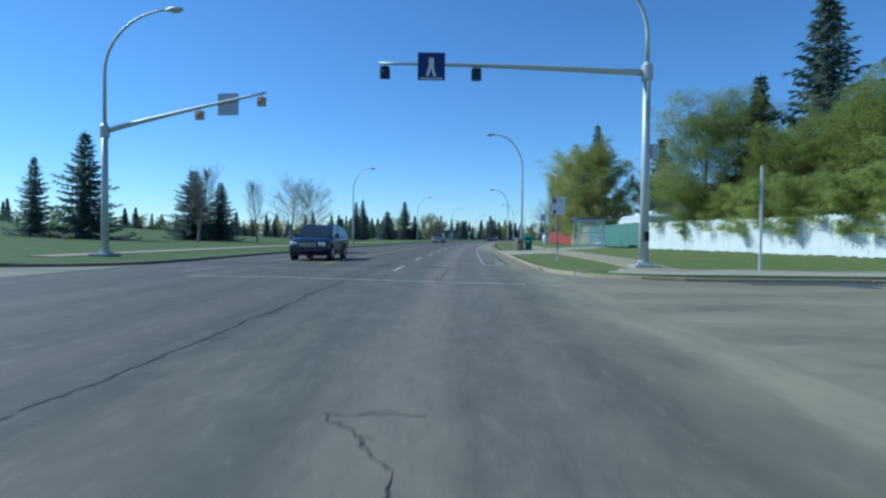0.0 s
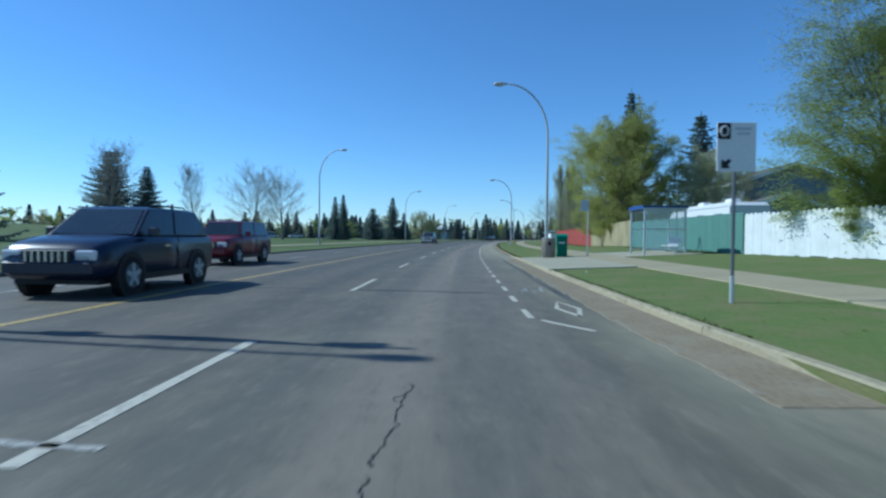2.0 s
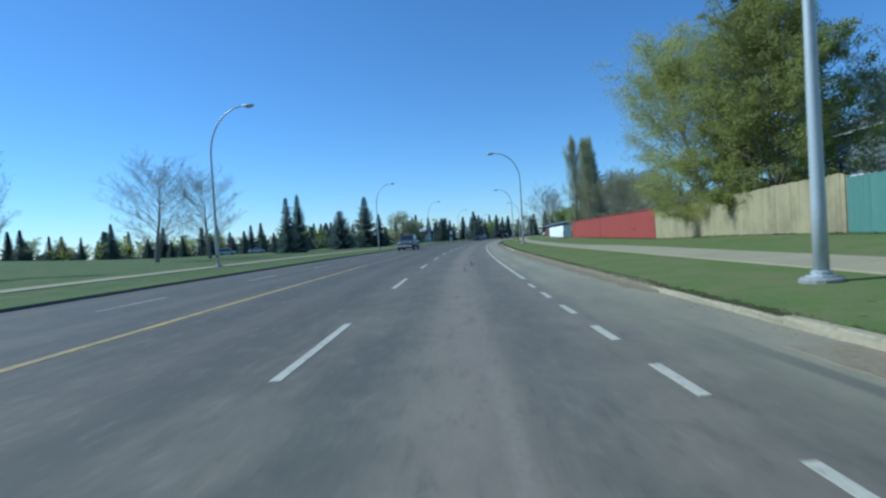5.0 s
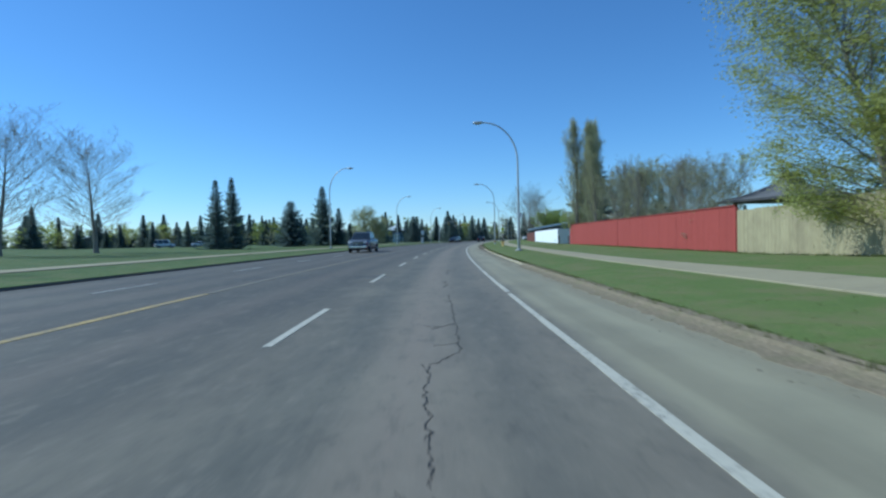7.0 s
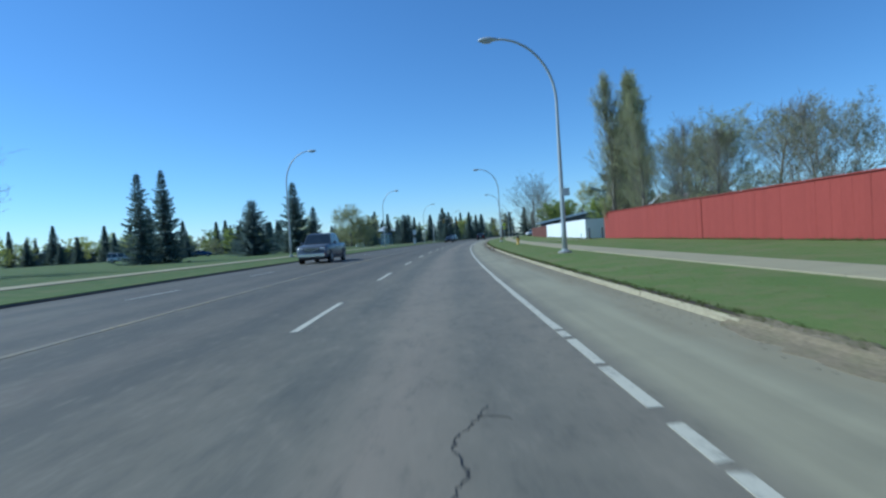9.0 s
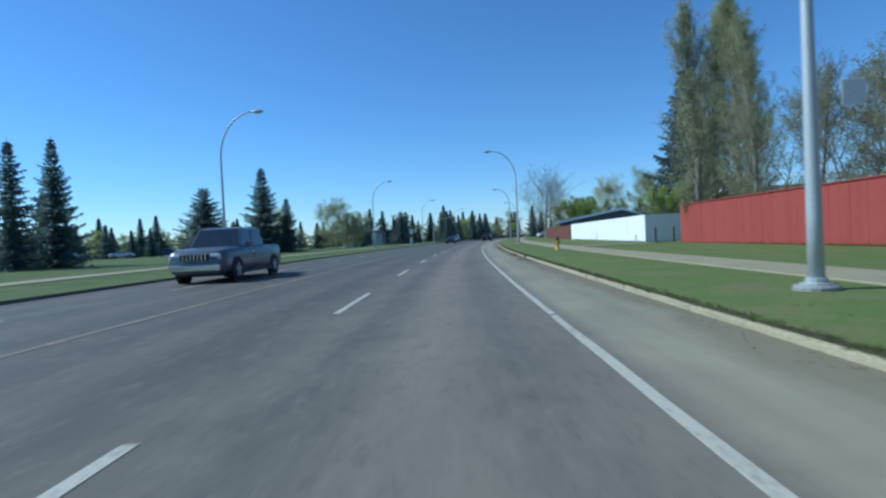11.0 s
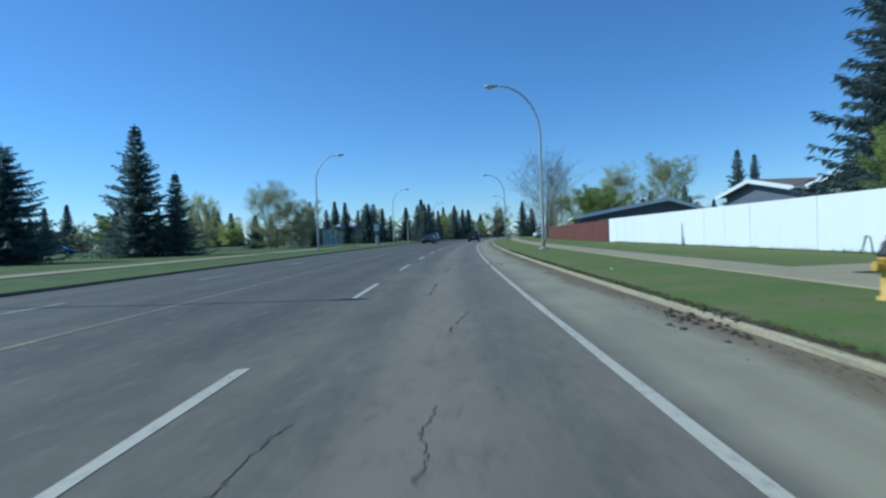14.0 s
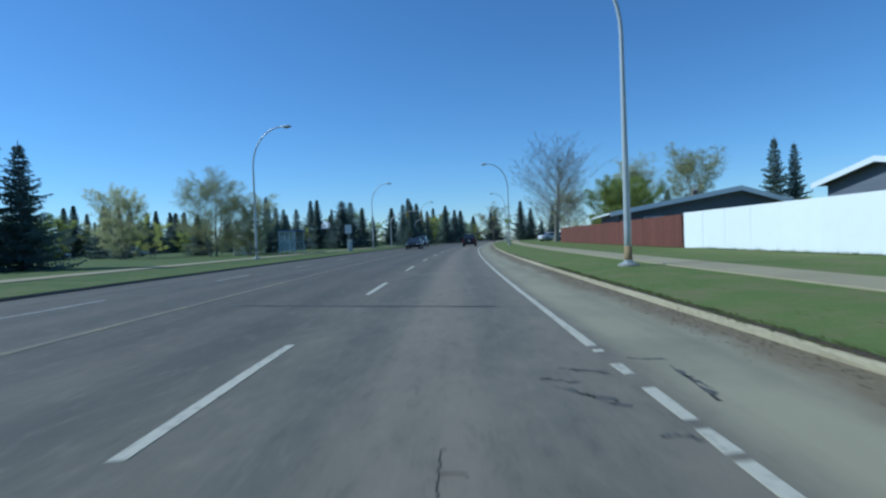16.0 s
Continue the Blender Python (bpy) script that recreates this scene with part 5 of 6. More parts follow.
SPRUCE_A = (*spruce_meshes(1, 10, 3.1), NEEDLES)
SPRUCE_B = (*spruce_meshes(2, 10, 2.6, 0.8), NEEDLES)
SPRUCE_C = (*spruce_meshes(3, 10, 3.1, 2.2, 1.3, taper=0.72), BLUE_NEEDLES)
SPRUCE_G = (*spruce_meshes(21, 10, 2.4, 2.0, 1.2, taper=0.75), NEEDLES)
SPRUCE_H = (*spruce_meshes(22, 10, 2.25, 2.6, 1.5, taper=0.80), BLUE_NEEDLES)
SPRUCE_F = (*spruce_meshes(10, 10, 3.0, 1.4, 1.2), NEEDLES)
SPRUCE_E = (*spruce_meshes(9, 10, 3.0, 1.0, low=0.28), NEEDLES)
SPRUCE_D = (*spruce_meshes(4, 10, 2.1, 0.9), NEEDLES)
FAR_SPRUCE = [(*spruce_meshes(5 + k, 10, rr, 1.1, 0.6, taper=1.2), NEEDLES) for k, rr in enumerate((3.1, 3.8, 2.8))]
FAR_BUSH = [(tree_meshes(31, 7, 3.2, 0.1, 14, 5, 4, 9, 0.19, shape="dome"), BARK, LEAF_GREEN, 7), (tree_meshes(32, 7, 3.0, 0.12, 14, 5, 4, 8, 0.15), BARK, LEAF_GREY, 7), (tree_meshes(33, 7, 2.8, 0.1, 14, 5, 4, 8, 0.17, shape="dome", stems=2), PALE_BARK, LEAF_YELLOW, 7)]
BARE_A = (tree_meshes(11, 10, 4.0, 0.20, 58, 10, 9, 1, 0.035, 68, 20, curl=0.5, slim=0.45), PALE_BARK, LEAF_GREY, 10)
BARE_B = (tree_meshes(12, 10, 1.9, 0.20, 50, 10, 8, 1, 0.035, 48, 12, curl=0.45, slim=0.5), PALE_BARK, LEAF_GREY, 10)
WILLOW = (tree_meshes(13, 11, 4.2, 0.05, 100, 8, 7, 26, 0.078, 66, 8, stems=2, droop=0.24, shape="dome", gap=0.0, loose=3.0, slim=0.7), BARK, LEAF_GREEN, 11)
LEAFING = (tree_meshes(14, 10, 3.8, 0.07, 76, 8, 7, 24, 0.080, 64, 10, droop=0.10, shape="dome", gap=0.15, loose=1.6), BARK, LEAF_YELLOW, 10)
AIRY = (tree_meshes(25, 10, 3.4, 0.08, 84, 8, 7, 26, 0.052, 62, 12, droop=0.22, gap=0.08, loose=4.0, slim=0.55), PALE_BARK, LEAF_YELLOW, 10)
LEAFING_FAR = (tree_meshes(24, 10, 3.8, 0.08, 44, 9, 7, 11, 0.085, 58, 14, gap=0.15, loose=2.2, slim=0.6), PALE_BARK, LEAF_BUD, 10)
BIRCH = (tree_meshes(15, 9, 3.3, 0.05, 48, 9, 7, 15, 0.075, 58, 14, stems=3, lean_out=0.18, shape="dome", gap=0.08, loose=2.2, slim=0.7), PALE_BARK, LEAF_BUD, 9)
POPLAR = (tree_meshes(16, 13, 1.5, 0.05, 72, 9, 7, 9, 0.045, 32, 8, shape="column", gap=0.10, loose=2.6, slim=0.5), PALE_BARK, LEAF_BUD, 13)
BUSHY = (tree_meshes(17, 6, 3.1, 0.04, 36, 9, 7, 16, 0.085, 70, 16, stems=3, lean_out=0.25, shape="dome", gap=0.05, loose=1.7), BARK, LEAF_GREEN, 6)
OVERHANG = (tree_meshes(20, 6, 2.9, 0.40, 46, 9, 7, 15, 0.08, 84, 24, stems=2, lean_out=0.1, droop=0.20, shape="dome", gap=0.05, loose=2.2, slim=0.7), BARK, LEAF_GREEN, 6)
SCRUB = (tree_meshes(18, 7, 2.3, 0.05, 40, 9, 8, 7, 0.05, 52, 14, stems=3, lean_out=0.15, gap=0.15, loose=2.2), PALE_BARK, LEAF_GREY, 7)
THICKET = (tree_meshes(19, 6, 2.5, 0.04, 42, 9, 8, 7, 0.05, 66, 18, stems=3, lean_out=0.25, shape="dome", gap=0.15, loose=2.2), BARK, LEAF_GREY, 6)


def on_ground(x, y):
    x += 0.000048 * y * y - 0.0013 * y + 0.055 if y < 300 else 4.0      # follows the road's bend
    return (x, y, lawn(x - axis(y), y))


trnd = random.Random(8)
PARK_SPRUCE = "dark green spruce standing on the park lawn"
for x, y, h, v, w in [(-41, 65, 12.3, SPRUCE_A, 1.2), (-46.5, 64.5, 9.2, SPRUCE_A, 0.95), (-32.0, 72.7, 9.0, SPRUCE_C, 1.2), (-29.2, 74.3, 7.6, SPRUCE_G, 1.2),
                      (-20.7, 131.5, 8.9, SPRUCE_B, 0.95), (-19.6, 134.5, 9.5, SPRUCE_F, 0.85), (-22.5, 138, 6.0, SPRUCE_A, 0.9),
                      (-12.3, 167.5, 11.3, SPRUCE_F, 1.15), (-16.1, 156.2, 7.9, SPRUCE_C, 1.3),
                      (-9.3, 167.8, 7.3, SPRUCE_A, 1.1), (-2.2, 205, 7.0, SPRUCE_B, 1.0), (-8, 258, 8.8, SPRUCE_A, 1.0), (6, 226, 7.8, SPRUCE_C, 1.1), (4.2, 228, 6.6, SPRUCE_D, 1.0),
                      (17, 246, 8.4, SPRUCE_A, 1.0), (11, 256, 6.5, SPRUCE_B, 1.0), (-3, 240, 7.6, SPRUCE_A, 1.0), (-13, 232, 6.4, SPRUCE_B, 1.0)]:
    spruce(v, on_ground(x, y), h, w, PARK_SPRUCE, trnd.uniform(0, 6))
for x, y, h, v, w, label in [(-28.5, 66, 9.4, BARE_B, 1.3, "bare spreading tree on the park lawn"), (-25, 76, 8.7, BARE_B, 1.0, "slender bare young tree on the park lawn"),
                             (-28.0, 103.2, 12.6, BARE_A, 1.25, "bare spreading tree with fine grey twigs"),
                             (-26.5, 114.3, 12.6, BARE_A, 1.2, "large bare tree on the park lawn")]:
    broad_tree("bare_tree", v, on_ground(x, y), h, w, label, trnd.uniform(0, 6))
broad_tree("birch_tree", BIRCH, on_ground(-6.0, 195.3), 9.3, 1.15, "birch clump with young yellow-green leaves", 1.0)
broad_tree("birch_tree", BIRCH, on_ground(-2.6, 197), 6.9, 1.0, "small birch with young yellow-green leaves", 2.6)
broad_tree("birch_tree", BIRCH, on_ground(-16.4, 198.4), 8.2, 0.95, "pale birch with opening leaves on the lawn", 4.0)
broad_tree("shade_tree", BUSHY, on_ground(-34, 215), 6.5, 1.2, "round grey-green tree at the park edge", 0.5)

# behind the fences
for x, y, h, v, w in [(20.4, 36.8, 11.4, SPRUCE_D, 1.1), (22.9, 34.2, 16.0, SPRUCE_D, 1.2), (25.6, 30.3, 15.0, SPRUCE_D, 1.2), (19.3, 71.8, 15.4, SPRUCE_E, 0.66), (33.2, 87, 16.8, SPRUCE_B, 1.25),
                      (29.9, 136.4, 14.1, SPRUCE_H, 1.13), (80, 221, 16.6, SPRUCE_A, 0.8), (83, 220, 15.4, SPRUCE_B, 0.8)]:
    spruce(v, on_ground(x, y), h, w, "dark spruce behind the garden fences", trnd.uniform(0, 6))
broad_tree("willow_tree", WILLOW, on_ground(18.4, 37.6), 11.0, 1.1, "full green willow hanging over the white fence", 0.4)
broad_tree("willow_tree", WILLOW, on_ground(19.6, 32.6), 7.4, 0.95, "bright green tree leaning over the white fence", 1.3)
broad_tree("willow_tree", WILLOW, on_ground(22.2, 29.2), 9.4, 0.95, "green tree crowding the white fence", 2.2)
broad_tree("willow_tree", WILLOW, on_ground(22.4, 22.4), 8.6, 1.1, "green tree behind the white fence", 4.4)
for x, y, h, w, a in ((16.8, 36.3, 4.0, 0.95, 0.3), (17.1, 33.4, 4.0, 0.9, 1.9), (17.4, 30.8, 4.3, 0.95, 3.1), (17.9, 28.1, 4.1, 0.9, 0.9), (18.4, 25.3, 4.4, 0.95, 4.6), (18.9, 22.6, 4.2, 1.0, 2.7)):
    broad_tree("shrub", OVERHANG, on_ground(x, y), h, w, "green shrub spilling over the white fence", a)
broad_tree("leafing_tree", LEAFING, on_ground(18.4, 68.5), 13.4, 0.82, "tall tree with young yellow-green leaves behind a fence", 1.2)
broad_tree("leafing_tree", AIRY, on_ground(18.4, 74.4), 13.8, 0.90, "tall airy tree with grey-green opening leaves behind a fence", 3.0)
broad_tree("leafing_tree", LEAFING_FAR, on_ground(24.5, 67), 9.5, 0.9, "leafing tree in the garden behind the trailer", 5.0)
broad_tree("leafing_tree", LEAFING_FAR, on_ground(31.3, 75.5), 10.4, 0.8, "leafing tree in front of a house", 0.2)
for x, y, h, w, a in ((23.4, 123.2, 15.3, 1.05, 0.3), (24.7, 121.0, 14.3, 0.95, 2.3), (25.3, 124.6, 15.0, 1.1, 4.0), (24.0, 118.6, 12.2, 0.9, 1.2)):
    broad_tree("poplar_tree", POPLAR, on_ground(x, y), h, w, "columnar poplar with opening buds behind the red fence", a)
for x, y, h, w, v in [(25.2, 113.0, 8.2, 0.9, SCRUB), (28, 115, 8.8, 1.0, THICKET), (26.2, 103.6, 7.6, 0.95, THICKET), (24.4, 98.5, 6.4, 0.9, SCRUB), (20.9, 89.2, 6.0, 0.75, THICKET), (23.5, 93, 4.6, 0.9, THICKET), (33.3, 131, 10.5, 1.0, SCRUB)]:
    broad_tree("scrub_tree", v, on_ground(x, y), h, w, "bushy grey-brown tree with opening buds behind the red fence", trnd.uniform(0, 6))
for x, y, h, w, a in ((26.2, 117.0, 9.6, 0.9, 0.4), (24.6, 109.0, 7.8, 0.9, 2.2), (27.5, 107.5, 8.6, 1.2, 1.2), (25.4, 101.0, 7.4, 1.1, 3.9)):
    broad_tree("bare_tree", BARE_B, on_ground(x, y), h, w, "slender grey bare tree behind the red fence", a)
broad_tree("leafing_tree", LEAFING_FAR, on_ground(26.0, 110.3), 8.8, 0.62, "small round leafing tree behind the red fence", 0.8)
broad_tree("shrub", BUSHY, on_ground(25.9, 132.2), 4.4, 0.75, "green shrub in front of a spruce behind the white fence", 3.3)
broad_tree("bare_tree", BARE_A, on_ground(38.0, 214), 17.0, 1.15, "tall bare cottonwood beside the brown fence", 1.1)
broad_tree("bare_tree", BARE_A, on_ground(41.0, 222), 15.0, 1.05, "tall bare cottonwood beside the brown fence", 2.8)
broad_tree("shade_tree", BUSHY, on_ground(37.5, 190), 7.0, 1.05, "rounded fresh green tree behind the brown fence", 0.6)
broad_tree("shade_tree", BUSHY, on_ground(41.5, 199), 8.0, 1.05, "rounded fresh green tree behind the brown fence", 1.9)
broad_tree("leafing_tree", LEAFING_FAR, on_ground(69, 229), 17.0, 1.05, "tall leafing tree behind the houses", 1.7)
broad_tree("leafing_tree", LEAFING_FAR, on_ground(60, 232), 15.5, 0.9, "tall leafing tree behind the houses", 3.7)
broad_tree("leafing_tree", LEAFING_FAR, on_ground(48, 235), 10.0, 1.0, "leafing tree at the end of the fence", 3.7)


# the far end of the road and the far side of the park
def far_woods():
    rnd = random.Random(21)

    def one(x, y, lo, hi, share, where):
        if rnd.random() < share:
            spruce(rnd.choice(FAR_SPRUCE), on_ground(x, y), rnd.uniform(lo, hi), rnd.uniform(0.85, 1.35), "dark spruce " + where, rnd.uniform(0, 6))
        else:
            broad_tree("far_tree", rnd.choice(FAR_BUSH), on_ground(x, y), rnd.uniform(lo, hi) * 0.75, rnd.uniform(0.9, 1.2), "rounded leafing tree " + where, rnd.uniform(0, 6))
    for c in range(17):
        cx, cy = -66 + c * 11.5 + rnd.uniform(-4, 4), 296 + rnd.uniform(-22, 26)
        for _ in range(rnd.randint(4, 8)):
            x, y = cx + rnd.gauss(0, 3.5), cy + rnd.gauss(0, 5) + max(0, -cx) * 0.2
            if abs(x - axis(y) + 2.5) < 13 and y < 335:
                y = 338 + rnd.uniform(0, 14)
            one(x, y, 4.5, 12.5, 0.6, "at the end of the road")
    for i in range(190):
        a = i / 190
        x = -200 + 165 * a + rnd.uniform(-7, 7)
        y = 120 + 165 * a + rnd.uniform(-14, 14)
        one(x, y, 5.0, 11.5, 0.5, "on the far side of the park")
    for i in range(30):
        one(66 + i * 4.5 + rnd.uniform(-3, 3), 262 + i * 1.0 + rnd.uniform(-18, 18), 8, 13, 0.5, "among the far houses")
    for k in range(46):
        x = -150 + 3.6 * k + rnd.uniform(-2, 2)
        broad_tree("far_tree", rnd.choice(FAR_BUSH), on_ground(x, 262 + 0.05 * x + rnd.uniform(-6, 6)), rnd.uniform(3.5, 6.5), rnd.uniform(1.1, 1.6), "low rounded leafing tree beyond the park", rnd.uniform(0, 6))
    for k in range(11):
        one(-52 + 4.4 * k + rnd.uniform(-1.5, 1.5), 206 + rnd.uniform(-4, 9), 5.0, 8.0, 0.5, "beyond the park lawn")
    for x, y, h, w in ((9.2, 231, 8.0, 1.5), (7.2, 233, 6.2, 1.2), (19.6, 233, 8.0, 1.2), (-3.2, 231, 7.4, 1.3)):
        spruce(SPRUCE_A, on_ground(x - 2, y), h, w * 0.85, "broad dark spruce near the far junction", rnd.uniform(0, 6))
    broad_tree("shade_tree", FAR_BUSH[1], on_ground(39.0, 262), 9.5, 1.35, "round olive-grey tree beyond the far junction", 0.7)
    for x, y, h in ((1.5, 232, 8.5), (-6, 236, 6), (9, 240, 7.5), (21, 262, 9.5), (24, 268, 8), (30, 280, 10), (33, 284, 9), (52, 286, 11), (56, 290, 9), (61, 285, 10)):
        spruce(rnd.choice(FAR_SPRUCE), on_ground(x, y), h, 1.0, "dark spruce near the far junction", rnd.uniform(0, 6))


far_woods()


# ---- houses and the trailer behind the fences ----
SIDING_BLUE = surface("blue_grey_siding", (0.20, 0.25, 0.31), (0.16, 0.205, 0.26), 25, 1.2, 0.7, bump=0.1)
SIDING_SLATE = surface("slate_siding", (0.16, 0.17, 0.20), (0.13, 0.14, 0.165), 25, 1.2, 0.7, bump=0.1)
SIDING_CREAM = surface("cream_stucco", (0.50, 0.46, 0.36), (0.43, 0.39, 0.31), 30, 1.2, 0.85, bump=0.3)
ROOF_GREY = surface("grey_shingle", (0.15, 0.145, 0.14), (0.10, 0.098, 0.095), 14, 1.5, 0.9, bump=0.5)
ROOF_BROWN = surface("brown_shingle", (0.20, 0.155, 0.12), (0.14, 0.105, 0.08), 14, 1.5, 0.9, bump=0.5)
FASCIA = surface("white_fascia", (0.78, 0.80, 0.80), (0.70, 0.72, 0.72), 20, 2, 0.6, bump=0.02)
WINDOW_GLASS = surface("window_glass", (0.03, 0.04, 0.05), (0.02, 0.03, 0.04), 3, 0.5, 0.08, spec=0.6, bump=0)


def house(place, turn, w, d, wall_h, rise, siding, roofing, label, windows=(), chimney=None, apex=0.0, eave=0.7, door=None):
    """Gabled house; the gable end faces -y; apex shifts the ridge along x."""
    t = thing("house", place, turn, label, "house")
    hw = w / 2
    body = Geo().loft([[(-hw, y, 0), (hw, y, 0), (hw, y, wall_h), (apex, y, wall_h + rise * (1 - 0.0)), (-hw, y, wall_h)] for y in (0, d)])
    wall = part("wall", body, siding, t)
    for z in [0.25 * k for k in range(1, int(wall_h / 0.25))]:
        part("siding_board", Geo().box((0, -0.008, z), (w - 0.02, 0.014, 0.018)), siding, wall)
    thick = 0.16
    for s in (-1, 1):
        run = hw + s * -apex if s < 0 else hw - apex
        run = (hw + apex) if s < 0 else (hw - apex)
        slope = rise / run
        x0, x1 = apex, s * (hw + eave)
        z0, z1 = wall_h + rise, wall_h - slope * eave
        roof = part("roof", Geo().loft([[(x0, y, z0 + 0.02), (x1, y, z1 + 0.02), (x1, y, z1 + thick), (x0, y, z0 + thick)] for y in (-eave, d + eave)]), roofing, t)
        part("fascia", Geo().loft([[(x0, y, z0 - 0.16), (x1, y, z1 - 0.16), (x1, y, z1 + thick + 0.05), (x0, y, z0 + thick + 0.05)] for y in (-eave - 0.04, -eave - 0.004)]), FASCIA, roof, "white gable fascia")
        part("gutter", Geo().box((x1 + s * 0.06, d / 2, z1 + 0.06), (0.1, d + 2 * eave, 0.12)), FASCIA, roof)
    for (x, z, ww, wh) in windows:
        win = part("window", Geo().box((x, -0.03, z), (ww + 0.16, 0.06, wh + 0.16), 0, 1, 0.01), FASCIA, t, "white framed window")
        part("pane", Geo().box((x - ww / 4, -0.065, z), (ww / 2 - 0.04, 0.012, wh)), WINDOW_GLASS, win)
        part("pane", Geo().box((x + ww / 4, -0.065, z), (ww / 2 - 0.04, 0.012, wh)), WINDOW_GLASS, win)
        part("sill", Geo().box((x, -0.08, z - wh / 2 - 0.1), (ww + 0.24, 0.12, 0.05)), FASCIA, win)
    if chimney:
        cx, cy, cz = chimney
        part("chimney", Geo().box((cx, cy, wall_h + cz / 2), (0.45, 0.45, cz), 0, 1, 0.02), ROOF_BROWN, t)
        part("flue", Geo().lathe((cx, cy, wall_h + cz), [(0.1, 0), (0.1, 0.4), (0.16, 0.4), (0.16, 0.5)], 10), GALVANISED, t)
    return t


def gz(x, y):
    return lawn(x - axis(y), y)


house((38.0, 173.5, gz(37, 172)), -0.3, 13.6, 11, 2.55, 1.5, SIDING_SLATE, ROOF_GREY, "slate-blue bungalow with a low grey gable roof", [(-4, 1.6, 1.5, 1.0)], (1.0, 7, 2.0), apex=2.3)
house((43.6, 163.2, gz(47, 168)), -math.pi / 2 - 0.12, 11.2, 9, 3.95, 1.05, SIDING_SLATE, ROOF_BROWN, "bungalow with broad white gable fascia", [(2.2, 2.4, 2.4, 1.1), (-2.5, 2.4, 1.4, 1.0)], None, apex=-0.4)
house((43.2, 151.5, gz(43, 151)), -math.pi / 2 - 0.12, 10.4, 9, 3.9, 1.1, SIDING_CREAM, ROOF_BROWN, "cream bungalow with white gable fascia", [(1.5, 2.5, 2.2, 1.0)], None, apex=-0.5)
house((39.0, 77, gz(39, 77)), -0.1, 10.2, 12, 7.3, 1.9, SIDING_BLUE, ROOF_GREY, "two-storey blue-grey house with a gable roof", [(-3, 4.6, 1.6, 1.2), (2.5, 4.6, 1.6, 1.2)], None)
house((32.5, 68, gz(32, 68)), -0.2, 8, 8, 3.4, 1.5, SIDING_BLUE, ROOF_GREY, "low blue-grey garage with white fascia", [(-1.5, 1.6, 1.2, 0.8)])

# hipped garden pavilion behind the cedar fence
pv = thing("garden_pavilion", (24.4, 87.6, gz(24, 87)), 0.1, "garden pavilion with a grey hipped roof and vent cap", "pavilion")
for dx in (-1.9, 1.9):
    for dy in (-1.9, 1.9):
        part("post", Geo().box((dx, dy, 1.35), (0.16, 0.16, 2.7), 0, 1, 0.01), FENCE_WOOD, pv)
part("roof", Geo().loft([[(s * x, s * y, z) for x, y in ((2.6, -2.6), (2.6, 2.6), (-2.6, 2.6), (-2.6, -2.6))] for s, z in ((1.0, 2.7), (1.02, 2.82), (0.62, 3.12), (0.26, 3.62), (0.12, 3.95))]), ROOF_GREY, pv)
part("vent", Geo().loft([[(s * x, s * y, z) for x, y in ((0.5, -0.5), (0.5, 0.5), (-0.5, 0.5), (-0.5, -0.5))] for s, z in ((0.6, 3.85), (0.6, 4.1), (1.0, 4.1), (0.9, 4.2), (0.3, 4.35))]), DARK_STEEL, pv, "dark vent cap")

TRAILER_WHITE = surface("trailer_white", (0.78, 0.78, 0.75), (0.70, 0.70, 0.68), 10, 1.0, 0.45, bump=0.02)
TRAILER_TRIM = surface("trailer_trim_grey", (0.40, 0.41, 0.42), (0.33, 0.34, 0.35), 10, 1.0, 0.5, bump=0.02)
RUBBER = surface("rubber", (0.022, 0.022, 0.023), (0.014, 0.014, 0.015), 30, 3, 0.8, bump=0.1)


def travel_trailer():
    t = thing("travel_trailer", (19.3, 50.0, gz(19, 54)), -0.05, "white travel trailer parked behind the green fence", "trailer")
    prof = [(0, 0.7), (0, 2.75), (0.25, 2.95), (8.3, 2.95), (9.1, 2.85), (9.9, 2.4), (10.3, 1.7), (10.3, 1.1), (9.6, 0.7)]
    part("body", Geo().loft([[(x * 1.0, y, z - ins) for y, z in prof] for x, ins in ((-1.2, 0.06), (-1.12, 0.0), (1.12, 0.0), (1.2, 0.06))]), TRAILER_WHITE, t)
    for z, h in ((1.25, 0.12), (1.9, 0.06), (2.68, 0.05)):
        part("stripe", Geo().box((-1.206, 4.8, z), (0.012, 9.2, h)), TRAILER_TRIM, t)
    for y in (1.5, 4.2, 7.0):
        w = part("window", Geo().box((-1.21, y, 2.0), (0.02, 1.1, 0.6), 0, 1, 0.01), TRAILER_TRIM, t)
        part("pane", Geo().box((-1.224, y, 2.0), (0.012, 0.98, 0.5)), WINDOW_GLASS, w)
    for y in (2.2, 6.4):
        part("roof_unit", Geo().box((0, y, 3.1), (0.75, 1.0, 0.32), 0, 0.82, 0.05), TRAILER_WHITE, t, "rounded roof air conditioner")
    part("roof_vent", Geo().box((0.2, 4.2, 3.02), (0.5, 0.5, 0.14), 0, 0.85, 0.02), TRAILER_TRIM, t)
    for y in (4.3, 5.2):
        for x in (-1.05, 1.05):
            part("wheel", Geo().tube([(x - 0.1, y, 0.36), (x + 0.1, y, 0.36)], 0.36, 18), RUBBER, t)
    part("hitch", Geo().tube([(0, 10.2, 0.6), (0, 11.3, 0.5)], 0.06, 8), DARK_STEEL, t)
    part("jack", Geo().tube([(0, 10.9, 0), (0, 10.9, 1.0)], 0.04, 8), DARK_STEEL, t)


travel_trailer()


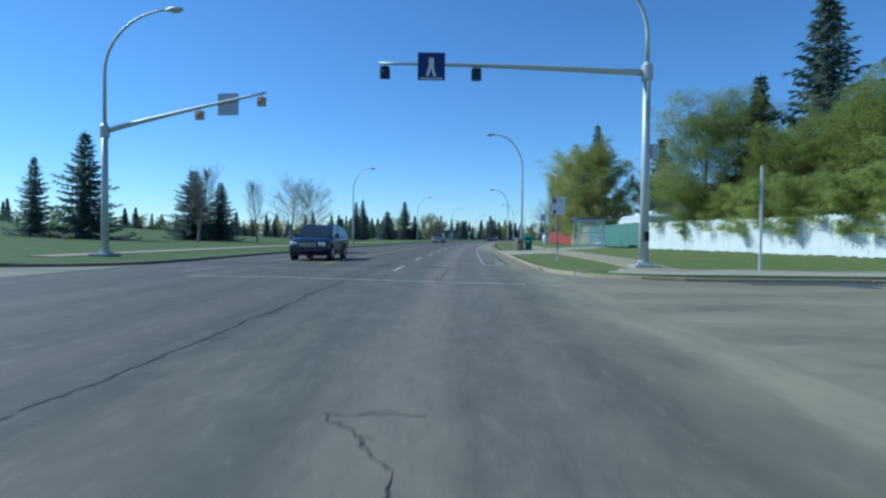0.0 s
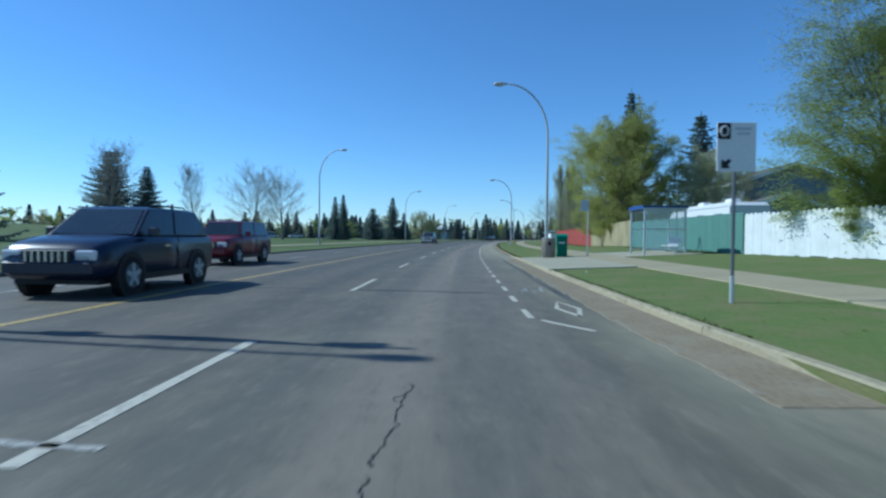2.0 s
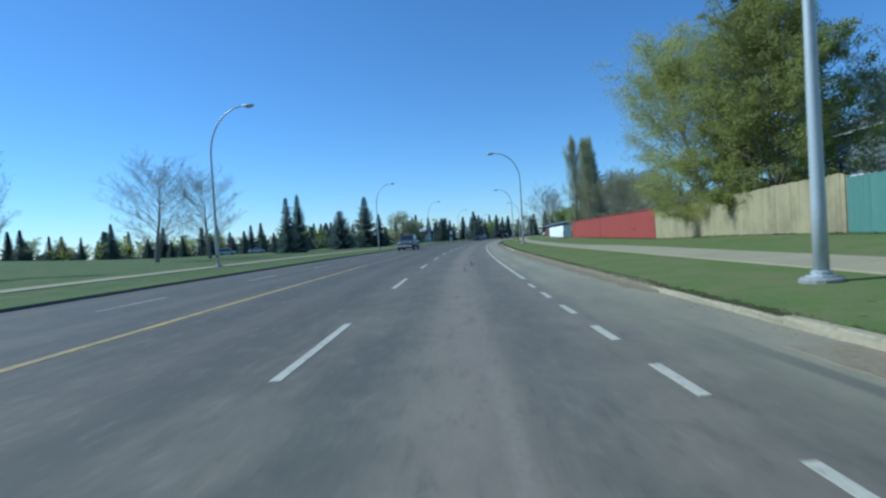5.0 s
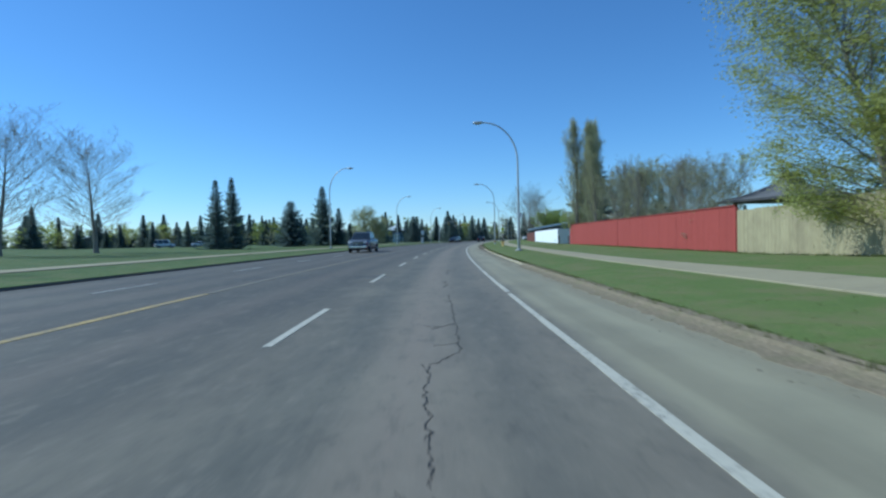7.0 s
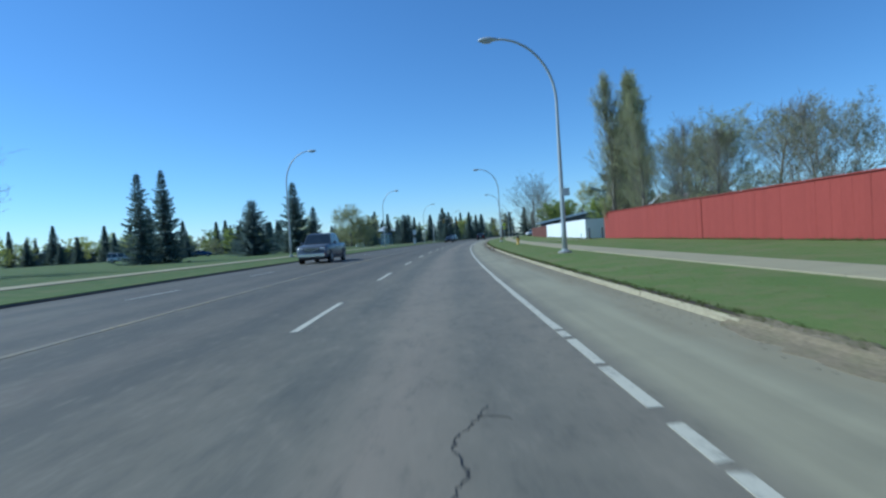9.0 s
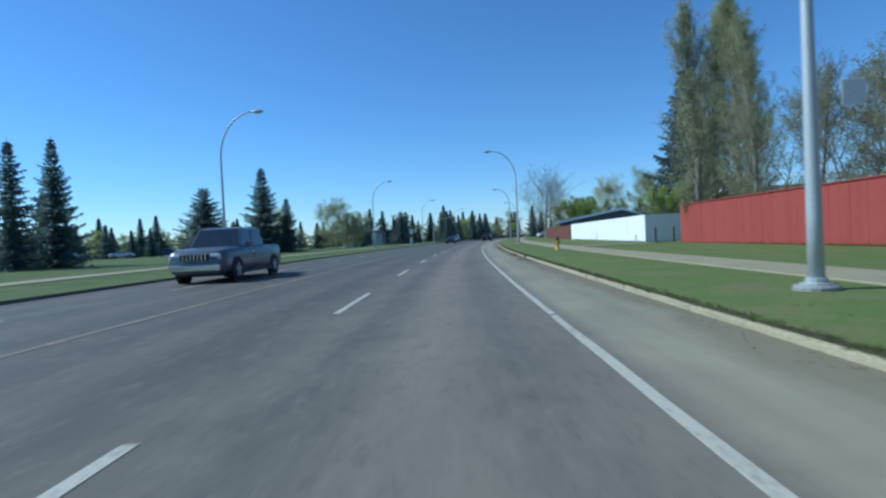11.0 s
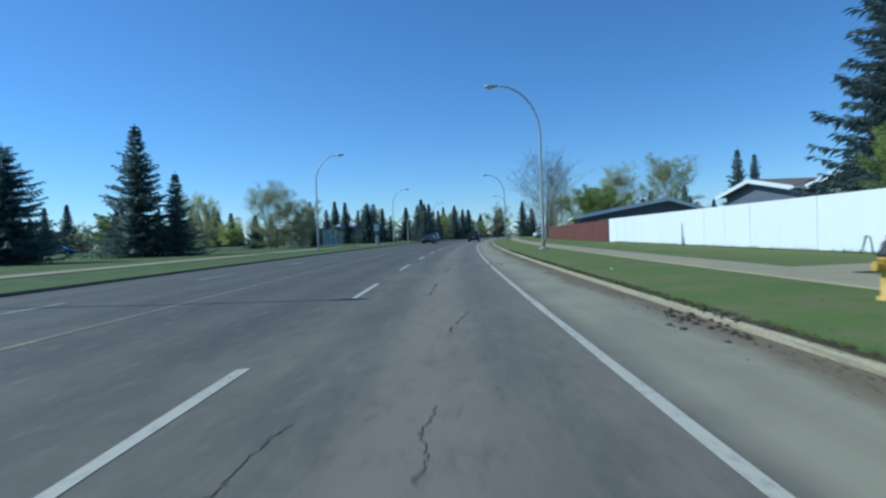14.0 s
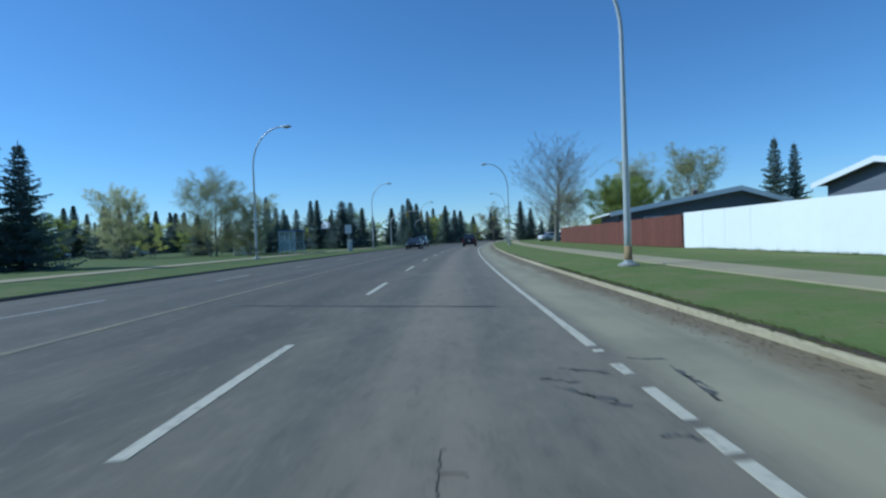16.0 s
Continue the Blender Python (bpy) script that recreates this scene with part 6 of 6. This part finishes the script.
# ---- vehicles ----
CAR_GLASS = surface("car_glass", (0.035, 0.045, 0.055), (0.025, 0.032, 0.04), 3, 0.5, 0.06, spec=0.7, bump=0)
CHROME = surface("chrome", (0.70, 0.71, 0.72), (0.62, 0.63, 0.64), 20, 3, 0.18, 0.9, bump=0)
HEADLIGHT = surface("headlight", (0.72, 0.74, 0.76), (0.6, 0.62, 0.64), 20, 3, 0.1, 0.2, spec=0.7, bump=0)
TAIL_RED = surface("tail_lamp_red", (0.35, 0.012, 0.012), (0.25, 0.01, 0.01), 20, 3, 0.2, bump=0)


def car_paint(name, c):
    return surface(name, c, tuple(v * 0.8 for v in c), 8, 0.8, 0.25, 0.0, spec=0.5, bump=0)


NAVY, MAROON, PEWTER = car_paint("navy_car_paint", (0.014, 0.020, 0.045)), car_paint("maroon_car_paint", (0.16, 0.016, 0.030)), car_paint("pewter_car_paint", (0.13, 0.145, 0.17))
CAR_BLACK, CAR_WHITE, CAR_BLUE = car_paint("black_car_paint", (0.012, 0.013, 0.015)), car_paint("white_car_paint", (0.66, 0.67, 0.68)), car_paint("blue_car_paint", (0.03, 0.07, 0.20))


def vehicle(name, label, place, turn, paint, L=4.8, W=1.92, H=1.75, hood=1.08, belt=1.12, nose=0.30, tail=0.03, rake=0.55, rear_rake=0.25, base=2.9, bed=0.0, tyre=0.37, boxy=0.5):
    """A road vehicle facing +x: lower body, cabin, glass, wheels, lamps. bed: length of an open load bed."""
    t = thing(name, place, turn, label, "car")
    h, w = L / 2, W / 2
    wb0 = h - nose * L                    # foot of the windscreen
    r0 = -h + tail * L + bed              # foot of the rear window
    body = Geo()
    rings = []
    for x, k, top, low in ((-h, 0.86, belt - 0.16, 0.48), (-h + 0.06, 0.94, belt - 0.05, 0.36), (-h + 0.3, 0.985, belt, 0.30), (r0, 1.0, belt, 0.26), (0.0, 1.0, belt, 0.25), (wb0, 1.0, belt - 0.01, 0.26),
                           (wb0 + 0.35, 0.99, (hood + belt) / 2 - 0.01, 0.27), (h - 0.35, 0.97, hood - 0.06, 0.30), (h - 0.10, 0.93, hood - 0.12 - 0.1 * (1 - boxy), 0.34), (h, 0.84, hood - 0.30, 0.44)):
        a = w * k
        half = [(0.80 * a, low), (0.985 * a, low + 0.12), (a, 0.62), (0.985 * a, top - 0.16), (0.94 * a, top - 0.03), (0.80 * a, top + 0.012), (0.4 * a, top + 0.03)]
        rings.append([(x, y, z) for y, z in half] + [(x, -y, z) for y, z in reversed(half)])
    body.loft(rings)
    part("body", body, paint, t, "", True)
    # cabin
    f0, f1, b0, b1 = wb0, wb0 - rake, r0, r0 + rear_rake
    lo, hi = 0.90 * w, 0.74 * w
    zt = H - 0.05
    cab = Geo().loft([[(f0, lo, belt), (f0, -lo, belt), (b0, -lo, belt), (b0, lo, belt)], [(f1, hi, zt), (f1, -hi, zt), (b1, -hi, zt), (b1, hi, zt)],
                      [(f1 - 0.18, hi * 0.85, H), (f1 - 0.18, -hi * 0.85, H), (b1 + 0.12, -hi * 0.85, H), (b1 + 0.12, hi * 0.85, H)]])
    cabin = part("cabin", cab, paint, t)

    def pane(quad, out, inset=0.06):
        c = sum((Vector(q) for q in quad), Vector()) / 4
        nrm = Vector(out)
        qs = [Vector(q) + (c - Vector(q)).normalized() * inset for q in quad]
        part("window", Geo().loft([[q + nrm * 0.004 for q in qs], [q + nrm * 0.016 for q in qs]]), CAR_GLASS, cabin, "dark glass")
    pane([(f0, lo, belt), (f0, -lo, belt), (f1, -hi, zt), (f1, hi, zt)], (0.8, 0, 0.6))
    pane([(b0, lo, belt), (b0, -lo, belt), (b1, -hi, zt), (b1, hi, zt)], (-0.9, 0, 0.4))
    cuts = [0.0, 0.47, 1.0] if bed or L < 4.55 else [0.0, 0.42, 0.78, 1.0]
    for s in (-1, 1):
        for u0, u1 in zip(cuts[:-1], cuts[1:]):
            q = [(f0 + (b0 - f0) * u0, s * lo, belt), (f0 + (b0 - f0) * u1, s * lo, belt), (f1 + (b1 - f1) * u1, s * hi, zt), (f1 + (b1 - f1) * u0, s * hi, zt)]
            pane(q, (0, s, 0.25), 0.055)
        m = part("mirror", Geo().box((f0 - 0.35, s * (w + 0.08), belt + 0.08), (0.12, 0.2, 0.17), 0, 1, 0.03), paint, t)
        part("handle", Geo().box((f0 - 1.0, s * (w + 0.004), belt - 0.2), (0.2, 0.03, 0.035)), CHROME, t)
        part("sill", Geo().box((0, s * (w * 0.97), 0.33), (base - 2 * tyre - 0.1, 0.06, 0.12)), BLACK, t)
        for u in (cuts[1],):
            xx = f0 + (b0 - f0) * u
            part("door_seam", Geo().box((xx, s * (w - 0.002), 0.72), (0.012, 0.012, 0.72)), BLACK, t)
        for x in (base / 2, -base / 2):
            part("wheel_arch", Geo().tube([(x, s * (w - 0.16), tyre), (x, s * (w + 0.006), tyre)], [tyre + 0.07, tyre + 0.07], 20), BLACK, t)
            wheel = part("wheel", Geo().tube([(x, s * (w - 0.2), tyre), (x, s * (w - 0.17), tyre), (x, s * (w - 0.02), tyre), (x, s * (w + 0.015), tyre)], [tyre - 0.03, tyre, tyre, tyre - 0.03], 22), RUBBER, t, "black tyre")
            rim = part("rim", Geo().tube([(x, s * (w + 0.0), tyre), (x, s * (w + 0.022), tyre)], [tyre * 0.66, tyre * 0.62], 18), DARK_STEEL, wheel)
            spokes = Geo()
            for k in range(5):
                a = 2 * math.pi * k / 5 + 0.3
                ca, sa = math.cos(a), math.sin(a)
                q = [(x + ca * r1 - sa * e, tyre + sa * r1 + ca * e) for r1, e in ((0.0, 0.05), (tyre * 0.6, 0.035), (tyre * 0.6, -0.035), (0.0, -0.05))]
                spokes.loft([[(px, s * (w + d), pz) for px, pz in q] for d in (0.02, 0.034 + 0.001 * k)])
            part("spokes", spokes, GALVANISED, wheel)
        # lamps
        part("headlight", Geo().box((h - 0.07, s * w * 0.68, hood - 0.28), (0.14, 0.36, 0.17), 0, 1, 0.03), HEADLIGHT, t)
        part("tail_lamp", Geo().box((-h + 0.06, s * w * 0.82, belt - 0.26), (0.12, 0.2, 0.32), 0, 1, 0.03), TAIL_RED, t)
        part("fog_lamp", Geo().box((h - 0.02, s * w * 0.6, 0.52), (0.06, 0.18, 0.08), 0, 1, 0.01), HEADLIGHT, t)
    g = part("grille", Geo().box((h + 0.005, 0, hood - 0.30), (0.06, W * 0.46, 0.2), 0, 1, 0.01), BLACK, t)
    for k in range(7):
        part("grille_bar", Geo().box((h + 0.03, (k - 3) * W * 0.062, hood - 0.30), (0.03, 0.035, 0.19)), CHROME, g)
    part("front_bumper", Geo().box((h - 0.02, 0, 0.55), (0.14, W * 0.84, 0.2), 0, 1, 0.04), paint if not bed else CHROME, t)
    part("rear_bumper", Geo().box((-h + 0.02, 0, 0.55), (0.14, W * 0.86, 0.2), 0, 1, 0.04), paint if not bed else CHROME, t)
    part("plate", Geo().box((-h - 0.03, 0, 0.78), (0.02, 0.32, 0.16)), SIGN_WHITE, t)
    part("underside", Geo().box((0, 0, 0.34), (L * 0.9, W * 0.8, 0.2)), BLACK, t)
    if bed:
        part("load_bed", Geo().box((-h + 0.12 + (bed - 0.1) / 2, 0, belt - 0.1), (bed - 0.2, W * 0.78, 0.28)), BLACK, t, "dark open load bed")
    elif H > 1.6:
        for s in (-1, 1):
            part("roof_rail", Geo().tube([(f1 - 0.3, s * hi * 0.8, H + 0.0), (f1 - 0.4, s * hi * 0.8, H + 0.05), (b1 + 0.3, s * hi * 0.8, H + 0.05), (b1 + 0.2, s * hi * 0.8, H)], 0.018, 6), BLACK, t)
    return t


def on_road(off, y):
    return (axis(y) + off, y, 0.0)


def away(y):
    return math.pi / 2 + lean(y)


vehicle("jeep_suv", "dark navy boxy sport utility car in the oncoming lane", on_road(-4.75, 28.0), away(33) + math.pi, NAVY, 4.4, 1.88, 1.68, 1.04, 1.10, 0.26, 0.04, 0.68, 0.36, 2.6, boxy=0.6)
vehicle("small_suv", "maroon boxy sport utility car in the far lane", on_road(-7.0, 38.9), away(45) + math.pi, MAROON, 4.4, 1.78, 1.68, 1.06, 1.10, 0.28, 0.02, 0.42, 0.15, 2.63, boxy=1.0)
vehicle("pickup_truck", "pewter grey pickup truck in the oncoming lane", on_road(-6.7, 112.6), away(114) + math.pi, PEWTER, 5.8, 2.0, 1.9, 1.18, 1.2, 0.26, 0.0, 0.5, 0.12, 3.64, bed=1.9, tyre=0.4, boxy=1.0)
vehicle("suv", "black sport utility car ahead in the same lane", on_road(1.6, 212), away(212), CAR_BLACK, 4.6, 1.86, 1.68, 1.05, 1.08, 0.30, 0.03, 0.5, 0.35, 2.7)
vehicle("sedan", "dark sedan in the oncoming lane far ahead", on_road(-5.3, 205), away(205) + math.pi, CAR_BLACK, 4.7, 1.82, 1.46, 0.92, 0.95, 0.29, 0.2, 0.75, 0.7, 2.75, tyre=0.33, boxy=0.3)
vehicle("pickup_truck", "dark pickup truck in the far lane", on_road(-8.2, 232), away(232) + math.pi, PEWTER, 5.6, 1.98, 1.85, 1.15, 1.18, 0.26, 0.0, 0.5, 0.12, 3.5, bed=1.8, tyre=0.4)
for k, (x, y, a, p, nm, lb) in enumerate([(43.5, 226, 0.2, CAR_WHITE, "sedan", "white sedan parked beyond the brown fence"), (46.5, 231, 0.3, PEWTER, "sedan", "grey sedan parked beyond the brown fence"),
                                          (-46, 205, 0.3, CAR_WHITE, "sedan", "white sedan parked beyond the park"), (-40, 212, 0.2, CAR_BLUE, "sedan", "blue sedan parked beyond the park"), (-52, 198, 0.25, CAR_WHITE, "van", "white van parked beyond the park"),
                                          (-33, 221, 0.1, CAR_BLUE, "van", "blue van parked beyond the park"), (-24, 226, 0.15, CAR_WHITE, "sedan", "white sedan parked by the far houses"), (1, 262, 0.1, CAR_WHITE, "van", "white van parked by the far plaza"), (-4, 264, 0.0, CAR_BLUE, "sedan", "blue sedan parked by the far plaza")]):
    vehicle(nm, lb, (x, y, gz(x, y)), a, p, 4.6, 1.82, 2.0 if nm == "van" else 1.46, 0.95, 1.0, 0.24, 0.03 if nm == "van" else 0.18, 0.6, 0.15 if nm == "van" else 0.6, 2.7, tyre=0.33)


# ---- the far junction ----
def far_signal(place, turn, reach, label):
    t = thing("traffic_signal", place, turn, label, "traffic signal", "signals at the far junction")
    pole_foot(t, 0.14)
    part("pole", davit(Geo(), 6.2, reach, 0.13, 0.06, 0.6), GALVANISED, t, "", True)
    for x in (reach * 0.55, reach):
        hd = part("signal_head", Geo().box((x, -0.1, 5.55), (0.34, 0.22, 1.0), 0, 1, 0.02), HYDRANT_Y, t, "yellow signal head")
        for k in range(3):
            part("lens", Geo().tube([(x, -0.215, 5.85 - 0.3 * k), (x, -0.235, 5.85 - 0.3 * k)], 0.1, 12), BLACK, hd)
    return t


far_signal(at(-13.5, 232), lean(232), 5.5, "galvanised traffic signal mast at the far junction")
far_signal(at(-12.8, 252), lean(252), 5.5, "galvanised traffic signal mast at the far junction")
far_signal(at(7.0, 262), lean(262) + math.pi, 6.0, "galvanised traffic signal mast at the far junction")
SIGN_LIME = surface("fluorescent_yellow_sign", (0.62, 0.66, 0.05), (0.52, 0.56, 0.04), 20, 3, 0.5, bump=0)
ys = thin_post(at(7.4, 214), 3.2, "galvanised post with a fluorescent yellow diamond sign")
part("diamond", Geo().loft([[(0, y, 3.85), (0.55, y, 3.3), (0, y, 2.75), (-0.55, y, 3.3)] for y in (-0.05, -0.07)]), SIGN_LIME, ys)
part("tab", Geo().box((0, -0.06, 2.4), (0.6, 0.02, 0.4)), SIGN_LIME, ys)
ws = thin_post(at(-12.4, 200), 3.0, "post with a white notice board by the far stop")
part("board", Geo().box((0, -0.05, 2.6), (0.75, 0.03, 1.0), 0, 1, 0.01), SIGN_WHITE, ws)
s2 = bus_shelter(at(-17.2, 199), lean(199) + math.pi, 3.2, 1.7, 2.4, False)
s2["label"] = "teal-tinted glass bus shelter by the far stop"
wb = thing("waste_container", at(-13.0, 203), 0, "pale grey upright waste container by the far stop", "bin")
part("body", Geo().box((0, 0, 0.65), (0.6, 0.6, 1.3), 0, 0.95, 0.04), SIGN_BACK, wb)
part("lid", Geo().box((0, 0, 1.34), (0.66, 0.66, 0.1), 0, 0.8, 0.03), TRAILER_TRIM, wb)
bh = thing("booth", (-2.6, 181 + 20, gz(-2, 200)), 0.1, "small white booth with a dark window on the lawn", "booth")
part("body", Geo().box((0, 0, 1.05), (1.9, 1.9, 2.1), 0, 1, 0.03), TRAILER_WHITE, bh)
part("roof", Geo().box((0, 0, 2.16), (2.2, 2.2, 0.14), 0, 0.9, 0.03), FASCIA, bh)
part("window", Geo().box((0.1, -0.96, 1.35), (1.0, 0.02, 0.6)), WINDOW_GLASS, bh)
pz = thing("plaza_building", (-4, 268, gz(0, 268)), 0.05, "low brown plaza building with a white peaked canopy", "building")
part("wall", Geo().box((0, 5, 1.9), (26, 10, 3.8), 0, 1, 0.05), ROOF_BROWN, pz)
part("parapet", Geo().box((0, 4.9, 3.95), (26.6, 10.6, 0.5), 0, 1, 0.05), SIDING_SLATE, pz)
part("canopy", Geo().loft([[(s * x + 7, s * y - 1, z) for x, y in ((3.2, -2.2), (3.2, 2.2), (-3.2, 2.2), (-3.2, -2.2))] for s, z in ((1.0, 4.3), (1.0, 4.5), (0.1, 6.0))]), FASCIA, pz, "white peaked canopy")
for k in range(6):
    w = part("window", Geo().box((-10.5 + 4.2 * k, -0.03, 1.6), (2.8, 0.08, 2.0), 0, 1, 0.01), FASCIA, pz)
    part("pane", Geo().box((-10.5 + 4.2 * k, -0.08, 1.6), (2.6, 0.02, 1.8)), WINDOW_GLASS, w)
for (x, y, ww, sd, rf) in [(-62, 252, 13, SIDING_CREAM, ROOF_BROWN), (-86, 240, 14, SIDING_SLATE, ROOF_BROWN), (-112, 222, 12, SIDING_CREAM, ROOF_GREY)]:
    house((x, y, gz(x, y)), 0.35, ww, 9, 2.8, 1.9, sd, rf, "low bungalow on the far side of the park", [(-3, 1.5, 1.6, 1.1), (3, 1.5, 1.6, 1.1)])


# ---- grass blades along the near verge ----
def grass_blades():
    rnd = random.Random(5)
    g = Geo()

    def tuft(o, y, h, n):
        x, yy, z = at(o, y)
        for _ in range(n):
            a, r = rnd.uniform(0, 6.28), rnd.uniform(0, 0.06)
            c = Vector((x + r * math.cos(a), yy + r * math.sin(a), z - 0.01))
            d = Vector((math.cos(a), math.sin(a), 0))
            w = Vector((-d.y, d.x, 0)) * rnd.uniform(0.006, 0.011)
            t = c + d * h * rnd.uniform(0.1, 0.6) + Vector((0, 0, h * rnd.uniform(0.7, 1.2)))
            k = len(g.v)
            g.v += [tuple(c - w), tuple(c + w), tuple(t), tuple(c + d * 0.012)]
            g.f += [(k, k + 1, k + 2), (k + 1, k + 3, k + 2), (k + 3, k, k + 2)]
    for y0, y1, o0, o1, n, h in ((22, 34.5, 5.2, 8.0, 500, 0.016), (45.2, 150, 5.2, 8.0, 2600, 0.016), (45, 150, 5.13, 5.3, 4200, 0.045), (22, 34.5, 5.13, 5.3, 600, 0.045), (48, 150, 9.6, 12.5, 900, 0.016)):
        for _ in range(n):
            y, o = rnd.uniform(y0, y1), rnd.uniform(o0, o1)
            tuft(o, y, h * rnd.uniform(0.5, 1.5), rnd.randint(2, 4))
    # longer grass at the feet of the fences and poles
    for _ in range(2600):
        y = rnd.uniform(43, 160)
        o = 14.7 if y < 60 else 15.7 if y < 84 else 16.1 if y < 124.5 else 14.75
        tuft(o - abs(rnd.gauss(0, 0.12)), y, rnd.uniform(0.06, 0.16), 3)
    structure("grass_blades", g, BLADES, "short uneven grass blades on the verge", "grass", kind="stuff")


BLADES = foliage("grass_blade", (0.235, 0.265, 0.085), (0.165, 0.195, 0.058), 0.55)
grass_blades()


# ---- small things ----
CLAY = surface("rusty_brick", (0.22, 0.12, 0.085), (0.14, 0.075, 0.055), 25, 3, 0.9, bump=0.4)
ci = thing("catch_basin", (axis(117.3) + KERB_R - 0.02, 117.3, 0.0), lean(117.3), "rusty kerb inlet of a storm drain", "drain")
part("frame", Geo().box((0.02, 0, 0.06), (0.1, 0.30, 0.12), 0, 1, 0.01), CLAY, ci)
part("mouth", Geo().box((-0.035, -0.02, 0.065), (0.02, 0.16, 0.08)), BLACK, ci)
part("grate", Geo().box((-0.11, 0, 0.004), (0.14, 0.28, 0.012)), DARK_STEEL, ci)
mh = thing("manhole_cover", (10.6, 14.3, -0.004), 0, "round iron manhole cover in the side street", "manhole cover")
part("rim", Geo().lathe((0, 0, 0), [(0.42, 0), (0.42, 0.008), (0.36, 0.01)], 24), DARK_STEEL, mh)
part("lid", Geo().lathe((0, 0, 0), [(0.34, 0), (0.34, 0.012), (0.3, 0.014)], 24), DARK_STEEL, mh)


def chip(place, s, label, name, material):
    t = thing(name, place, random.Random(int(place[1] * 10)).uniform(0, 6), label, "litter")
    part("piece", Geo().box((0, 0, s * 0.15), (s, s * 0.7, s * 0.3), 0, 0.7, 0.01), material, t)


chip(at(6.1, 129.8), 0.07, "scrap of white paper on the grass", "paper_scrap", SIGN_WHITE)
chip(at(6.0, 33.0), 0.06, "scrap of white paper on the grass", "paper_scrap", SIGN_WHITE)
chip((axis(117.2) + 4.6, 117.2, 0.0), 0.09, "scrap of white paper in the gutter", "paper_scrap", SIGN_WHITE)
# rubble beside the broken kerb
for k in range(70):
    rr = random.Random(k + 50)
    y, o = 122.0 + rr.gauss(0, 0.75), 4.86 + rr.gauss(0, 0.17)
    t = thing("stone", (axis(y) + o, y, 0.0 if o < KERB_R else 0.09), rr.uniform(0, 6), "broken dirt-brown stone beside the kerb", "stone", "rubble by the broken kerb")
    s = rr.uniform(0.018, 0.05)
    part("piece", Geo().lathe((0, 0, 0), [(s * 0.8, 0), (s * rr.uniform(0.8, 1.1), s * 0.3), (s * 0.5, s * rr.uniform(0.5, 0.8))], 5), SOIL if k % 3 else KERB_DARK, t)


# scrawl painted on the fence
def scrawl(x, y, h, turn, label, material):
    t = thing("painted_mark", (x, y, gz(x, y) + 0.05), turn, label, "graffiti")
    pts = [(-0.22, 0, 0), (-0.18, 0, h * 0.5), (-0.12, 0, h * 0.93), (0, 0, h), (0.08, 0, h * 0.92), (0.14, 0, h * 0.5), (0.24, 0, 0)]
    part("stroke", Geo().tube(pts, 0.022, 5), material, t)


SCRAWL_GREEN = surface("grey_green_scrawl_paint", (0.42, 0.50, 0.44), (0.36, 0.43, 0.38), 20, 2, 0.7, bump=0)
scrawl(axis(131.4) + 14.86, 131.4, 0.5, math.pi / 2 + lean(131), "faint grey-green scrawl on the white fence", SCRAWL_GREEN)
